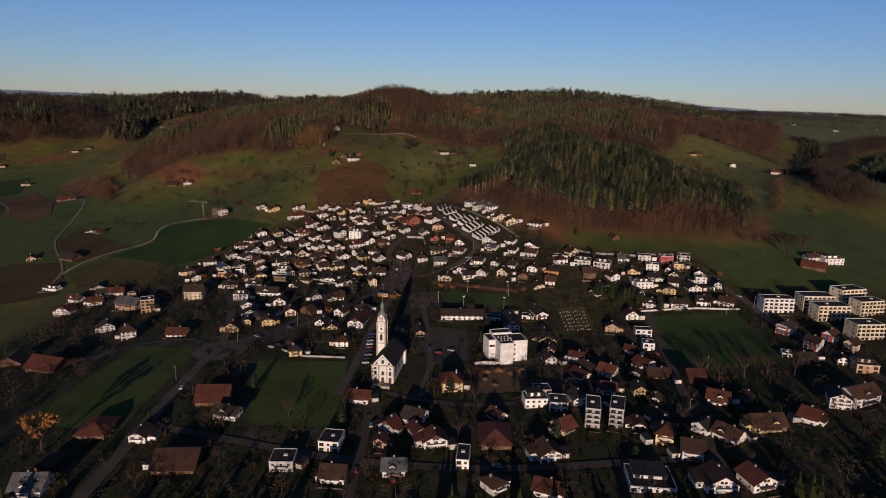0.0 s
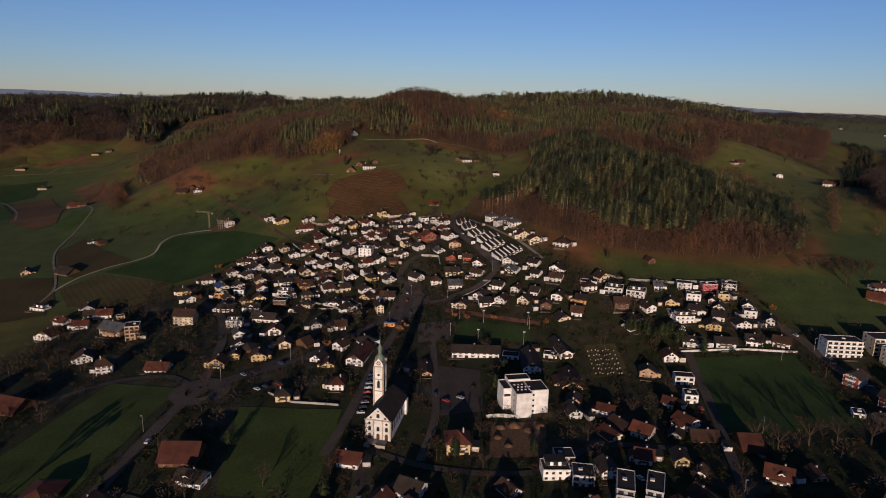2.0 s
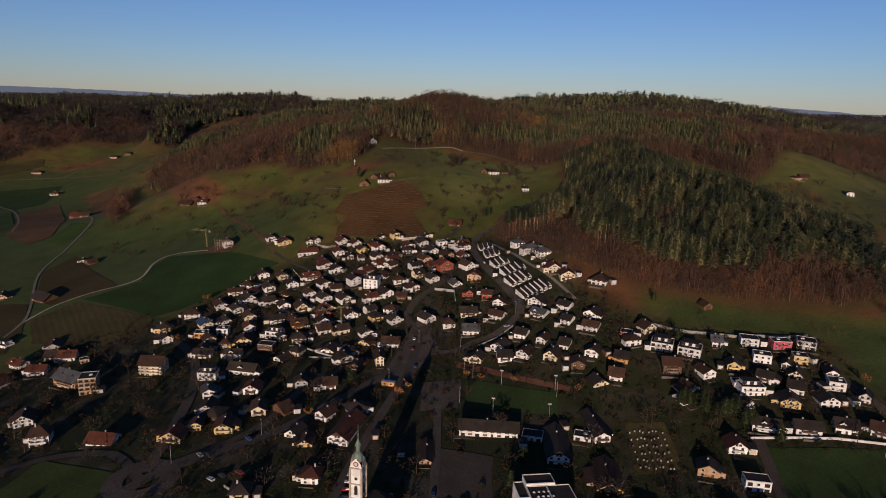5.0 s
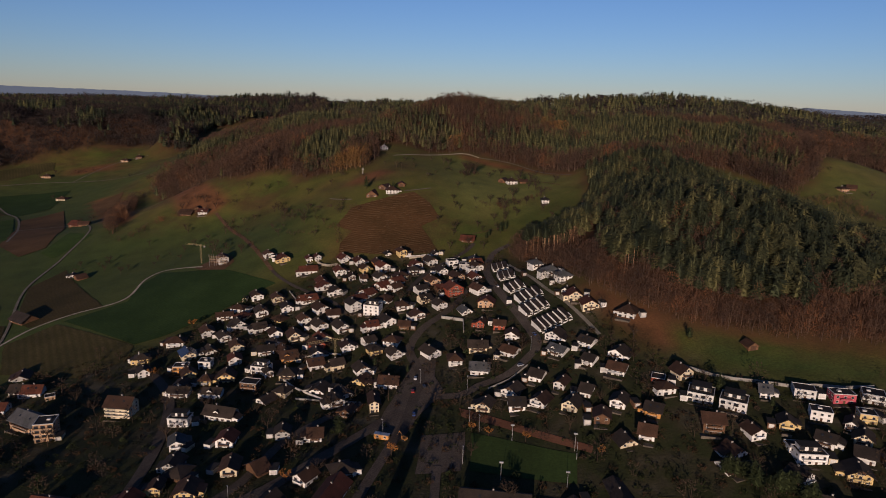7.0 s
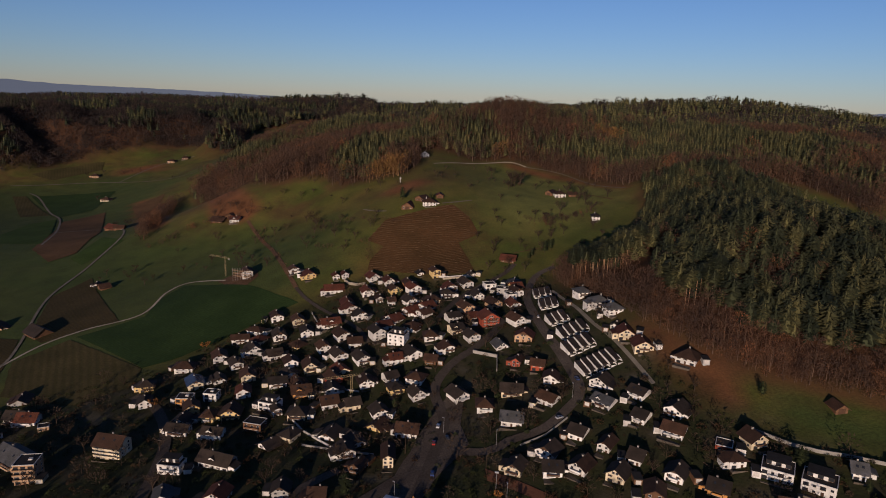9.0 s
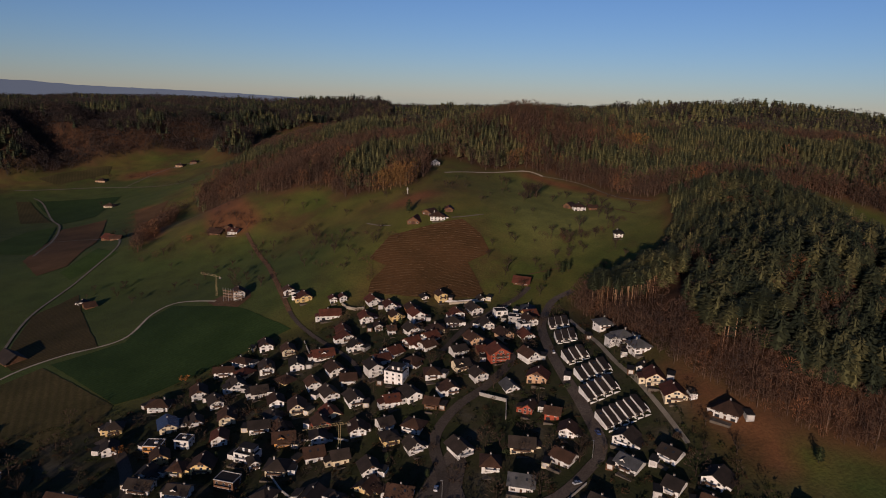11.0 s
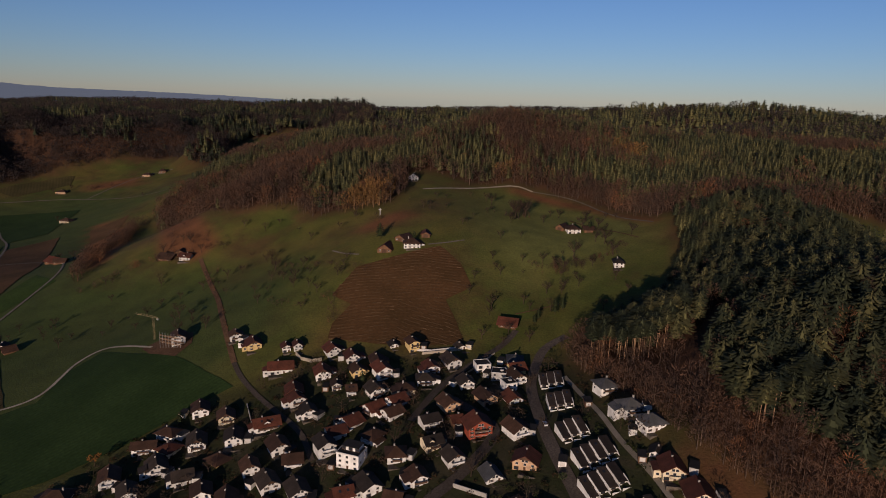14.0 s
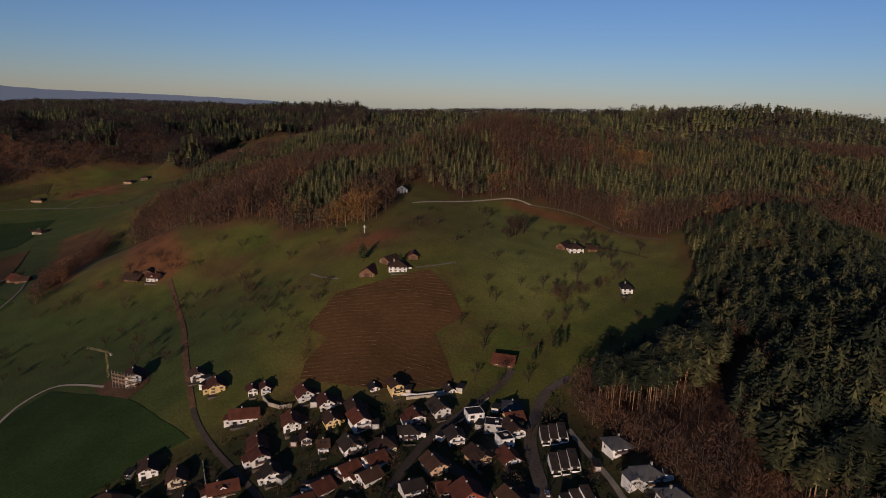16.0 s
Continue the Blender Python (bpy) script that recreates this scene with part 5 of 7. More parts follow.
f.face([(NAVE_W + 0.7, NAVE_L - 6, NAVE_H - 0.6), (4.8, NAVE_L + 0.4, NAVE_H - 0.6), (0, NAVE_L - 9, NAVE_R + 0.15)])
f.face([(4.8, NAVE_L + 0.4, NAVE_H - 0.6), (-4.8, NAVE_L + 0.4, NAVE_H - 0.6), (0, NAVE_L - 9, NAVE_R + 0.15)])
part("roof", f.mesh("roof", [ROOFS["d"]]), church, "steep dark tiled roof")
ARCH = Form()
for w0, k, y0 in ((0.95, 0, -0.06), (0.72, 1, -0.09)):
    pts = [(-w0, y0, 0), (w0, y0, 0), (w0, y0, 2.4)] + [(w0 * math.cos(a), y0, 2.4 + w0 * math.sin(a)) for a in (0.5, 1.05, 1.57, 2.09, 2.64)] + [(-w0, y0, 2.4)]
    ARCH.face(pts, k)
ARCH_DOOR = ARCH.mesh("door", [STONE, WOOD])
ARCH_WINDOW = ARCH.mesh("window", [STONE, GLASS])
ROUND = Form()
ROUND.face([(0.75 * math.cos(a * math.pi / 6), -0.05, 0.75 * math.sin(a * math.pi / 6)) for a in range(12)], 0)
ROUND.face([(0.55 * math.cos(a * math.pi / 6), -0.08, 0.55 * math.sin(a * math.pi / 6)) for a in range(12)], 1)
ROUND_WINDOW = ROUND.mesh("window", [STONE, GLASS])
for k in (-4.3, 0, 4.3):
    part("door", ARCH_DOOR, church, m=pose(k, 0, 0.1))
    part("window", ARCH_WINDOW, church, m=pose(k, 0, 4.6, 0, 0, 0) @ Matrix.Diagonal((0.85, 1, 0.75, 1)))
    if k:
        part("window", ROUND_WINDOW, church, m=pose(k, 0, 8.6))
        part("window", ROUND_WINDOW, church, m=pose(k * 0.85, 0, 11.6))
part("window", ARCH_WINDOW, church, m=pose(0, 0, 11.6) @ Matrix.Diagonal((0.9, 1, 0.7, 1)))
part("window", ROUND_WINDOW, church, m=pose(0, 0, 15.2) @ Matrix.Diagonal((0.7, 1, 0.7, 1)))
for k in range(6):
    part("window", ARCH_WINDOW, church, m=pose(NAVE_W, 3 + k * 4.2, 4.0, 0, 0, 90) @ Matrix.Diagonal((1, 1, 1.3, 1)))
    part("window", ARCH_WINDOW, church, m=pose(-NAVE_W, 3 + k * 4.2, 4.0, 0, 0, -90) @ Matrix.Diagonal((1, 1, 1.3, 1)))
f = Form().box(-5, 5, -4.6, -0.4, -3, 0.25, 0)
f.box(-5.2, -2.2, -7.2, -6.8, -3, 1.2, 0).box(0.5, 5.6, -7.2, -6.8, -3, 1.2, 0)
part("steps", f.mesh("steps", [STONE]), church)
TX, TY, TS, TH = -6.2, 24.0, 2.45, 29.0
f = Form().box(TX - TS, TX + TS, TY - TS, TY + TS, -5, TH, 0)
for z in (15.5, 22.0, TH):
    f.box(TX - TS - 0.25, TX + TS + 0.25, TY - TS - 0.25, TY + TS + 0.25, z - 0.25, z + 0.25, 1)
for sx in (-1, 1):
    for sy in (-1, 1):
        f.box(TX + sx * TS - 0.4, TX + sx * TS + 0.4, TY + sy * TS - 0.4, TY + sy * TS + 0.4, -3, TH - 0.3, 1)
for k in range(4):
    m = pose(TX, TY, 0, 0, 0, 90 * k)
    pts = [m @ Vector(p) for p in ((-TS, -TS, TH + 0.25), (TS, -TS, TH + 0.25), (TS * 0.8, -TS, TH + 2.2), (0, -TS, TH + 4.4), (-TS * 0.8, -TS, TH + 2.2))]
    f.face(pts, 0)
    f.face([m @ Vector(p) for p in ((TS, -TS, TH + 0.25), (0, 0, TH + 0.25), (0, 0, TH + 4.0), (0, -TS, TH + 4.4), (TS * 0.8, -TS, TH + 2.2))], 1)
part("tower", f.mesh("tower", [WALLS["w"], STONE]), church, "white square tower with stone corner strips")
f = Form()
for z0, z1, r0, r1 in ((TH + 2.6, TH + 4.2, 2.35, 2.3), (TH + 4.2, TH + 5.4, 2.3, 1.75), (TH + 5.4, TH + 6.2, 1.75, 1.05), (TH + 6.2, TH + 8.8, 0.95, 0.95),
                       (TH + 8.8, TH + 9.5, 1.35, 1.3), (TH + 9.5, TH + 10.5, 1.3, 0.7), (TH + 10.5, TH + 11.6, 0.7, 0.25), (TH + 11.6, TH + 18.0, 0.22, 0.05)):
    f.prism(TX, TY, z0, z1, r0, r1, 10)
f.prism(TX, TY, TH + 13.4, TH + 13.8, 0.1, 0.45, 8).prism(TX, TY, TH + 13.8, TH + 14.2, 0.45, 0.1, 8)
part("spire", f.mesh("spire", [COPPER]), church, "weathered green-grey copper spire")
CLOCK = surface("clock_face", (0.30, 0.06, 0.04), 0.6, 4, 0.5, 0.1, 0.0)
f = Form()
f.face([(1.15 * math.cos(a * math.pi / 8), -0.08, 1.15 * math.sin(a * math.pi / 8)) for a in range(16)], 0)
f.face([(0.62 * math.cos(a * math.pi / 8), -0.1, 0.62 * math.sin(a * math.pi / 8)) for a in range(16)], 1)
f.box(-0.05, 0.05, -0.14, -0.11, -0.1, 0.95, 2).box(-0.1, 0.6, -0.14, -0.11, -0.05, 0.05, 2)
clock_me = f.mesh("clock", [CLOCK, WALLS["w"], METAL])
for k in range(4):
    m = pose(TX, TY, 0, 0, 0, 90 * k)
    part("clock", clock_me, church, "round red clock face", m=m @ pose(0, -TS, TH + 1.9))
    part("window", ARCH_WINDOW, church, m=m @ pose(0, -TS, 17.2) @ Matrix.Diagonal((0.9, 1, 1.3, 1)))
    part("window", ROUND_WINDOW, church, m=m @ pose(0, -TS, 24.4))
FOOTPRINTS.append((-22, 366, 20))


def terrace(x, y, rot, n, unit, depth):
    """A stepped row of white houses whose party walls rise above dark lean-to roofs."""
    FOOTPRINTS.append((x, y, n * unit / 2 + 4))
    z = float(ground_at(x, y))
    m = pose(x, y, z, 0, 0, rot)
    row = new("terraced_house_row")
    row.matrix_world = m
    tagged(row, "row of white stepped terraced houses with dark sloping roofs", "terraced houses", group="hillside terraces")
    for i in range(n):
        x0, x1 = (i - n / 2) * unit, (i + 1 - n / 2) * unit
        c = m @ Vector(((x0 + x1) / 2, 0, 0))
        dz = float(ground_at(c.x, c.y)) - z
        s = 0.5 * (i % 2)
        g = Form()
        g.box(x0, x1 - 0.3, s, depth, dz - 6, dz + 1.8)
        g.face([(x0, depth, dz + 1.8), (x0, s, dz + 1.8), (x0, depth, dz + 3.9)])
        part("unit", g.mesh("unit", [WALLS["w"]]), row)
        g = Form().slab([(x0 + 0.01, s - 0.6, dz + 1.75), (x1 - 0.01, s - 0.6, dz + 1.75), (x1 - 0.01, depth + 0.6, dz + 4.25), (x0 + 0.01, depth + 0.6, dz + 4.25)], 0.25)
        part("roof", g.mesh("roof", [ROOFS["d"]]), row)
        g = Form()
        a = [(s - 2.2, dz - 6), (depth * 0.3, dz - 6), (depth * 0.35, dz + 3.0), (s - 0.2, dz + 2.2), (s - 2.2, dz + 1.0)]
        g.face([(x1 - 0.22, p, q) for p, q in a][::-1])
        g.face([(x1, p, q) for p, q in a])
        for k in range(len(a)):
            (p, q), (u, v) = a[k], a[(k + 1) % len(a)]
            g.face([(x1 - 0.22, p, q), (x1, p, q), (x1, u, v), (x1 - 0.22, u, v)][::-1])
        part("party_wall", g.mesh("party_wall", [WALLS["w"]]), row)
        g = Form().box(x0 + 0.2, x1 - 0.5, s - 2.6 - 0.9 * (i % 2), s - 2.45 - 0.9 * (i % 2), dz - 2, dz + 0.5)
        part("parapet", g.mesh("parapet", [WALLS["w"]]), row)
        part("window", WIDE_WINDOW, row, m=pose((x0 + x1) / 2 - 0.15, s, dz + 0.2))
        t = math.degrees(math.atan2(2.5, depth - s + 1.2))
        if i % 2 == 0:
            part("roof_window", ROOF_LIGHT, row, m=pose((x0 + x1) / 2, depth * 0.78, dz + 1.79 + 2.5 * (depth * 0.78 - s + 0.6) / (depth - s + 1.2), t))
    return row


terrace(51.9, 608.3, 30, 6, 3.9, 11.5)
terrace(40.1, 630.5, 30, 4, 4.5, 10.5)
terrace(36.0, 649.0, 28, 4, 4.5, 10)
terrace(25.2, 668.6, 26, 3, 4.4, 10)
terrace(17.0, 696.1, 14, 3, 4.2, 10)
terrace(10.8, 720.2, 12, 3, 4.2, 9.5)


def crane(x, y, height, reach, rot, label):
    base = new("tower_crane")
    base.matrix_world = pose(x, y, float(ground_at(x, y)), 0, 0, rot)
    tagged(base, label, "crane")
    f = Form()
    for sx in (-0.45, 0.45):
        for sy in (-0.45, 0.45):
            f.box(sx - 0.05, sx + 0.05, sy - 0.05, sy + 0.05, -2, height)
    for k in range(int(height / 1.6)):
        z = k * 1.6
        f.box(-0.45, 0.45, -0.49, -0.41, z, z + 0.08).box(-0.49, -0.41, -0.45, 0.45, z + 0.8, z + 0.88)
    part("mast", f.mesh("mast", [CRANE_YELLOW]), base)
    f = Form().box(-reach * 0.3, reach, -0.4, -0.32, height, height + 0.08).box(-reach * 0.3, reach, 0.32, 0.4, height, height + 0.08)
    f.box(-reach * 0.1, reach * 0.95, -0.05, 0.05, height + 1.1, height + 1.2)
    for k in range(int(reach * 1.2 / 1.5)):
        u = -reach * 0.28 + k * 1.5
        f.box(u, u + 0.12, -0.35, 0.35, height, height + 0.15)
        f.face([(u, 0, height), (u + 0.15, 0, height), (u + 0.9, 0, height + 1.15), (u + 0.75, 0, height + 1.15)])
    part("jib", f.mesh("jib", [CRANE_YELLOW]), base)
    part("counterweight", Form().box(-reach * 0.3, -reach * 0.22, -0.6, 0.6, height - 1.2, height - 0.02).mesh("counterweight", [CONCRETE]), base)


crane(-89.6, 581.9, 15, 19, 215, "small yellow building crane between the houses")
crane(-274.3, 764.0, 17, 17, 170, "small yellow building crane beside a house under construction")

cross = new("wayside_cross")
cross.matrix_world = pose(-157.6, 925.9, float(ground_at(-157.6, 925.9)))
tagged(cross, "tall pale wooden cross at the edge of the meadow", "cross")
part("post", Form().box(-0.25, 0.25, -0.25, 0.25, -1, 6.5).mesh("post", [TRIM]), cross)
part("crossbar", Form().box(-1.5, 1.5, -0.2, 0.2, 4.7, 5.1).mesh("crossbar", [TRIM]), cross)


def long_wall(line, height, mat, label):
    """A garden or retaining wall along a line in the plan."""
    f = Form()
    for (x0, y0), (x1, y1) in zip(line, line[1:]):
        d = Vector((x1 - x0, y1 - y0)).normalized() * 0.2
        z0, z1 = float(ground_at(x0, y0)), float(ground_at(x1, y1))
        a = [(x0 + d.y, y0 - d.x), (x1 + d.y, y1 - d.x), (x1 - d.y, y1 + d.x), (x0 - d.y, y0 + d.x)]
        lo = [z0 - 2, z1 - 2, z1 - 2, z0 - 2]
        hi = [z0 + height, z1 + height, z1 + height, z0 + height]
        b8 = [(*p, q) for p, q in zip(a, lo)] + [(*p, q) for p, q in zip(a, hi)]
        for q in ((0, 1, 5, 4), (1, 2, 6, 5), (2, 3, 7, 6), (3, 0, 4, 7), (4, 5, 6, 7)):
            f.face([b8[i] for i in q])
    return tagged(new("retaining_wall", f.mesh("retaining_wall", [mat])), label, "wall")


long_wall([(119.5, 556), (134.7, 548), (145.7, 545), (157, 544), (172, 541), (186, 542), (200, 540), (215, 541)], 1.7, CONCRETE, "pale concrete retaining wall above the new houses")
long_wall([(150, 447), (170, 447), (190, 446), (212, 441), (218, 440)], 1.2, TRIM, "low pale wall along the playing field")
long_wall([(-96, 392), (-80, 382), (-66, 381), (-54, 380)], 1.2, CONCRETE, "low concrete wall beside the meadow")
long_wall([(-118, 560), (-105, 548), (-92, 540), (-80, 533)], 1.2, TRIM, "low pale garden wall between houses")
long_wall([(-76, 750), (-66, 751), (-52, 757)], 1.5, TRIM, "low pale wall beside the upper lane")

for line, hi, mat, lab in (([(-100, 535), (-79, 533), (-60, 532)], 1.1, CONCRETE, "pale low garden wall below the houses"),
                           ([(-152, 738), (-146, 733), (-138, 731), (-132, 733)], 2.2, STONE, "curved sandstone retaining wall"),
                           ([(-71, 747), (-58, 752), (-48, 757)], 1.6, STONE, "pale stone wall below the vineyard"),
                           ([(-27, 634), (-11, 629), (-9, 614)], 2.0, CONCRETE, "pale concrete wall round a sunken yard"),
                           ([(-120, 585), (-100, 592), (-88, 590)], 1.0, CONCRETE, "pale garden wall between the houses"),
                           ([(-160, 690), (-147, 672), (-140, 660)], 1.2, CONCRETE, "pale retaining wall beside the lane"),
                           ([(-48, 715), (-36, 738), (-27, 757)], 1.0, STONE, "low stone wall along the barn street"),
                           ([(12, 545), (24, 553), (34, 566)], 1.0, CONCRETE, "low wall along the bend of the road")):
    long_wall(line, hi, mat, lab)
# garages beside the houses
rgar = random.Random(31)
for x, y, r in list(FOOTPRINTS):
    if (x > 110 and y > 560) or y > 780:
        continue
    if not (-230 < x < 230 and 240 < y < 770) or rgar.random() > 0.55:
        continue
    a = rgar.choice([-1, 1])
    gx1, gy1 = x + a * (r + 2.8), y + rgar.uniform(-4, 2)
    if all((gx1 - p) ** 2 + (gy1 - q) ** 2 > (s + 2.2) ** 2 for p, q, s in FOOTPRINTS) and all(
            min((gx1 - p) ** 2 + (gy1 - q) ** 2 for p, q in line) > 25 for line, w in ROADS):
        garage(gx1, gy1, rgar.uniform(-20, 20), rgar.choice("wwckb"))

# cars
CAR_PAINT = [surface(n2 + "_car_paint", c2, 0.3, 4, 0.5, 0.05, 0.0) for n2, c2 in
             (("white", (0.6, 0.6, 0.6)), ("dark", (0.03, 0.03, 0.035)), ("red", (0.35, 0.03, 0.02)), ("silver", (0.35, 0.36, 0.38)), ("blue", (0.04, 0.07, 0.2)))]
CAR_NAMES = ["white", "black", "red", "silver", "blue"]
RUBBER = surface("rubber", (0.02, 0.02, 0.02), 0.9, 5, 0.5, 0.1, 0.0)
WHEEL = Form()
for i in range(10):
    a, b1 = 0.6283 * i, 0.6283 * (i + 1)
    WHEEL.face([(-0.1, 0.32 * math.cos(a), 0.32 * math.sin(a)), (0.1, 0.32 * math.cos(a), 0.32 * math.sin(a)), (0.1, 0.32 * math.cos(b1), 0.32 * math.sin(b1)), (-0.1, 0.32 * math.cos(b1), 0.32 * math.sin(b1))])
for s in (-0.1, 0.1):
    WHEEL.face([(s, 0.32 * math.cos(0.6283 * i), 0.32 * math.sin(0.6283 * i)) for i in range(10)])
WHEEL_MESH = WHEEL.mesh("wheel", [RUBBER])
CARS = []
for paint in CAR_PAINT:
    f = Form()
    prof = [(-2.15, 0.35), (2.15, 0.35), (2.2, 0.7), (1.95, 0.9), (1.0, 0.98), (0.45, 1.02), (-1.75, 1.05), (-2.15, 0.85)]
    for s in (-0.88, 0.88):
        f.face([(s, p, q) for p, q in prof][::(1 if s < 0 else -1)])
    for k in range(len(prof)):
        (p, q), (u, v) = prof[k], prof[(k + 1) % len(prof)]
        f.face([(-0.88, p, q), (0.88, p, q), (0.88, u, v), (-0.88, u, v)][::-1])
    body = f.mesh("body", [paint])
    f = Form()
    lo, hi = [(-0.82, -1.75, 1.03), (0.82, -1.75, 1.03), (0.82, 0.95, 0.98), (-0.82, 0.95, 0.98)], [(-0.66, -1.35, 1.48), (0.66, -1.35, 1.48), (0.66, 0.15, 1.48), (-0.66, 0.15, 1.48)]
    for k in range(4):
        f.face([lo[k], lo[(k + 1) % 4], hi[(k + 1) % 4], hi[k]], 1)
    f.face(hi, 0)
    CARS.append((body, f.mesh("cabin", [paint, GLASS])))


def car(x, y, rot, k):
    ob = new("car")
    ob.matrix_world = pose(x, y, float(ground_at(x, y)) + 0.42, 0, 0, rot)
    tagged(ob, f"{CAR_NAMES[k]} hatchback parked beside the road", "car", group="parked cars")
    part("body", CARS[k][0], ob)
    part("cabin", CARS[k][1], ob)
    for sx in (-0.8, 0.8):
        for sy in (-1.3, 1.3):
            part("wheel", WHEEL_MESH, ob, m=pose(sx, sy, 0.32))


for i in range(9):
    car(-40.5 + 0.4 * math.sin(i * 7), 372 + i * 5.6, 100 + 6 * math.sin(i), (0, 1, 3, 1, 2, 0, 3, 1, 4)[i])
for i, (x, y, r) in enumerate(((-104, 396, 60), (-100, 399, 60), (-93, 402, 62), (-118, 415, 50), (-100, 431, 50), (-140, 340, 3), (-146, 290, 2), (-33, 262, 2), (-30, 300, 4),
                               (-27, 520, 10), (-33, 560, 5), (-26, 550, 20), (-32, 545, 10), (30, 566, -50), (38, 600, 20), (10, 680, 15), (-46, 735, -20), (-16, 255, 10), (30, 263, 80),
                               (62, 300, 15), (92, 316, 20), (150, 330, 20), (140, 380, 5), (232, 430, 5), (236, 395, 8), (226, 460, 12), (-2, 395, 8), (4, 388, 60), (12, 392, 60))):
    car(x, y, r, i % 5)

# gravestones
STONE_MESH = Form().box(-0.32, 0.32, -0.1, 0.1, -0.3, 0.85).mesh("gravestone", [CONCRETE])
for i in range(48):
    x, y = 93 + (i % 8) * 2.2 + 0.5 * math.sin(i * 2.3), 424 + (i // 8) * 5.5 + 0.8 * math.sin(i * 1.7)
    g = new("gravestone", STONE_MESH)
    g.matrix_world = pose(x, y, float(ground_at(x, y)) + 0.25, 0, 0, 5 * math.sin(i * 3.1))
    tagged(g, "small pale upright gravestone in the cemetery", "gravestone", group="cemetery graves")

# floodlight and street lamp poles
POLE = Form().prism(0, 0, -1, 9, 0.12, 0.07, 6).mesh("pole", [METAL])
LAMP_HEAD = Form().box(-0.2, 0.2, -0.1, 0.9, 8.9, 9.1).mesh("lamp_head", [METAL])
for x, y, r in ((4, 478, 0), (58, 482, 0), (10, 505, 30), (160, 352, 0), (205, 432, 0), (-40, 500, 80), (-29, 555, 90), (-95, 436, 40), (-147, 350, 90), (-129, 408, 20), (130, 300, -90), (228, 440, -90), (0, 545, 0), (36, 583, 40)):
    lamp = new("street_lamp")
    lamp.matrix_world = pose(x, y, float(ground_at(x, y)), 0, 0, r)
    tagged(lamp, "slim grey metal lamp post beside the road", "street lamp", group="street lamps")
    part("pole", POLE, lamp)
    part("lamp_head", LAMP_HEAD, lamp)

# the tall white school block: staggered wings with dark flat roofs
school = new("school_building")
school.matrix_world = pose(41.5, 372.0, float(ground_at(40, 372)), 0, 0, 13)
tagged(school, "tall white cubic school building with dark flat roofs", "school")
FOOTPRINTS.append((49, 384, 15))
for x0, x1, y0, y1, top in ((0, 8.6, 0, 16, 13.5), (8.6, 18.6, 3.2, 16, 13.5), (-4.4, 0, 9.5, 21, 12.6), (0, 12.5, 16, 23, 14.6)):
    wing = part("wing", Form().box(x0 + 0.003, x1 - 0.003, y0 + 0.003, y1 - 0.003, -5, top).mesh("wing", [WALLS["w"]]), school)
    part("flat_roof", Form().box(x0 + 0.25, x1 - 0.25, y0 + 0.25, y1 - 0.25, top + 0.004, top + 0.08).mesh("flat_roof", [ROOFS["flat"]]), wing)
    g = Form()
    for a, b, c, d in ((x0, x1, y0, y0 + 0.22), (x0, x1, y1 - 0.22, y1), (x0, x0 + 0.22, y0 + 0.22, y1 - 0.22), (x1 - 0.22, x1, y0 + 0.22, y1 - 0.22)):
        g.box(a + 0.006, b - 0.006, c + 0.006, d - 0.006, top, top + 0.45)
    part("parapet", g.mesh("parapet", [TRIM]), wing)
for k in range(4):
    part("window", WINDOW, school, m=pose(10.2, 3.2, 1.4 + k * 3.1))
    part("window", WINDOW, school, m=pose(18.6, 7.0, 1.4 + k * 3.1, 0, 0, 90))
    part("window", WINDOW, school, m=pose(18.6, 11.5, 1.4 + k * 3.1, 0, 0, 90))
    part("window", WINDOW, school, m=pose(0, 4.5, 1.4 + k * 3.1, 0, 0, -90))
part("window", WIDE_WINDOW, school, m=pose(-2.2, 9.5, 8.4) @ Matrix.Diagonal((1.6, 1, 0.8, 1)))
DOME = Form().prism(0, 0, 0, 0.35, 0.62, 0.5, 8).prism(0, 0, 0.35, 0.6, 0.5, 0.05, 8).mesh("skylight_dome", [TRIM])
for i in range(12):
    dome = new("skylight_dome", DOME)
    dome.matrix_world = school.matrix_world @ pose(2.2 + (i % 4) * 2.1 + 1.0 * (i // 4 % 2), 5.4 + (i // 4) * 3.2, 13.58)
    tagged(dome, "small white skylight dome on the school roof", "skylight", group="school skylights")

# scaffolding round the house under construction
scaffold = new("scaffolding")
scaffold.matrix_world = pose(-248.4, 755.3, float(ground_at(-248.4, 749)), 0, 0, -8)
tagged(scaffold, "wooden and metal scaffolding round an unfinished house", "scaffolding")
for k in range(8):
    x = -9 + k * 2.55
    part("pole", Form().box(x - 0.07, x + 0.07, -8.1, -7.96, -3, 10).mesh("pole", [METAL]), scaffold)
for z in (2.4, 4.8, 7.2):
    part("deck", Form().box(-9.2, 9.2, -8.2, -7.0, z, z + 0.12).box(-9.2, 9.2, -8.2, -8.1, z + 0.9, z + 1.05).mesh("deck", [WALLS["p"]]), scaffold)

# site cabin, digger and earth heaps
cabin = new("site_cabin")
cabin.matrix_world = pose(-39.8, 497, float(ground_at(-39.8, 496)), 0, 0, -8)
tagged(cabin, "yellow-orange site cabin beside the road", "cabin")
part("wall", Form().box(-4, 4, -1.3, 1.3, -1, 2.6).mesh("wall", [WALLS["o"]]), cabin)
part("roof", Form().box(-4.1, 4.1, -1.4, 1.4, 2.6, 2.75).mesh("roof", [METAL]), cabin)
for k in (-2, 2):
    part("window", WINDOW, cabin, m=pose(k, -1.3, 0.9))
digger = new("excavator")
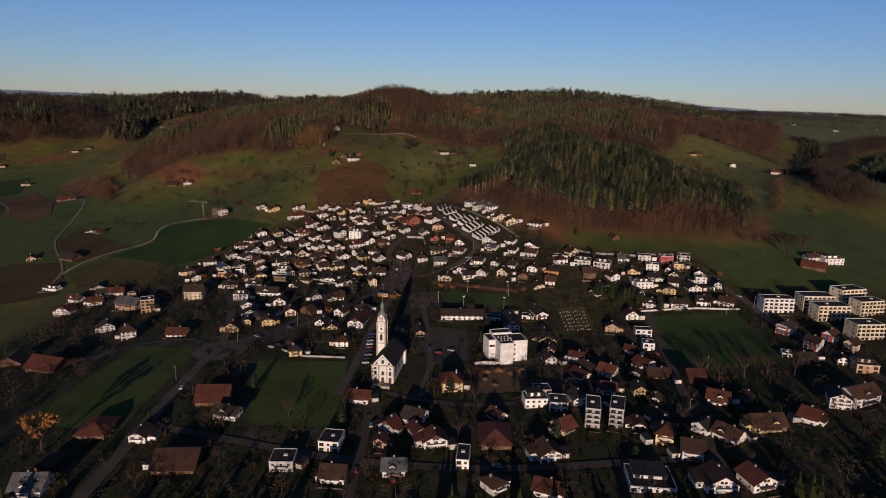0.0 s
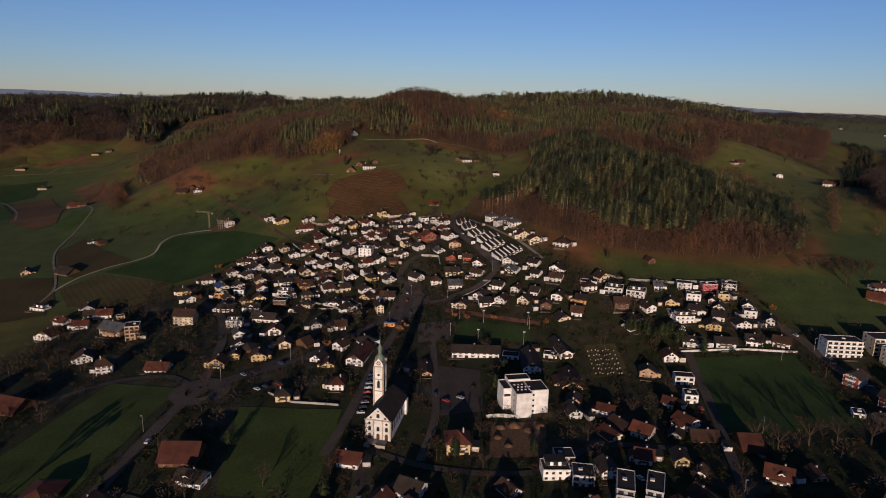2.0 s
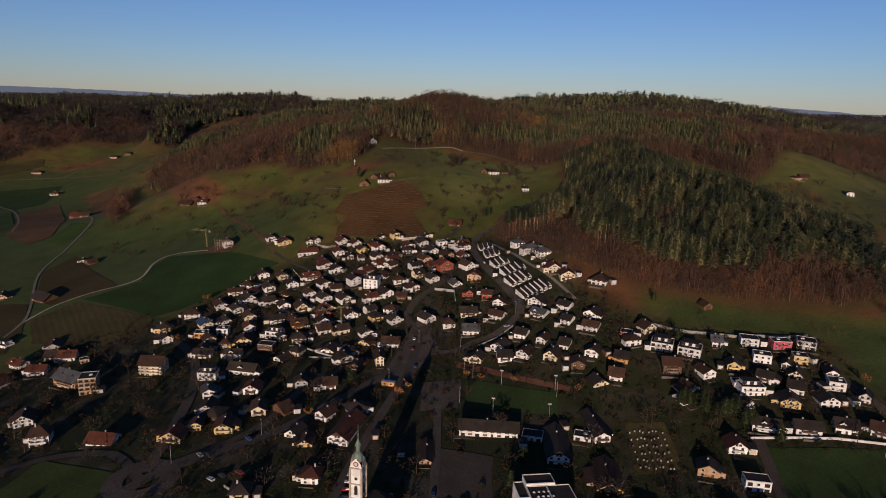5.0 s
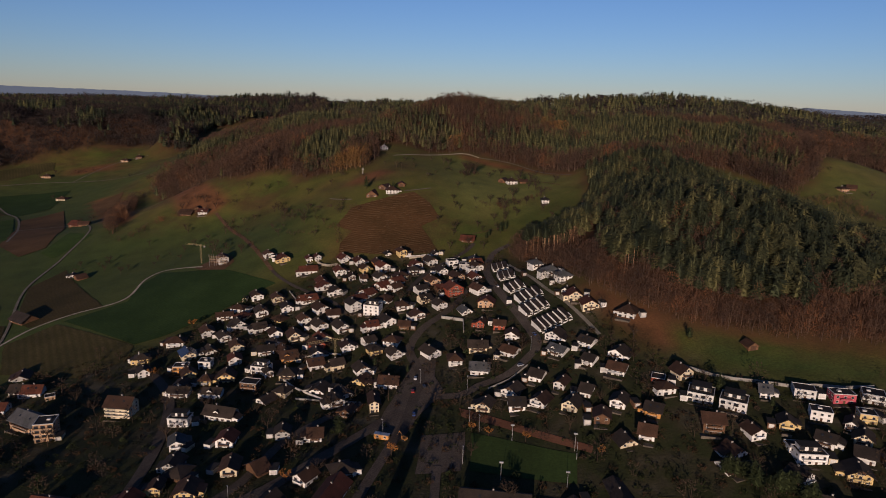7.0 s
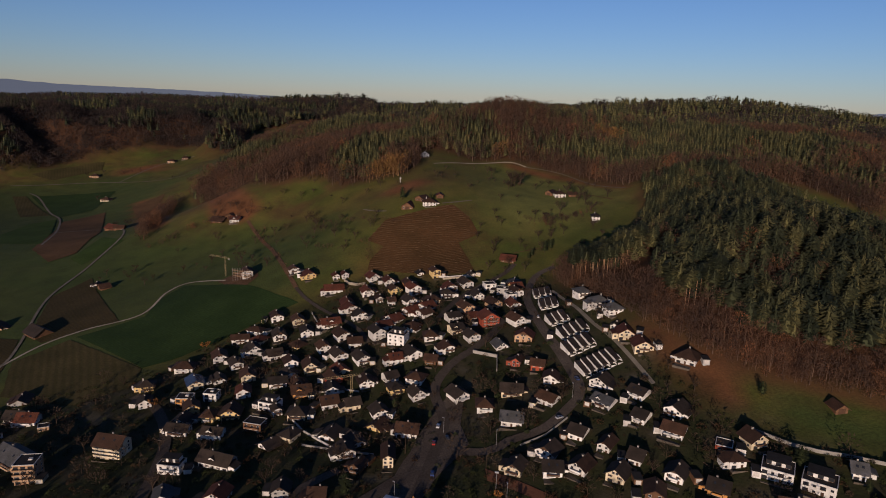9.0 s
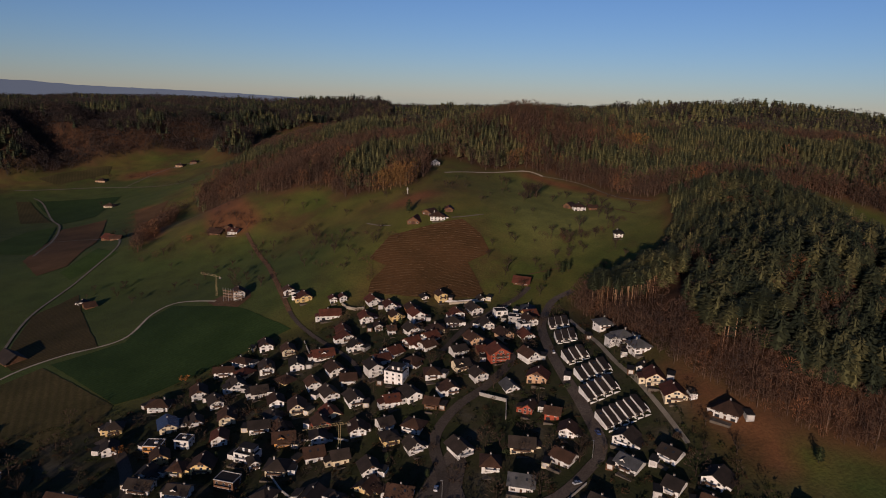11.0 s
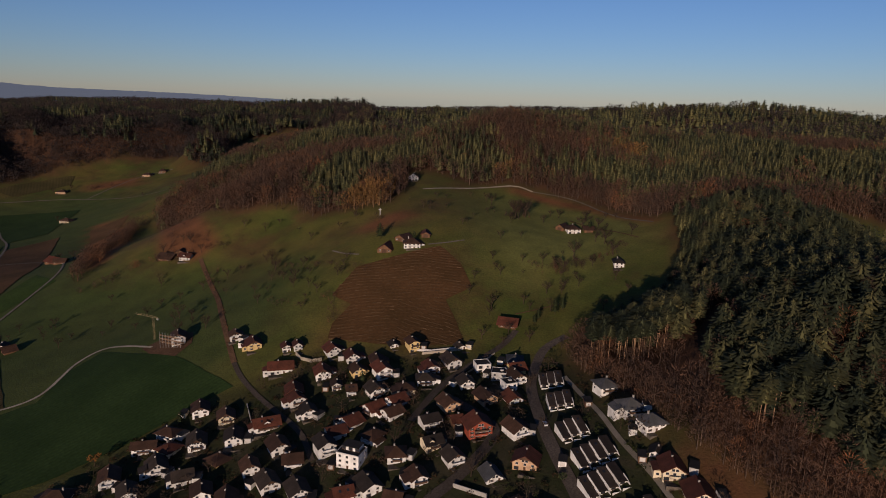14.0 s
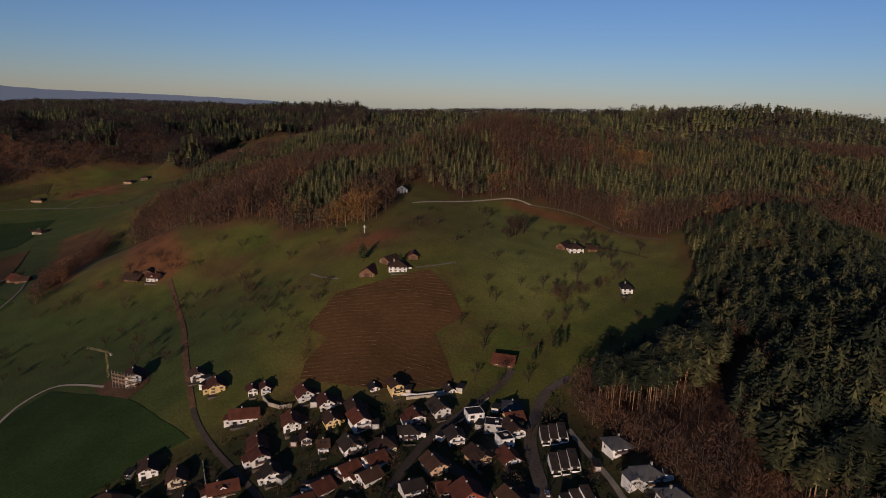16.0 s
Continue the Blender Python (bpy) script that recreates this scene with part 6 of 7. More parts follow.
digger.matrix_world = pose(-27.9, 496, float(ground_at(-27.9, 495.6)), 0, 0, 60)
tagged(digger, "orange excavator parked on the verge", "excavator")
part("tracks", Form().box(-1.3, -0.7, -1.7, 1.7, 0, 0.8).box(0.7, 1.3, -1.7, 1.7, 0, 0.8).mesh("tracks", [RUBBER]), digger)
part("body", Form().box(-1.2, 1.2, -1.6, 1.0, 0.8, 1.7).box(-1.2, -0.1, -0.2, 1.2, 1.7, 2.8).mesh("body", [WALLS["o"]]), digger)
f = Form().slab([(0.2, 1.0, 1.8), (0.6, 1.0, 1.8), (0.6, 3.6, 4.0), (0.2, 3.6, 4.0)], 0.35).slab([(0.2, 3.5, 4.0), (0.6, 3.5, 4.0), (0.6, 5.2, 1.2), (0.2, 5.2, 1.2)], 0.35)
part("arm", f.mesh("arm", [WALLS["o"]]), digger)


def heap(x, y, r, h, seed):
    """A rounded, uneven pile of dug earth."""
    r6 = random.Random(seed)
    vs, fs = [(0, 0, h)], []
    for ring, (q, z) in enumerate(((0.35, 0.85), (0.7, 0.45), (1.0, -0.25))):
        for i in range(10):
            a = 0.6283 * i
            k = r * q * r6.uniform(0.8, 1.2)
            vs.append((k * math.cos(a), k * math.sin(a), h * z * r6.uniform(0.8, 1.15)))
    for i in range(10):
        j = (i + 1) % 10
        fs.append((0, 1 + i, 1 + j))
        for ring in (0, 1):
            a, b2 = 1 + 10 * ring, 11 + 10 * ring
            fs += [(a + i, b2 + i, b2 + j), (a + i, b2 + j, a + j)]
    ob = new("earth_heap", mesh_of("earth_heap", vs, fs, [BARE_EARTH], smooth=True))
    ob.matrix_world = pose(x, y, float(ground_at(x, y)) + 0.25)
    tagged(ob, "heap of brown dug earth on the building site", "earth heap", group="earth heaps")


for i, (x, y, r, h) in enumerate(((33, 362, 3.0, 1.6), (40, 364, 4.0, 2.2), (47, 360, 3.5, 1.8), (54, 363, 3.0, 2.0), (36, 345, 2.5, 1.2), (52, 346, 3.2, 1.5), (31, 352, 2.4, 1.4))):
    heap(x, y, r, h, i)
for i in range(18):
    x, y = 26.5 + i * 1.9, 371.5 + 1.2 * math.sin(i * 0.4)
    if i < 9:
        panel = new("site_fence", Form().box(-0.9, 0.9, -0.04, 0.04, 0, 2.0).mesh("site_fence", [TRIM]))
        panel.matrix_world = pose(x, y, float(ground_at(x, y)) + 0.2, 0, 0, 20 * math.cos(i * 0.4))
        tagged(panel, "pale hoarding panel round the building site", "fence", group="hoarding panels")
# floodlight masts of the sports field
for x, y in ((27.1, 495.9), (57.5, 488.5), (4.3, 511.9), (22.8, 467.0), (52.6, 461.9)):
    mast = new("floodlight_mast")
    mast.matrix_world = pose(x, y, float(ground_at(x, y)))
    tagged(mast, "pale metal floodlight mast beside the sports field", "floodlight", group="sports floodlights")
    part("pole", POLE, mast)
    part("lamp", Form().box(-0.9, 0.9, -0.2, 0.2, 8.8, 9.5).mesh("lamp", [METAL]), mast)

# closely set houses between the streets of the upper village
QUARTERS = [([(-200, 545), (-60, 520), (-45, 600), (-30, 650), (-60, 690), (-150, 690), (-200, 650)], 22, "wwwcy", "ddbbr"),
            ([(-150, 690), (-60, 690), (0, 690), (0, 745), (-40, 745), (-150, 740)], 8, "wwwcyo", "bbrrd"),
            ([(0, 545), (35, 560), (110, 560), (200, 500), (150, 460), (60, 505), (0, 530)], 10, "wwwc", "ddbb"),
            ([(-122, 440), (-50, 505), (-48, 425)], 4, "wwcy", "ddb"),
            ([(40, 250), (125, 265), (140, 430), (60, 450), (70, 380)], 8, "wwcp", "dbr"),
            ([(-20, 240), (120, 240), (120, 320), (-25, 315)], 7, "wwck", "dbr")]


def on_road(x, y, gap):
    for line, width in ROADS:
        for (x0, y0), (x1, y1) in zip(line, line[1:]):
            dx, dy = x1 - x0, y1 - y0
            t = max(0, min(1, ((x - x0) * dx + (y - y0) * dy) / (dx * dx + dy * dy)))
            if math.hypot(x - x0 - t * dx, y - y0 - t * dy) < width / 2 + gap:
                return True
    return False


for outline, count, walls, roofs in QUARTERS:
    r7 = random.Random(count * 7)
    xs, ys = [p[0] for p in outline], [p[1] for p in outline]
    made = 0
    for k in range(2500):
        x, y = r7.uniform(min(xs), max(xs)), r7.uniform(min(ys), max(ys))
        if made >= count or not inside(x, y, outline) or on_road(x, y, 5.0):
            continue
        if any((x - a) ** 2 + (y - b) ** 2 < (r + 5.6) ** 2 for a, b, r in FOOTPRINTS):
            continue
        if inside(x, y, [(-25, 535), (72, 500), (64, 460), (-25, 460)]) or inside(x, y, [(22, 330), (22, 372), (62, 372), (58, 332)]):
            continue
        house(x, y, r7.choice((-24, -14, 8, 18, 26, 34)), r7.uniform(9.5, 12), r7.uniform(9, 11), r7.choice((1, 2, 2)), r7.choice("eggh"), r7.choice(walls), r7.choice(roofs))
        made += 1

# ---- trees ----


def limb(f, p0, p1, r0, r1, n=4, k=0):
    d = (p1 - p0).normalized()
    u = d.orthogonal().normalized()
    v = d.cross(u)
    ring = lambda p, r: [p + (u * math.cos(2 * math.pi * i / n) + v * math.sin(2 * math.pi * i / n)) * r for i in range(n)]
    a, b = ring(p0, r0), ring(p1, r1)
    for i in range(n):
        f.face([a[i], a[(i + 1) % n], b[(i + 1) % n], b[i]], k)


def bare_tree_meshes(seed, leaves):
    """Trunk with limbs, and a crown of fine twigs (or of few rusty leaves)."""
    rnd = random.Random(seed)
    t, c = Form(), Form()
    rv = lambda s: Vector((rnd.uniform(-s, s), rnd.uniform(-s, s), rnd.uniform(-s, s)))
    top = Vector((rnd.uniform(-0.3, 0.3), rnd.uniform(-0.3, 0.3), 3.0))
    limb(t, Vector((0, 0, -1.0)), top, 0.30, 0.20, 6)
    tips = []
    for i in range(7):
        a = 2 * math.pi * i / 7 + rnd.uniform(-0.4, 0.4)
        rise = rnd.uniform(2.2, 6.0)
        reach = rnd.uniform(1.6, 3.4)
        mid = top + Vector((math.cos(a) * reach * 0.6, math.sin(a) * reach * 0.6, rise * 0.55)) + rv(0.3)
        end = top + Vector((math.cos(a) * reach, math.sin(a) * reach, rise)) + rv(0.4)
        limb(t, top, mid, 0.15, 0.09)
        limb(t, mid, end, 0.09, 0.04, 3)
        tips += [mid, end, (mid + end) / 2]
        for k in range(3):
            e2 = mid + Vector((math.cos(a + k - 1) * 1.6, math.sin(a + k - 1) * 1.6, rnd.uniform(0.8, 2.2)))
            limb(t, mid, e2, 0.06, 0.025, 3)
            tips.append(e2)
    for p in tips:
        for k in range(7 if not leaves else 10):
            d = (Vector((p.x, p.y, p.z - 3.0)).normalized() * 0.7 + rv(0.9)).normalized()
            ln = rnd.uniform(0.7, 1.7) if not leaves else rnd.uniform(0.4, 0.8)
            wd = 0.055 if not leaves else 0.28
            s = d.cross(rv(1.0)).normalized() * wd
            q = p + rv(0.35)
            c.face([q - s, q + s, q + d * ln])
    bark, crown = t.mesh("trunk", [BARK]), c.mesh("crown", [RUST_LEAVES if leaves else TWIGS])
    return bark, crown


def conifer_mesh_parts(seed, layers, points, mat):
    rnd = random.Random(seed)
    v, f = conifer_arrays(rnd, layers, points)
    return mesh_of("crown", v, f, [mat])


def conifer_arrays(rnd, layers, points):
    """Unit spruce or fir, one high: a dark core and whorls of drooping branch sprays of uneven reach."""
    v, f = [], []
    wide = rnd.uniform(0.20, 0.29)
    blunt = rnd.uniform(1.9, 3.6)
    prof = lambda h: wide * min(1.0, (1.02 - h) * blunt) ** 0.75 + 0.008
    for k in range(5):
        a, b = 1.2566 * k, 1.2566 * (k + 1)
        c = len(v)
        v += [(0.62 * wide * math.cos(a), 0.62 * wide * math.sin(a), 0.22), (0.62 * wide * math.cos(b), 0.62 * wide * math.sin(b), 0.22), (0, 0, 0.94)]
        f.append((c, c + 1, c + 2))
    for k in range(layers):
        h0 = 0.20 + 0.78 * k / layers
        a0 = rnd.uniform(0, 6.283)
        for i in range(points):
            a = a0 + 6.283 * i / points + rnd.uniform(-0.45, 0.45)
            h = h0 + rnd.uniform(-0.05, 0.05)
            r = prof(h) * rnd.uniform(0.72, 1.2)
            c = len(v)
            half = (0.75 if layers < 7 else 0.56 if layers < 12 else 0.40) * r / max(3, points) * 3.2 * rnd.uniform(0.7, 1.1)
            ca, sa = math.cos(a), math.sin(a)
            root, tip = (0.25 * r, h + 0.06), (r, h + 0.01 + rnd.uniform(-0.03, 0.03))
            mid = (0.68 * r, h + 0.03)
            v += [(root[0] * ca, root[0] * sa, root[1]), (mid[0] * ca - half * sa, mid[0] * sa + half * ca, mid[1] - 0.02),
                  (tip[0] * ca, tip[0] * sa, tip[1]), (mid[0] * ca + half * sa, mid[0] * sa - half * ca, mid[1] - 0.02)]
            f += [(c, c + 1, c + 2), (c, c + 2, c + 3)]
    c = len(v)
    v += [(-0.02, 0, 0.9), (0.02, 0, 0.9), (0, 0, 1.02)]
    f.append((c, c + 1, c + 2))
    return np.array(v), np.array(f)


def bare_arrays(rnd, twigs, size):
    """Unit leafless forest tree, one high: a thin stem and a loose crown of twig sprays."""
    v, f = [], []
    for i in range(3):
        a, b = 2.1 * i, 2.1 * (i + 1)
        c = len(v)
        v += [(0.015 * math.cos(a), 0.015 * math.sin(a), -0.05), (0.015 * math.cos(b), 0.015 * math.sin(b), -0.05), (0, 0, 0.85)]
        f.append((c, c + 1, c + 2))
    for k in range(twigs):
        a, z = rnd.uniform(0, 6.283), rnd.uniform(0.08, 1.0) ** 0.8
        out = 0.27 * math.sqrt(max(0.02, 1 - ((z - 0.56) / 0.46) ** 2)) * rnd.random() ** 0.35
        p = Vector((out * math.cos(a), out * math.sin(a), z))
        d = Vector((math.cos(a) * 0.6 + rnd.uniform(-0.5, 0.5), math.sin(a) * 0.6 + rnd.uniform(-0.5, 0.5), rnd.uniform(0.3, 1.3))).normalized()
        s = d.cross(Vector((rnd.uniform(-1, 1), rnd.uniform(-1, 1), rnd.uniform(-1, 1)))).normalized() * size * rnd.uniform(0.5, 1.1)
        c = len(v)
        v += [tuple(p - s), tuple(p + s), tuple(p + d * rnd.uniform(0.07, 0.15))]
        f.append((c, c + 1, c + 2))
    return np.array(v), np.array(f)


def plant(name, xs, ys, heights, shapes, mat, label, spread=1.0, seed=5, pale=0.0, stem=0):
    """Many trees of a wood as one mesh."""
    rng = np.random.default_rng(seed)
    zs = ground_at(xs, ys)
    vv, ff, tt, off = [], [], [], 0
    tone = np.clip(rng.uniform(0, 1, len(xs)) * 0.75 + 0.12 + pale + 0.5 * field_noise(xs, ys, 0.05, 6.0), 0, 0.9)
    pick = rng.integers(0, len(shapes), len(xs))
    ang = rng.uniform(0, 6.283, len(xs))
    fat = rng.uniform(0.85, 1.2, len(xs)) * spread
    for k, (v, f) in enumerate(shapes):
        sel = np.nonzero(pick == k)[0]
        if not len(sel):
            continue
        c, s = np.cos(ang[sel])[:, None], np.sin(ang[sel])[:, None]
        h = heights[sel][:, None]
        w = h * fat[sel][:, None]
        x = (v[None, :, 0] * c - v[None, :, 1] * s) * w + xs[sel][:, None]
        y = (v[None, :, 0] * s + v[None, :, 1] * c) * w + ys[sel][:, None]
        z = v[None, :, 2] * h + zs[sel][:, None]
        vv.append(np.stack([x, y, z], -1).reshape(-1, 3))
        ff.append((f[None] + (np.arange(len(sel)) * len(v))[:, None, None] + off).reshape(-1, 3))
        shade = np.repeat(tone[sel][:, None], len(v), 1)
        shade[:, :stem] = 1.0
        tt.append(shade.ravel())
        off += len(sel) * len(v)
    me = mesh_of(name, np.concatenate(vv), np.concatenate(ff), [mat])
    me.attributes.new("tone", "FLOAT", "POINT").data.foreach_set("value", np.concatenate(tt).astype(np.float32))
    ob = new(name, me)
    return tagged(ob, label, "forest", kind="stuff")


def sites(outline, step, seed, keep=None):
    """Uneven places inside an outline, about one every step metres."""
    rng = np.random.default_rng(seed)
    o = np.array(outline)
    x, y = np.meshgrid(np.arange(o[:, 0].min(), o[:, 0].max(), step), np.arange(o[:, 1].min(), o[:, 1].max(), step))
    x = x.ravel() + rng.uniform(-0.85, 0.85, x.size) * step
    y = y.ravel() + rng.uniform(-0.85, 0.85, y.size) * step
    ok = inside(x, y, outline)
    if keep is not None:
        ok &= keep(x, y)
    return x[ok], y[ok]


def field_noise(x, y, scale, seed):
    return np.array([noise.noise((a * scale + seed, b * scale, seed * 1.7)) for a, b in zip(x, y)])


rnd0 = random.Random(3)
SPRUCE_NEAR = [conifer_arrays(rnd0, 15, 7) for _ in range(8)]
SPRUCE_MID = [conifer_arrays(rnd0, 7, 5) for _ in range(6)]
SPRUCE_FAR = [conifer_arrays(rnd0, 4, 4) for _ in range(5)]
SPRUCE_TINY = [conifer_arrays(rnd0, 2, 4) for _ in range(3)]
BEECH_NEAR = [bare_arrays(rnd0, 150, 0.0115) for _ in range(6)]
BEECH_MID = [bare_arrays(rnd0, 84, 0.019) for _ in range(6)]
BEECH_FAR = [bare_arrays(rnd0, 40, 0.038) for _ in range(5)]
BEECH_TINY = [bare_arrays(rnd0, 16, 0.075) for _ in range(4)]


# the wooded hill: spruce on top, bare beech along the foot
GULLY = [(72, 690), (77, 736), (92, 755), (110, 784), (103, 750), (88, 712), (80, 690)]
hx, hy = sites(HILL_WOOD, 5.5, 11, lambda x, y: ~inside(x, y, GULLY) & ((x > 76) | (y > 738) | (np.sin(x * 12.3 + y * 7.7) > -0.2)))
foot = edge_distance(hx, hy, HILL_WOOD[:11])
patch = field_noise(hx, hy, 0.018, 3.0)
rng_mix = np.random.default_rng(4).uniform(-1, 1, len(hx))
beech = (foot + patch * 22 < np.where((hx < 76) & (hy < 738), 70, np.where(hx > 215, 46, 24))) | (patch + 0.55 * rng_mix > 0.40)
rng = np.random.default_rng(21)
flank = np.clip(0.6 + edge_distance(hx, hy, [(34, 782), (60, 805), (82, 835), (94, 885), (96, 940), (96, 965), (150, 1000)]) / 70, 0, 1)
tall = flank * (rng.uniform(13, 22, len(hx)) + 4.0 * field_noise(hx, hy, 0.03, 8.0))
plant("spruce_wood", hx[~beech], hy[~beech], tall[~beech], SPRUCE_NEAR, NEEDLES, "dense dark green spruce wood covering the hill", 1.05, pale=0.04)
plant("beech_wood", hx[beech], hy[beech], rng.uniform(8, 17, beech.sum()), BEECH_NEAR, BEECH, "leafless reddish brown beech wood at the foot of the hill", 1.1, pale=0.0, stem=9)

ux, uy = sites(HILL_WOOD, 3.6, 17, lambda x, y: edge_distance(x, y, HILL_WOOD[:12]) < 16)
plant("undergrowth", ux, uy, rng.uniform(2.5, 7, len(ux)), BEECH_MID, BEECH, "brown leafless undergrowth along the foot of the wood", 1.5, pale=0.15, stem=9)

# the long wooded ridge behind: spruce above, beech along the lower rim, on the western spur and towards the east
for name, step, test, spruce, bare in (("near", 5.9, lambda x, y: y < 1350, SPRUCE_MID, BEECH_MID), ("near", 8.5, lambda x, y: (y >= 1350) & (y < 1720) & (x < -380), SPRUCE_FAR, BEECH_FAR), ("far", 16.0, lambda x, y: (y >= 1350) & (y < 2200) & ((x >= -380) | (y >= 1720)), SPRUCE_FAR, BEECH_FAR)):
    bx, by = sites(BACK_WOOD, step, 12, test)
    patch = field_noise(bx, by, 0.009, 7.0) + 0.4 * field_noise(bx, by, 0.03, 2.0)
    rim = edge_distance(bx, by, BACK_WOOD[:29])
    stray = np.random.default_rng(7).uniform(-1, 1, len(bx))
    lean = np.where((bx < -270) & (by < 1250), 0.55, np.where((bx > 380) & (by < 1500), 0.4, 0.0))
    beech = (patch + lean + 0.3 * stray > 0.32) | (rim + patch * 30 + stray * 8 < np.where(bx > -60, 24, 12))
    big = 1.0 if name == "near" else 1.25
    plant("spruce_wood", bx[~beech], by[~beech], big * (rng.uniform(12, 19, (~beech).sum()) + 4 * field_noise(bx[~beech], by[~beech], 0.02, 3.0)), spruce, NEEDLES, "dark green spruce wood on the ridge", big * 1.05, pale=0.32)
    plant("beech_wood", bx[beech], by[beech], big * rng.uniform(12, 22, beech.sum()), bare, BEECH if name == "near" else HAZED_BEECH, "leafless brown beech wood on the ridge", big * 1.15, pale=-0.05, stem=9)
bx, by = sites(WEST_WOOD, 8.4, 13, lambda x, y: np.sin(x * 91.7 + y * 37.3) > -1.0 + 1.75 * np.clip((edge_distance(x, y, WEST_WOOD[:14]) - 240) / 200, 0, 1))
patch = field_noise(bx, by, 0.008, 5.0) + 0.4 * field_noise(bx, by, 0.025, 1.0)
beech = patch + np.random.default_rng(8).uniform(-0.2, 0.2, len(bx)) > -0.12
plant("spruce_wood", bx[~beech], by[~beech], rng.uniform(16, 25, (~beech).sum()), SPRUCE_FAR, NEEDLES, "dark spruce wood on a distant slope", 1.15)
plant("beech_wood", bx[beech], by[beech], rng.uniform(13, 23, beech.sum()), BEECH_FAR, HAZED_BEECH, "leafless brown wood on a distant slope", 1.3, stem=9)
# the eastern ravine: a dark gully between a fringe of bare trees and a spruce stand
bx, by = sites(EAST_WOOD, 6.0, 14)
plant("beech_wood", bx, by, rng.uniform(10, 18, len(bx)), BEECH_MID, HAZED_BEECH, "leafless grey brown wood along the ravine", 1.25, pale=0.1, stem=9)
bx, by = sites(EAST_SPRUCE, 8.5, 18)
plant("spruce_wood", bx, by, rng.uniform(13, 21, len(bx)), SPRUCE_FAR, NEEDLES, "dark spruce wood above the ravine", 1.2, pale=-0.1)
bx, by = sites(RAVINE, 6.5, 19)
# the strongly lowered tone puts the ravine's shade into the needle colour
plant("spruce_wood", bx, by, rng.uniform(5, 9, len(bx)), SPRUCE_MID, NEEDLES, "low ravine wood with shade put into its darkened needles", 1.4, pale=-0.5)
# golden larches at the rim of the ridge wood
for outline, count in (([(-205, 955), (-165, 950), (-160, 985), (-195, 985)], 5.0), ([(-78, 1066), (-60, 1072), (-56, 1084), (-76, 1080)], 5.0), ([(-262, 985), (-240, 968), (-236, 990)], 6.0), ([(40, 1180), (75, 1170), (85, 1200), (50, 1210)], 7.0)):
    lx, ly = sites(outline, count, 33)
    plant("larch_group", lx, ly, rng.uniform(15, 22, len(lx)), BEECH_MID, LARCH, "golden brown larches at the forest edge", 1.2, stem=9)
# scattered far copses on the plateau
fx, fy = sites([(820, 1400), (1500, 1300), (2400, 3300), (1000, 3300)], 17.0, 15)
keep = field_noise(fx * 0.35, fy * 1.5 + 0.5 * fx, 0.006, 9.0) > 0.16
plant("distant_woods", fx[keep], fy[keep], rng.uniform(8, 13, keep.sum()), BEECH_TINY, HAZED_BEECH, "dark tree lines on the distant plateau", 1.6)
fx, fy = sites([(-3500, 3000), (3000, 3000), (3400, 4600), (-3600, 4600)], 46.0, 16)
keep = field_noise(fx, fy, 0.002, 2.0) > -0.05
plant("distant_woods", fx[keep], fy[keep], rng.uniform(14, 24, keep.sum()), BEECH_TINY, HAZED_BEECH, "dark woods along the far horizon", 3.6)

# garden and field trees
BARE = [bare_tree_meshes(s, False) for s in range(6)]
RUSTY = [bare_tree_meshes(40 + s, True) for s in range(3)]
SPRUCES = [conifer_mesh_parts(80 + s, 11, 8, GARDEN_GREEN) for s in range(4)]
STEM = Form().prism(0, 0, -0.05, 0.5, 0.016, 0.006, 5).mesh("trunk", [BARK])
BUSHES = []
for s in range(3):
    r3 = random.Random(60 + s)
    bu = Form()
    for k in range(120):
        a, e3 = r3.uniform(0, 6.283), math.asin(r3.uniform(0.0, 1.0))
        rr = r3.uniform(0.7, 1.1)
        p = Vector((rr * math.cos(a) * math.cos(e3), rr * math.sin(a) * math.cos(e3), 0.1 + 1.1 * rr * math.sin(e3)))
        u = Vector((r3.uniform(-1, 1), r3.uniform(-1, 1), r3.uniform(-1, 1))).normalized() * 0.25
        v3 = u.orthogonal().normalized() * 0.2
        bu.face([p - u, p + v3, p + u])
    BUSHES.append(bu.mesh("foliage", [GARDEN_GREEN if s else TWIGS]))


def bare_tree(x, y, size=1.0, rusty=False):
    r2 = random.Random(int(x * 31 + y * 17))
    trunk, crown = r2.choice(RUSTY if rusty else BARE)
    ob = new("tree")
    ob.matrix_world = pose(x, y, float(ground_at(x, y)), 0, 0, r2.uniform(0, 360)) @ Matrix.Scale(size, 4)
    tagged(ob, "broad tree with rust-orange autumn leaves" if rusty else "leafless brown deciduous tree with fine twigs", "tree")
    part("trunk", trunk, ob)
    part("crown", crown, ob)


def spruce(x, y, height):
    r2 = random.Random(int(x * 31 + y * 17))
    ob = new("spruce")
    ob.matrix_world = pose(x, y, float(ground_at(x, y)), 0, 0, r2.uniform(0, 360)) @ Matrix.Diagonal((height * 1.1, height * 1.1, height, 1))
    tagged(ob, "dark green garden spruce among houses", "tree")
    part("trunk", STEM, ob)
    part("crown", r2.choice(SPRUCES), ob)


def bush(x, y, size):
    r2 = random.Random(int(x * 31 + y * 17))
    ob = new("bush")
    ob.matrix_world = pose(x, y, float(ground_at(x, y)), 0, 0, r2.uniform(0, 360)) @ Matrix.Scale(size, 4)
    tagged(ob, "rounded garden shrub beside a house", "bush")
    part("foliage", r2.choice(BUSHES), ob)


def free(x, y, gap):
    return all((x - a) ** 2 + (y - b) ** 2 > (r + gap) ** 2 for a, b, r in FOOTPRINTS)


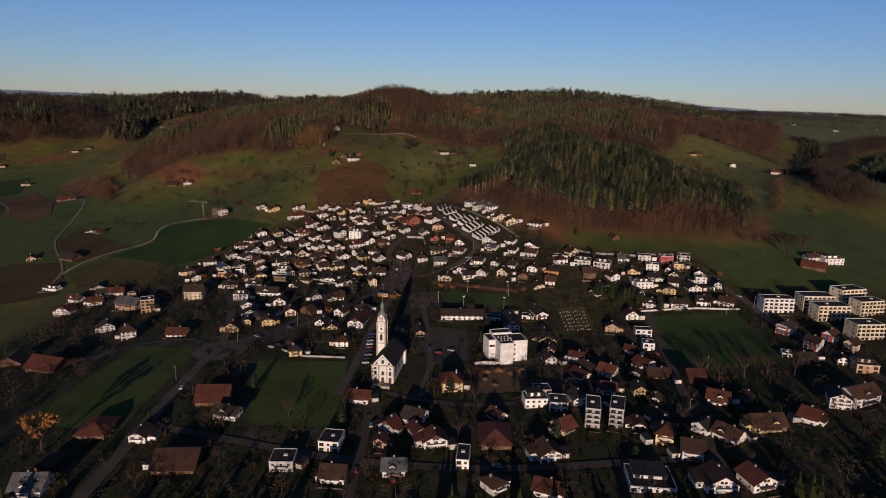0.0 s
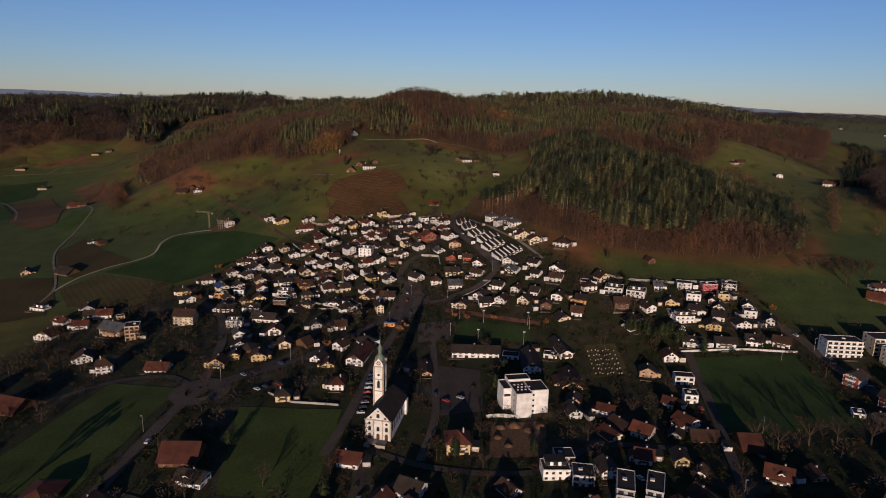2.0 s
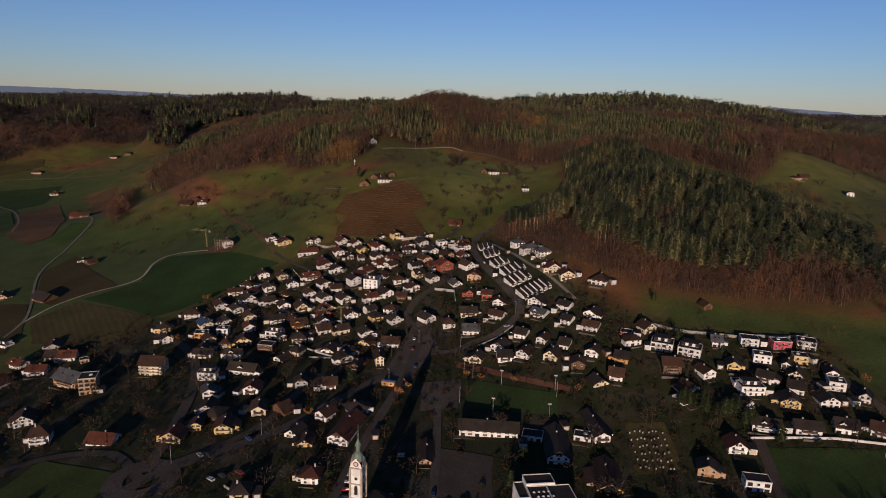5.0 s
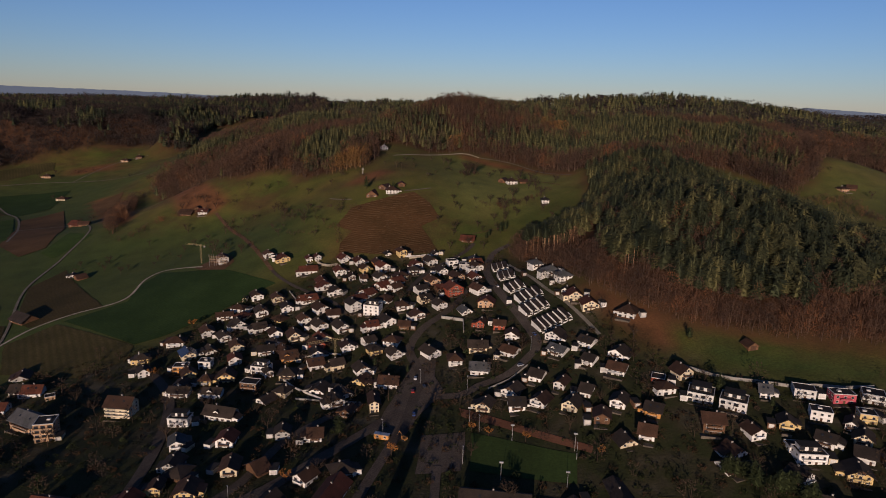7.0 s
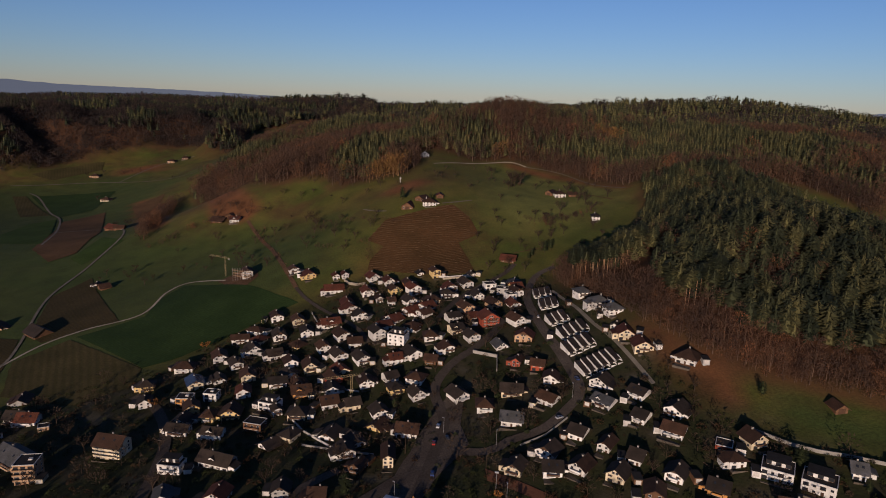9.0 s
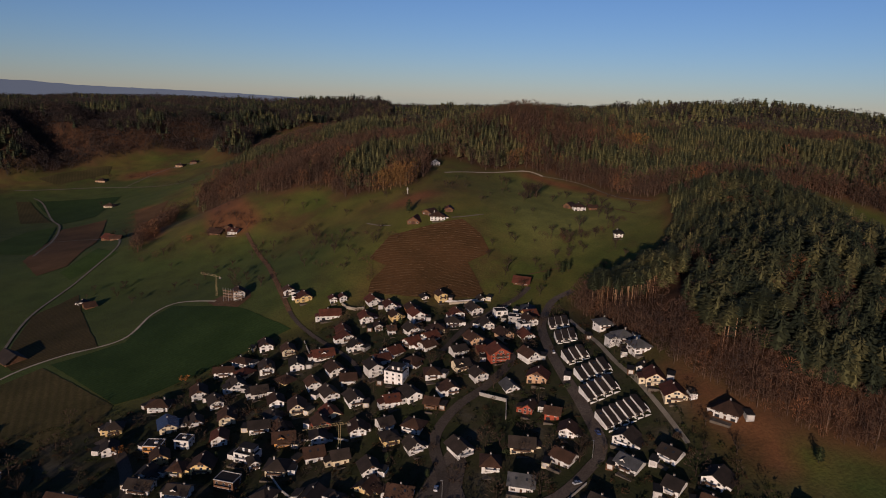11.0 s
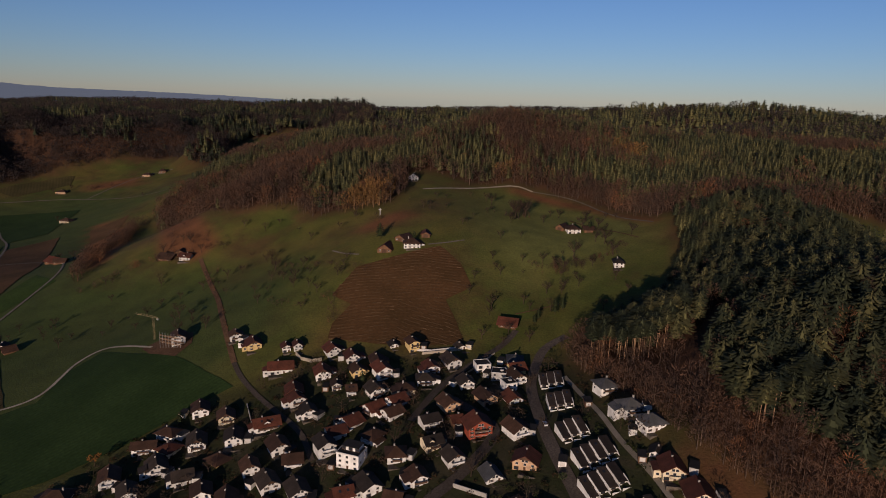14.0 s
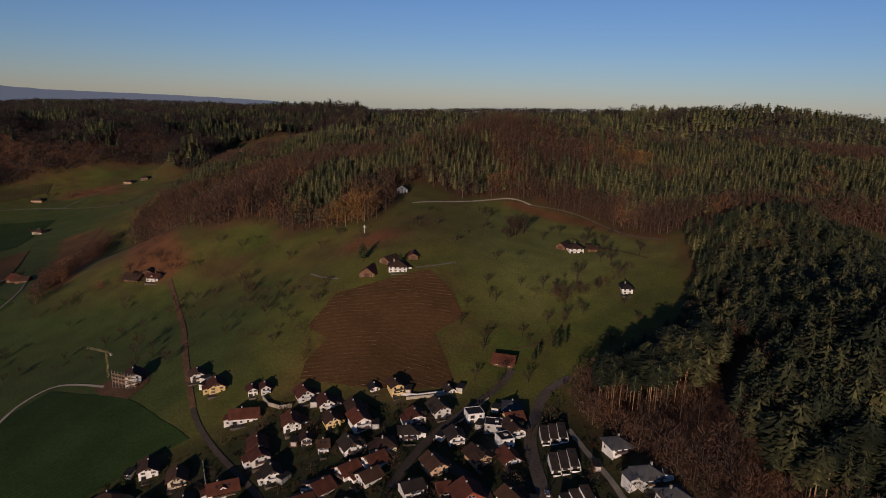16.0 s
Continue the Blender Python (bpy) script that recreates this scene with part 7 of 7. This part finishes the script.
rg = random.Random(77)
made = 0
while made < 230:
    x, y = rg.uniform(-290, 300), rg.uniform(200, 770)
    if inside(x, y, TOWN) and free(x, y, 1.5) and not inside(x, y, [(150, 440), (216, 434), (208, 345), (146, 350)]) \
            and not inside(x, y, [(-46, 298), (-96, 299), (-112, 380), (-46, 380)]) and not inside(x, y, [(-150, 290), (-212, 304), (-200, 414), (-148, 400)]):
        kind = rg.random()
        if kind < 0.50:
            bare_tree(x, y, rg.uniform(0.5, 1.15))
        elif kind < 0.54:
            bare_tree(x, y, rg.uniform(0.5, 0.9), True)
        elif kind < 0.68:
            spruce(x, y, rg.uniform(5, 12))
        else:
            bush(x, y, rg.uniform(1.2, 2.4))
        made += 1
bare_tree(-180.9, 276.8, 2.1, True)
for x, y, s in ((-229.6, 864.9, 1.3), (-190.3, 816.3, 1.0), (-181.3, 929.9, 0.8), (-67.1, 989.5, 1.2), (-40.9, 960.9, 1.7), (-32.9, 975.5, 1.8), (-38, 966, 1.5),
                (8.4, 864.7, 1.2), (15.0, 890.6, 1.5), (-8.0, 875.8, 1.0), (2, 870, 1.1), (19.6, 962, 1.3), (33, 963, 1.2), (-55.1, 817.2, 0.8), (-176, 812.8, 0.8),
                (-169.8, 785, 0.7), (-292.6, 855.1, 1.0), (-265.7, 797.2, 0.8), (-103.1, 296.6, 1.4), (-73.3, 307.9, 1.1), (102.7, 374.3, 1.1), (26.3, 451.5, 1.2), (152, 342, 1.5), (161, 338, 1.3), (176, 340, 1.7), (190, 342, 1.4), (203, 338, 1.6),
                (-40, 967, 1.9), (-35, 981, 1.7), (-44, 975, 1.6), (45, 899, 1.3), (39, 921, 1.5), (22, 989, 1.2), (66, 991, 1.3), (61, 940, 1.2), (-3, 992, 1.0), (3, 811, 1.0), (-37, 805, 1.2), (10, 838, 1.1),
                (-245, 889, 1.2), (-228, 861, 1.0), (-194, 827, 1.1), (-279, 801, 1.3), (-277, 792, 1.1)):
    bare_tree(x, y, s)
for x, y, h in ((6.5, 807, 12), (11.2, 813, 10), (-4, 800, 8), (26, 955, 10), (-99, 338, 9), (130, 583, 8), (-110, 868, 9), (-140, 872, 14), (-6, 795, 7)):
    spruce(x, y, h)
for k in range(14):
    spruce(122 + k * 2.6 + rg.uniform(-1, 1), 474 - k * 1.4 + rg.uniform(-3, 3), rg.uniform(8, 13))
rg2 = random.Random(5)
for k in range(150):
    x, y = rg2.uniform(-420, 60), rg2.uniform(765, 1000)
    if not any(inside(x, y, o) for o in WOODS) and free(x, y, 3) and not inside(x, y, [(-140, 870), (-60, 870), (-45, 750), (-150, 745)]):
        bare_tree(x, y, rg2.uniform(0.4, 1.0))

# tall pines with bare pale stems at the lower edge of the hill wood
px, py = sites([(30, 745), (44, 733), (60, 730), (80, 750), (84, 768), (70, 775), (48, 762), (32, 760)], 4.4, 41)
stems = [(np.array([(0.010 * math.cos(2.1 * i), 0.010 * math.sin(2.1 * i), -0.03) for i in range(3)] + [(0.006 * math.cos(2.1 * i), 0.006 * math.sin(2.1 * i), 0.8) for i in range(3)]),
          np.array([(0, 1, 4), (0, 4, 3), (1, 2, 5), (1, 5, 4), (2, 0, 3), (2, 3, 5)]))]
ph = rng.uniform(20, 26, len(px))
px2, py2 = sites([(98, 652), (128, 655), (132, 664), (100, 664)], 4.5, 42)
px, py = np.concatenate([px, px2]), np.concatenate([py, py2])
ph = rng.uniform(20, 26, len(px))
plant("pine_stems", px, py, ph, stems, PALE_BARK, "tall bare pale pine stems at the forest edge", 1.3, 6)
tops = []
for v, f in SPRUCE_NEAR[:3]:
    w = v.copy()
    w[:, 2] = 0.58 + 0.44 * w[:, 2]
    w[:, :2] *= 0.8
    tops.append((w, f))
plant("pine_crowns", px, py, ph, tops, NEEDLES, "dark crowns of tall pines at the forest edge", 1.0, 6)


def clump_arrays(r5, n):
    """Unit shrub: loose dome of small leafy sprays."""
    v, f = [], []
    for k in range(n):
        a, e5 = r5.uniform(0, 6.283), math.asin(r5.uniform(0.05, 1.0))
        rr = r5.uniform(0.6, 1.05)
        p = Vector((rr * math.cos(a) * math.cos(e5), rr * math.sin(a) * math.cos(e5), rr * math.sin(e5)))
        u = Vector((r5.uniform(-1, 1), r5.uniform(-1, 1), r5.uniform(-1, 1))).normalized() * r5.uniform(0.16, 0.32)
        v2 = u.orthogonal().normalized() * 0.2
        c = len(v)
        v += [tuple(p - u), tuple(p + v2), tuple(p + u)]
        f.append((c, c + 1, c + 2))
    return np.array(v), np.array(f)


def clear_of(x, y, gap):
    """Points that stand on no house and no road."""
    ok = np.ones(x.shape, bool)
    for a, b, r in FOOTPRINTS:
        ok &= (x - a) ** 2 + (y - b) ** 2 > (r * 0.85 + gap) ** 2
    for line, width in ROADS:
        ok &= edge_distance(x, y, line) > width / 2 + gap
    for o in ([(150, 440), (216, 434), (208, 345), (146, 350)], [(-46, 298), (-96, 299), (-112, 380), (-46, 380)], [(-150, 290), (-212, 304), (-200, 414), (-148, 400)],
              [(2, 505), (62, 490), (62, 464), (4, 468)], [(26, 334), (28, 368), (58, 369), (52, 336)], [(-5, 435), (26, 430), (26, 376), (0, 370)]):
        ok &= ~inside(x, y, o)
    return ok


SHRUBS = [clump_arrays(random.Random(90 + s), 32) for s in range(5)]
sx, sy = sites(TOWN, 5.2, 51, lambda x, y: clear_of(x, y, 0.4))
kind = field_noise(sx, sy, 0.06, 4.0) + rng.uniform(-0.5, 0.5, len(sx))
some = rng.random(len(sx)) < 0.75
green, brown = some & (kind > -0.05), some & (kind <= -0.05)
plant("garden_shrubs", sx[green], sy[green], rng.uniform(0.8, 2.2, green.sum()), SHRUBS, SHRUB_GREEN, "dark evergreen hedges and shrubs filling the gardens", 1.1, 8)
plant("garden_shrubs", sx[brown], sy[brown], rng.uniform(0.8, 2.4, brown.sum()), SHRUBS, SHRUB_BROWN, "bare brown shrubs and hedges filling the gardens", 1.1, 9)
tx, ty = sites(TOWN, 12.0, 52, lambda x, y: clear_of(x, y, 2.0))
few = rng.random(len(tx)) < 0.32
plant("garden_trees", tx[few], ty[few], rng.uniform(5, 11, few.sum()), BEECH_MID, TWIGS, "leafless garden trees among the houses", 1.7, 10)
for x, y in ((15.2, 500.7), (33.9, 495.7), (70.0, 484.5), (6.2, 504.2)):
    bare_tree(x, y, 0.6, True)
bare_tree(-76.3, 455.6, 0.75, True)
# quarter under and behind the start of the flight: unseen trees added for shade
tx, ty = sites([(-280, 60), (330, 60), (330, 235), (-280, 235)], 11.0, 53, lambda x, y: clear_of(x, y, 2.0))
few = rng.random(len(tx)) < 0.6
plant("garden_trees", tx[few], ty[few], rng.uniform(9, 15, few.sum()), SPRUCE_TINY, SHRUB_GREEN, "unseen trees added to shade the lower quarter", 1.2, 11)
# hedgerows and thickets on the slopes
for name, line, wide, step, hi, mat, lab in (
        ("hedgerow", [(-218, 768), (-246, 806), (-291, 866), (-306, 906)], 1.6, 3.0, 2.6, SHRUB_BROWN, "brown hedgerow along the farm lane"),
        ("hedgerow", [(-205, 800), (-175, 790), (-150, 800), (-140, 762)], 4, 3.0, 3.0, SHRUB_BROWN, "brown hedge between the meadows"),
        ("hedgerow", [(-240, 880), (-200, 850), (-150, 835), (-135, 828)], 4, 3.5, 3.0, SHRUB_BROWN, "thin brown hedge on the slope"),
        ("thicket", [(-10, 868), (5, 862), (22, 880)], 9, 3.0, 4.0, SHRUB_BROWN, "reddish brown thicket on the meadow"),
        ("thicket", [(-400, 960), (-350, 940), (-320, 930)], 12, 4.5, 3.5, SHRUB_BROWN, "brown bracken thicket below the wood"),
        ("thicket", [(-575, 1140), (-555, 1080), (-500, 980), (-450, 890)], 13, 5.0, 12.0, SHRUB_BROWN, "bare brown copse beside the red barn"),
        ("hedgerow", [(-874, 1395), (-838, 1412)], 6, 5.0, 7.0, SHRUB_BROWN, "bare trees along the valley lane"),
        ("hedgerow", [(-617, 1234), (-600, 1290), (-638, 1317)], 6, 5.0, 7.0, SHRUB_BROWN, "bare trees round a valley meadow"),
        ("hedgerow", [(-420, 860), (-395, 905), (-350, 920)], 6, 4.0, 5.0, SHRUB_BROWN, "brown hedge beside the farm"),
        ("thicket", [(484, 1090), (525, 1071), (544, 1037)], 14, 6.0, 8.0, SHRUB_BROWN, "brown scrub on the eastern slope"),
        ("thicket", [(300, 930), (325, 960)], 12, 5.0, 7.0, SHRUB_BROWN, "brown scrub beside the hill wood"),
        ("thicket", [(280, 566), (319, 572)], 8, 4.0, 6.0, SHRUB_BROWN, "bare trees below the hill wood"),
        ("hedgerow", [(390, 664), (420, 700), (440, 780)], 5, 6.0, 6.0, SHRUB_BROWN, "bare trees along a stream"),
        ("thicket", [(285, 915), (325, 925), (368, 935), (372, 885)], 14, 5.0, 6.0, SHRUB_BROWN, "brown scrub behind the hill wood"),
        ("hedgerow", [(358, 669), (395, 740), (430, 809)], 6, 5.0, 8.0, SHRUB_BROWN, "bare trees along the shady stream"),
        ("thicket", [(225, 550), (255, 532), (300, 530)], 5, 4.0, 2.5, SHRUB_BROWN, "low russet scrub at the meadow edge"),
        ("thicket", [(-48, 966), (-36, 974), (-34, 990)], 7, 3.0, 3.5, SHRUB_BROWN, "rusty brown thicket on the upper meadow"),
        ("thicket", [(-2, 868), (18, 878), (45, 899), (50, 912)], 7, 3.2, 3.5, SHRUB_BROWN, "brown scrub round the farm on the slope")):
    lx = [p[0] for p in line]
    ly = [p[1] for p in line]
    qx, qy = sites([(min(lx) - wide, min(ly) - wide), (max(lx) + wide, min(ly) - wide), (max(lx) + wide, max(ly) + wide), (min(lx) - wide, max(ly) + wide)], step, 61,
                   lambda x, y: edge_distance(x, y, line) < wide * (0.6 + 0.4 * np.sin(x * 0.3 + y * 0.21)))
    plant(name, qx, qy, rng.uniform(0.6, 1.3, len(qx)) * hi, BEECH_MID, BEECH, lab, 1.5, 12)

# rows of vines on the slope, each row a broken line of low leafless bushes on a wire
VINES = surface("vine_wood", (0.072, 0.044, 0.022), 0.95, 2.0, 0.1, 0.3, 0.0, per="island")
for outline, turn, gap, lab in (([(-146, 832), (-120, 846), (-88, 867), (-67, 848), (-55, 826), (-69, 806), (-134, 790), (-152, 800)], 12, 3.4, "rows of bare brown vines on the upper vineyard"),
                                ([(-69, 804), (-57, 785), (-47, 762), (-96, 753), (-102, 797)], -14, 3.4, "rows of bare brown vines on the lower vineyard"),
                                ([(-104, 796), (-98, 753), (-137, 754), (-140, 770), (-134, 788)], 14, 3.4, "rows of bare brown vines beside the houses"),
                                ([(-379, 653), (-432, 732), (-430, 782), (-398, 750), (-320, 679), (-357, 640)], 124, 4.6, "rows of low crops on the vegetable plot"),
                                ([(-470, 600), (-430, 647), (-382, 645), (-345, 590), (-330, 551), (-400, 520)], 118, 4.0, "rows of bare vines on the valley plot")):
    ca, sa = math.cos(radians(turn)), math.sin(radians(turn))
    o = np.array(outline, float)
    mid = o.mean(0)
    rv5 = random.Random(turn)
    f5 = Form()
    for i in range(-30, 31):
        for k in range(-30, 31):
            u, v5 = k * 3.2, i * gap + (1.4 if gap < 3.6 else 0.3) * math.sin(k * 0.35 + i * 0.2)
            x, y = mid[0] + u * ca - v5 * sa, mid[1] + u * sa + v5 * ca
            if rv5.random() < 0.12 or not inside(x, y, outline):
                continue
            q = [(x + a * 1.45 * ca - b5 * 0.28 * sa, y + a * 1.45 * sa + b5 * 0.28 * ca) for a, b5 in ((-1, -1), (1, -1), (1, 1), (-1, 1))]
            zs = [float(ground_at(*p)) for p in q]
            h5 = rv5.uniform(0.35, 0.8) * (1.0 if gap < 3.6 else 0.5)
            top = [(x + a * 1.3 * ca, y + a * 1.3 * sa, (zs[0 if a < 0 else 1]) + h5 * rv5.uniform(0.8, 1.1)) for a in (-1, 1)]
            low = [(p[0], p[1], z5) for p, z5 in zip(q, zs)]
            f5.face([low[0], low[1], top[1], top[0]])
            f5.face([low[2], low[3], top[0], top[1]])
            f5.face([low[1], low[2], top[1]])
            f5.face([low[3], low[0], top[0]])
    tagged(new("vine_rows", f5.mesh("vine_rows", [VINES])), lab, "vines", kind="stuff")
# lone trees on the eastern pasture and in the valley
re5 = random.Random(12)
for k in range(46):
    x, y = re5.uniform(300, 520), re5.uniform(700, 1090)
    if inside(x, y, [(330, 720), (300, 900), (290, 960), (400, 1060), (520, 1090), (500, 900), (440, 780), (380, 690)]) and free(x, y, 3):
        bare_tree(x, y, re5.uniform(0.6, 1.2))
for x, y, sz in ((298, 536, 1.6), (306, 544, 1.8), (318, 548, 1.7), (326, 556, 1.5), (-695, 1313, 0.9), (-560, 985, 1.1), (-545, 990, 1.2), (-378, 922, 1.2), (-335, 920, 1.0), (-258, 768, 1.1),
                 (-238, 772, 1.0), (-785, 1225, 1.0), (-900, 1385, 1.2), (-915, 1360, 1.1), (-310, 790, 0.7), (-340, 800, 0.7), (-360, 780, 0.6)):
    bare_tree(x, y, sz)

# far blue mountain chains behind everything, haze painted in by colour and glow
MOUNTAIN, mn, ml, mb = blank("painted_haze_mountain")
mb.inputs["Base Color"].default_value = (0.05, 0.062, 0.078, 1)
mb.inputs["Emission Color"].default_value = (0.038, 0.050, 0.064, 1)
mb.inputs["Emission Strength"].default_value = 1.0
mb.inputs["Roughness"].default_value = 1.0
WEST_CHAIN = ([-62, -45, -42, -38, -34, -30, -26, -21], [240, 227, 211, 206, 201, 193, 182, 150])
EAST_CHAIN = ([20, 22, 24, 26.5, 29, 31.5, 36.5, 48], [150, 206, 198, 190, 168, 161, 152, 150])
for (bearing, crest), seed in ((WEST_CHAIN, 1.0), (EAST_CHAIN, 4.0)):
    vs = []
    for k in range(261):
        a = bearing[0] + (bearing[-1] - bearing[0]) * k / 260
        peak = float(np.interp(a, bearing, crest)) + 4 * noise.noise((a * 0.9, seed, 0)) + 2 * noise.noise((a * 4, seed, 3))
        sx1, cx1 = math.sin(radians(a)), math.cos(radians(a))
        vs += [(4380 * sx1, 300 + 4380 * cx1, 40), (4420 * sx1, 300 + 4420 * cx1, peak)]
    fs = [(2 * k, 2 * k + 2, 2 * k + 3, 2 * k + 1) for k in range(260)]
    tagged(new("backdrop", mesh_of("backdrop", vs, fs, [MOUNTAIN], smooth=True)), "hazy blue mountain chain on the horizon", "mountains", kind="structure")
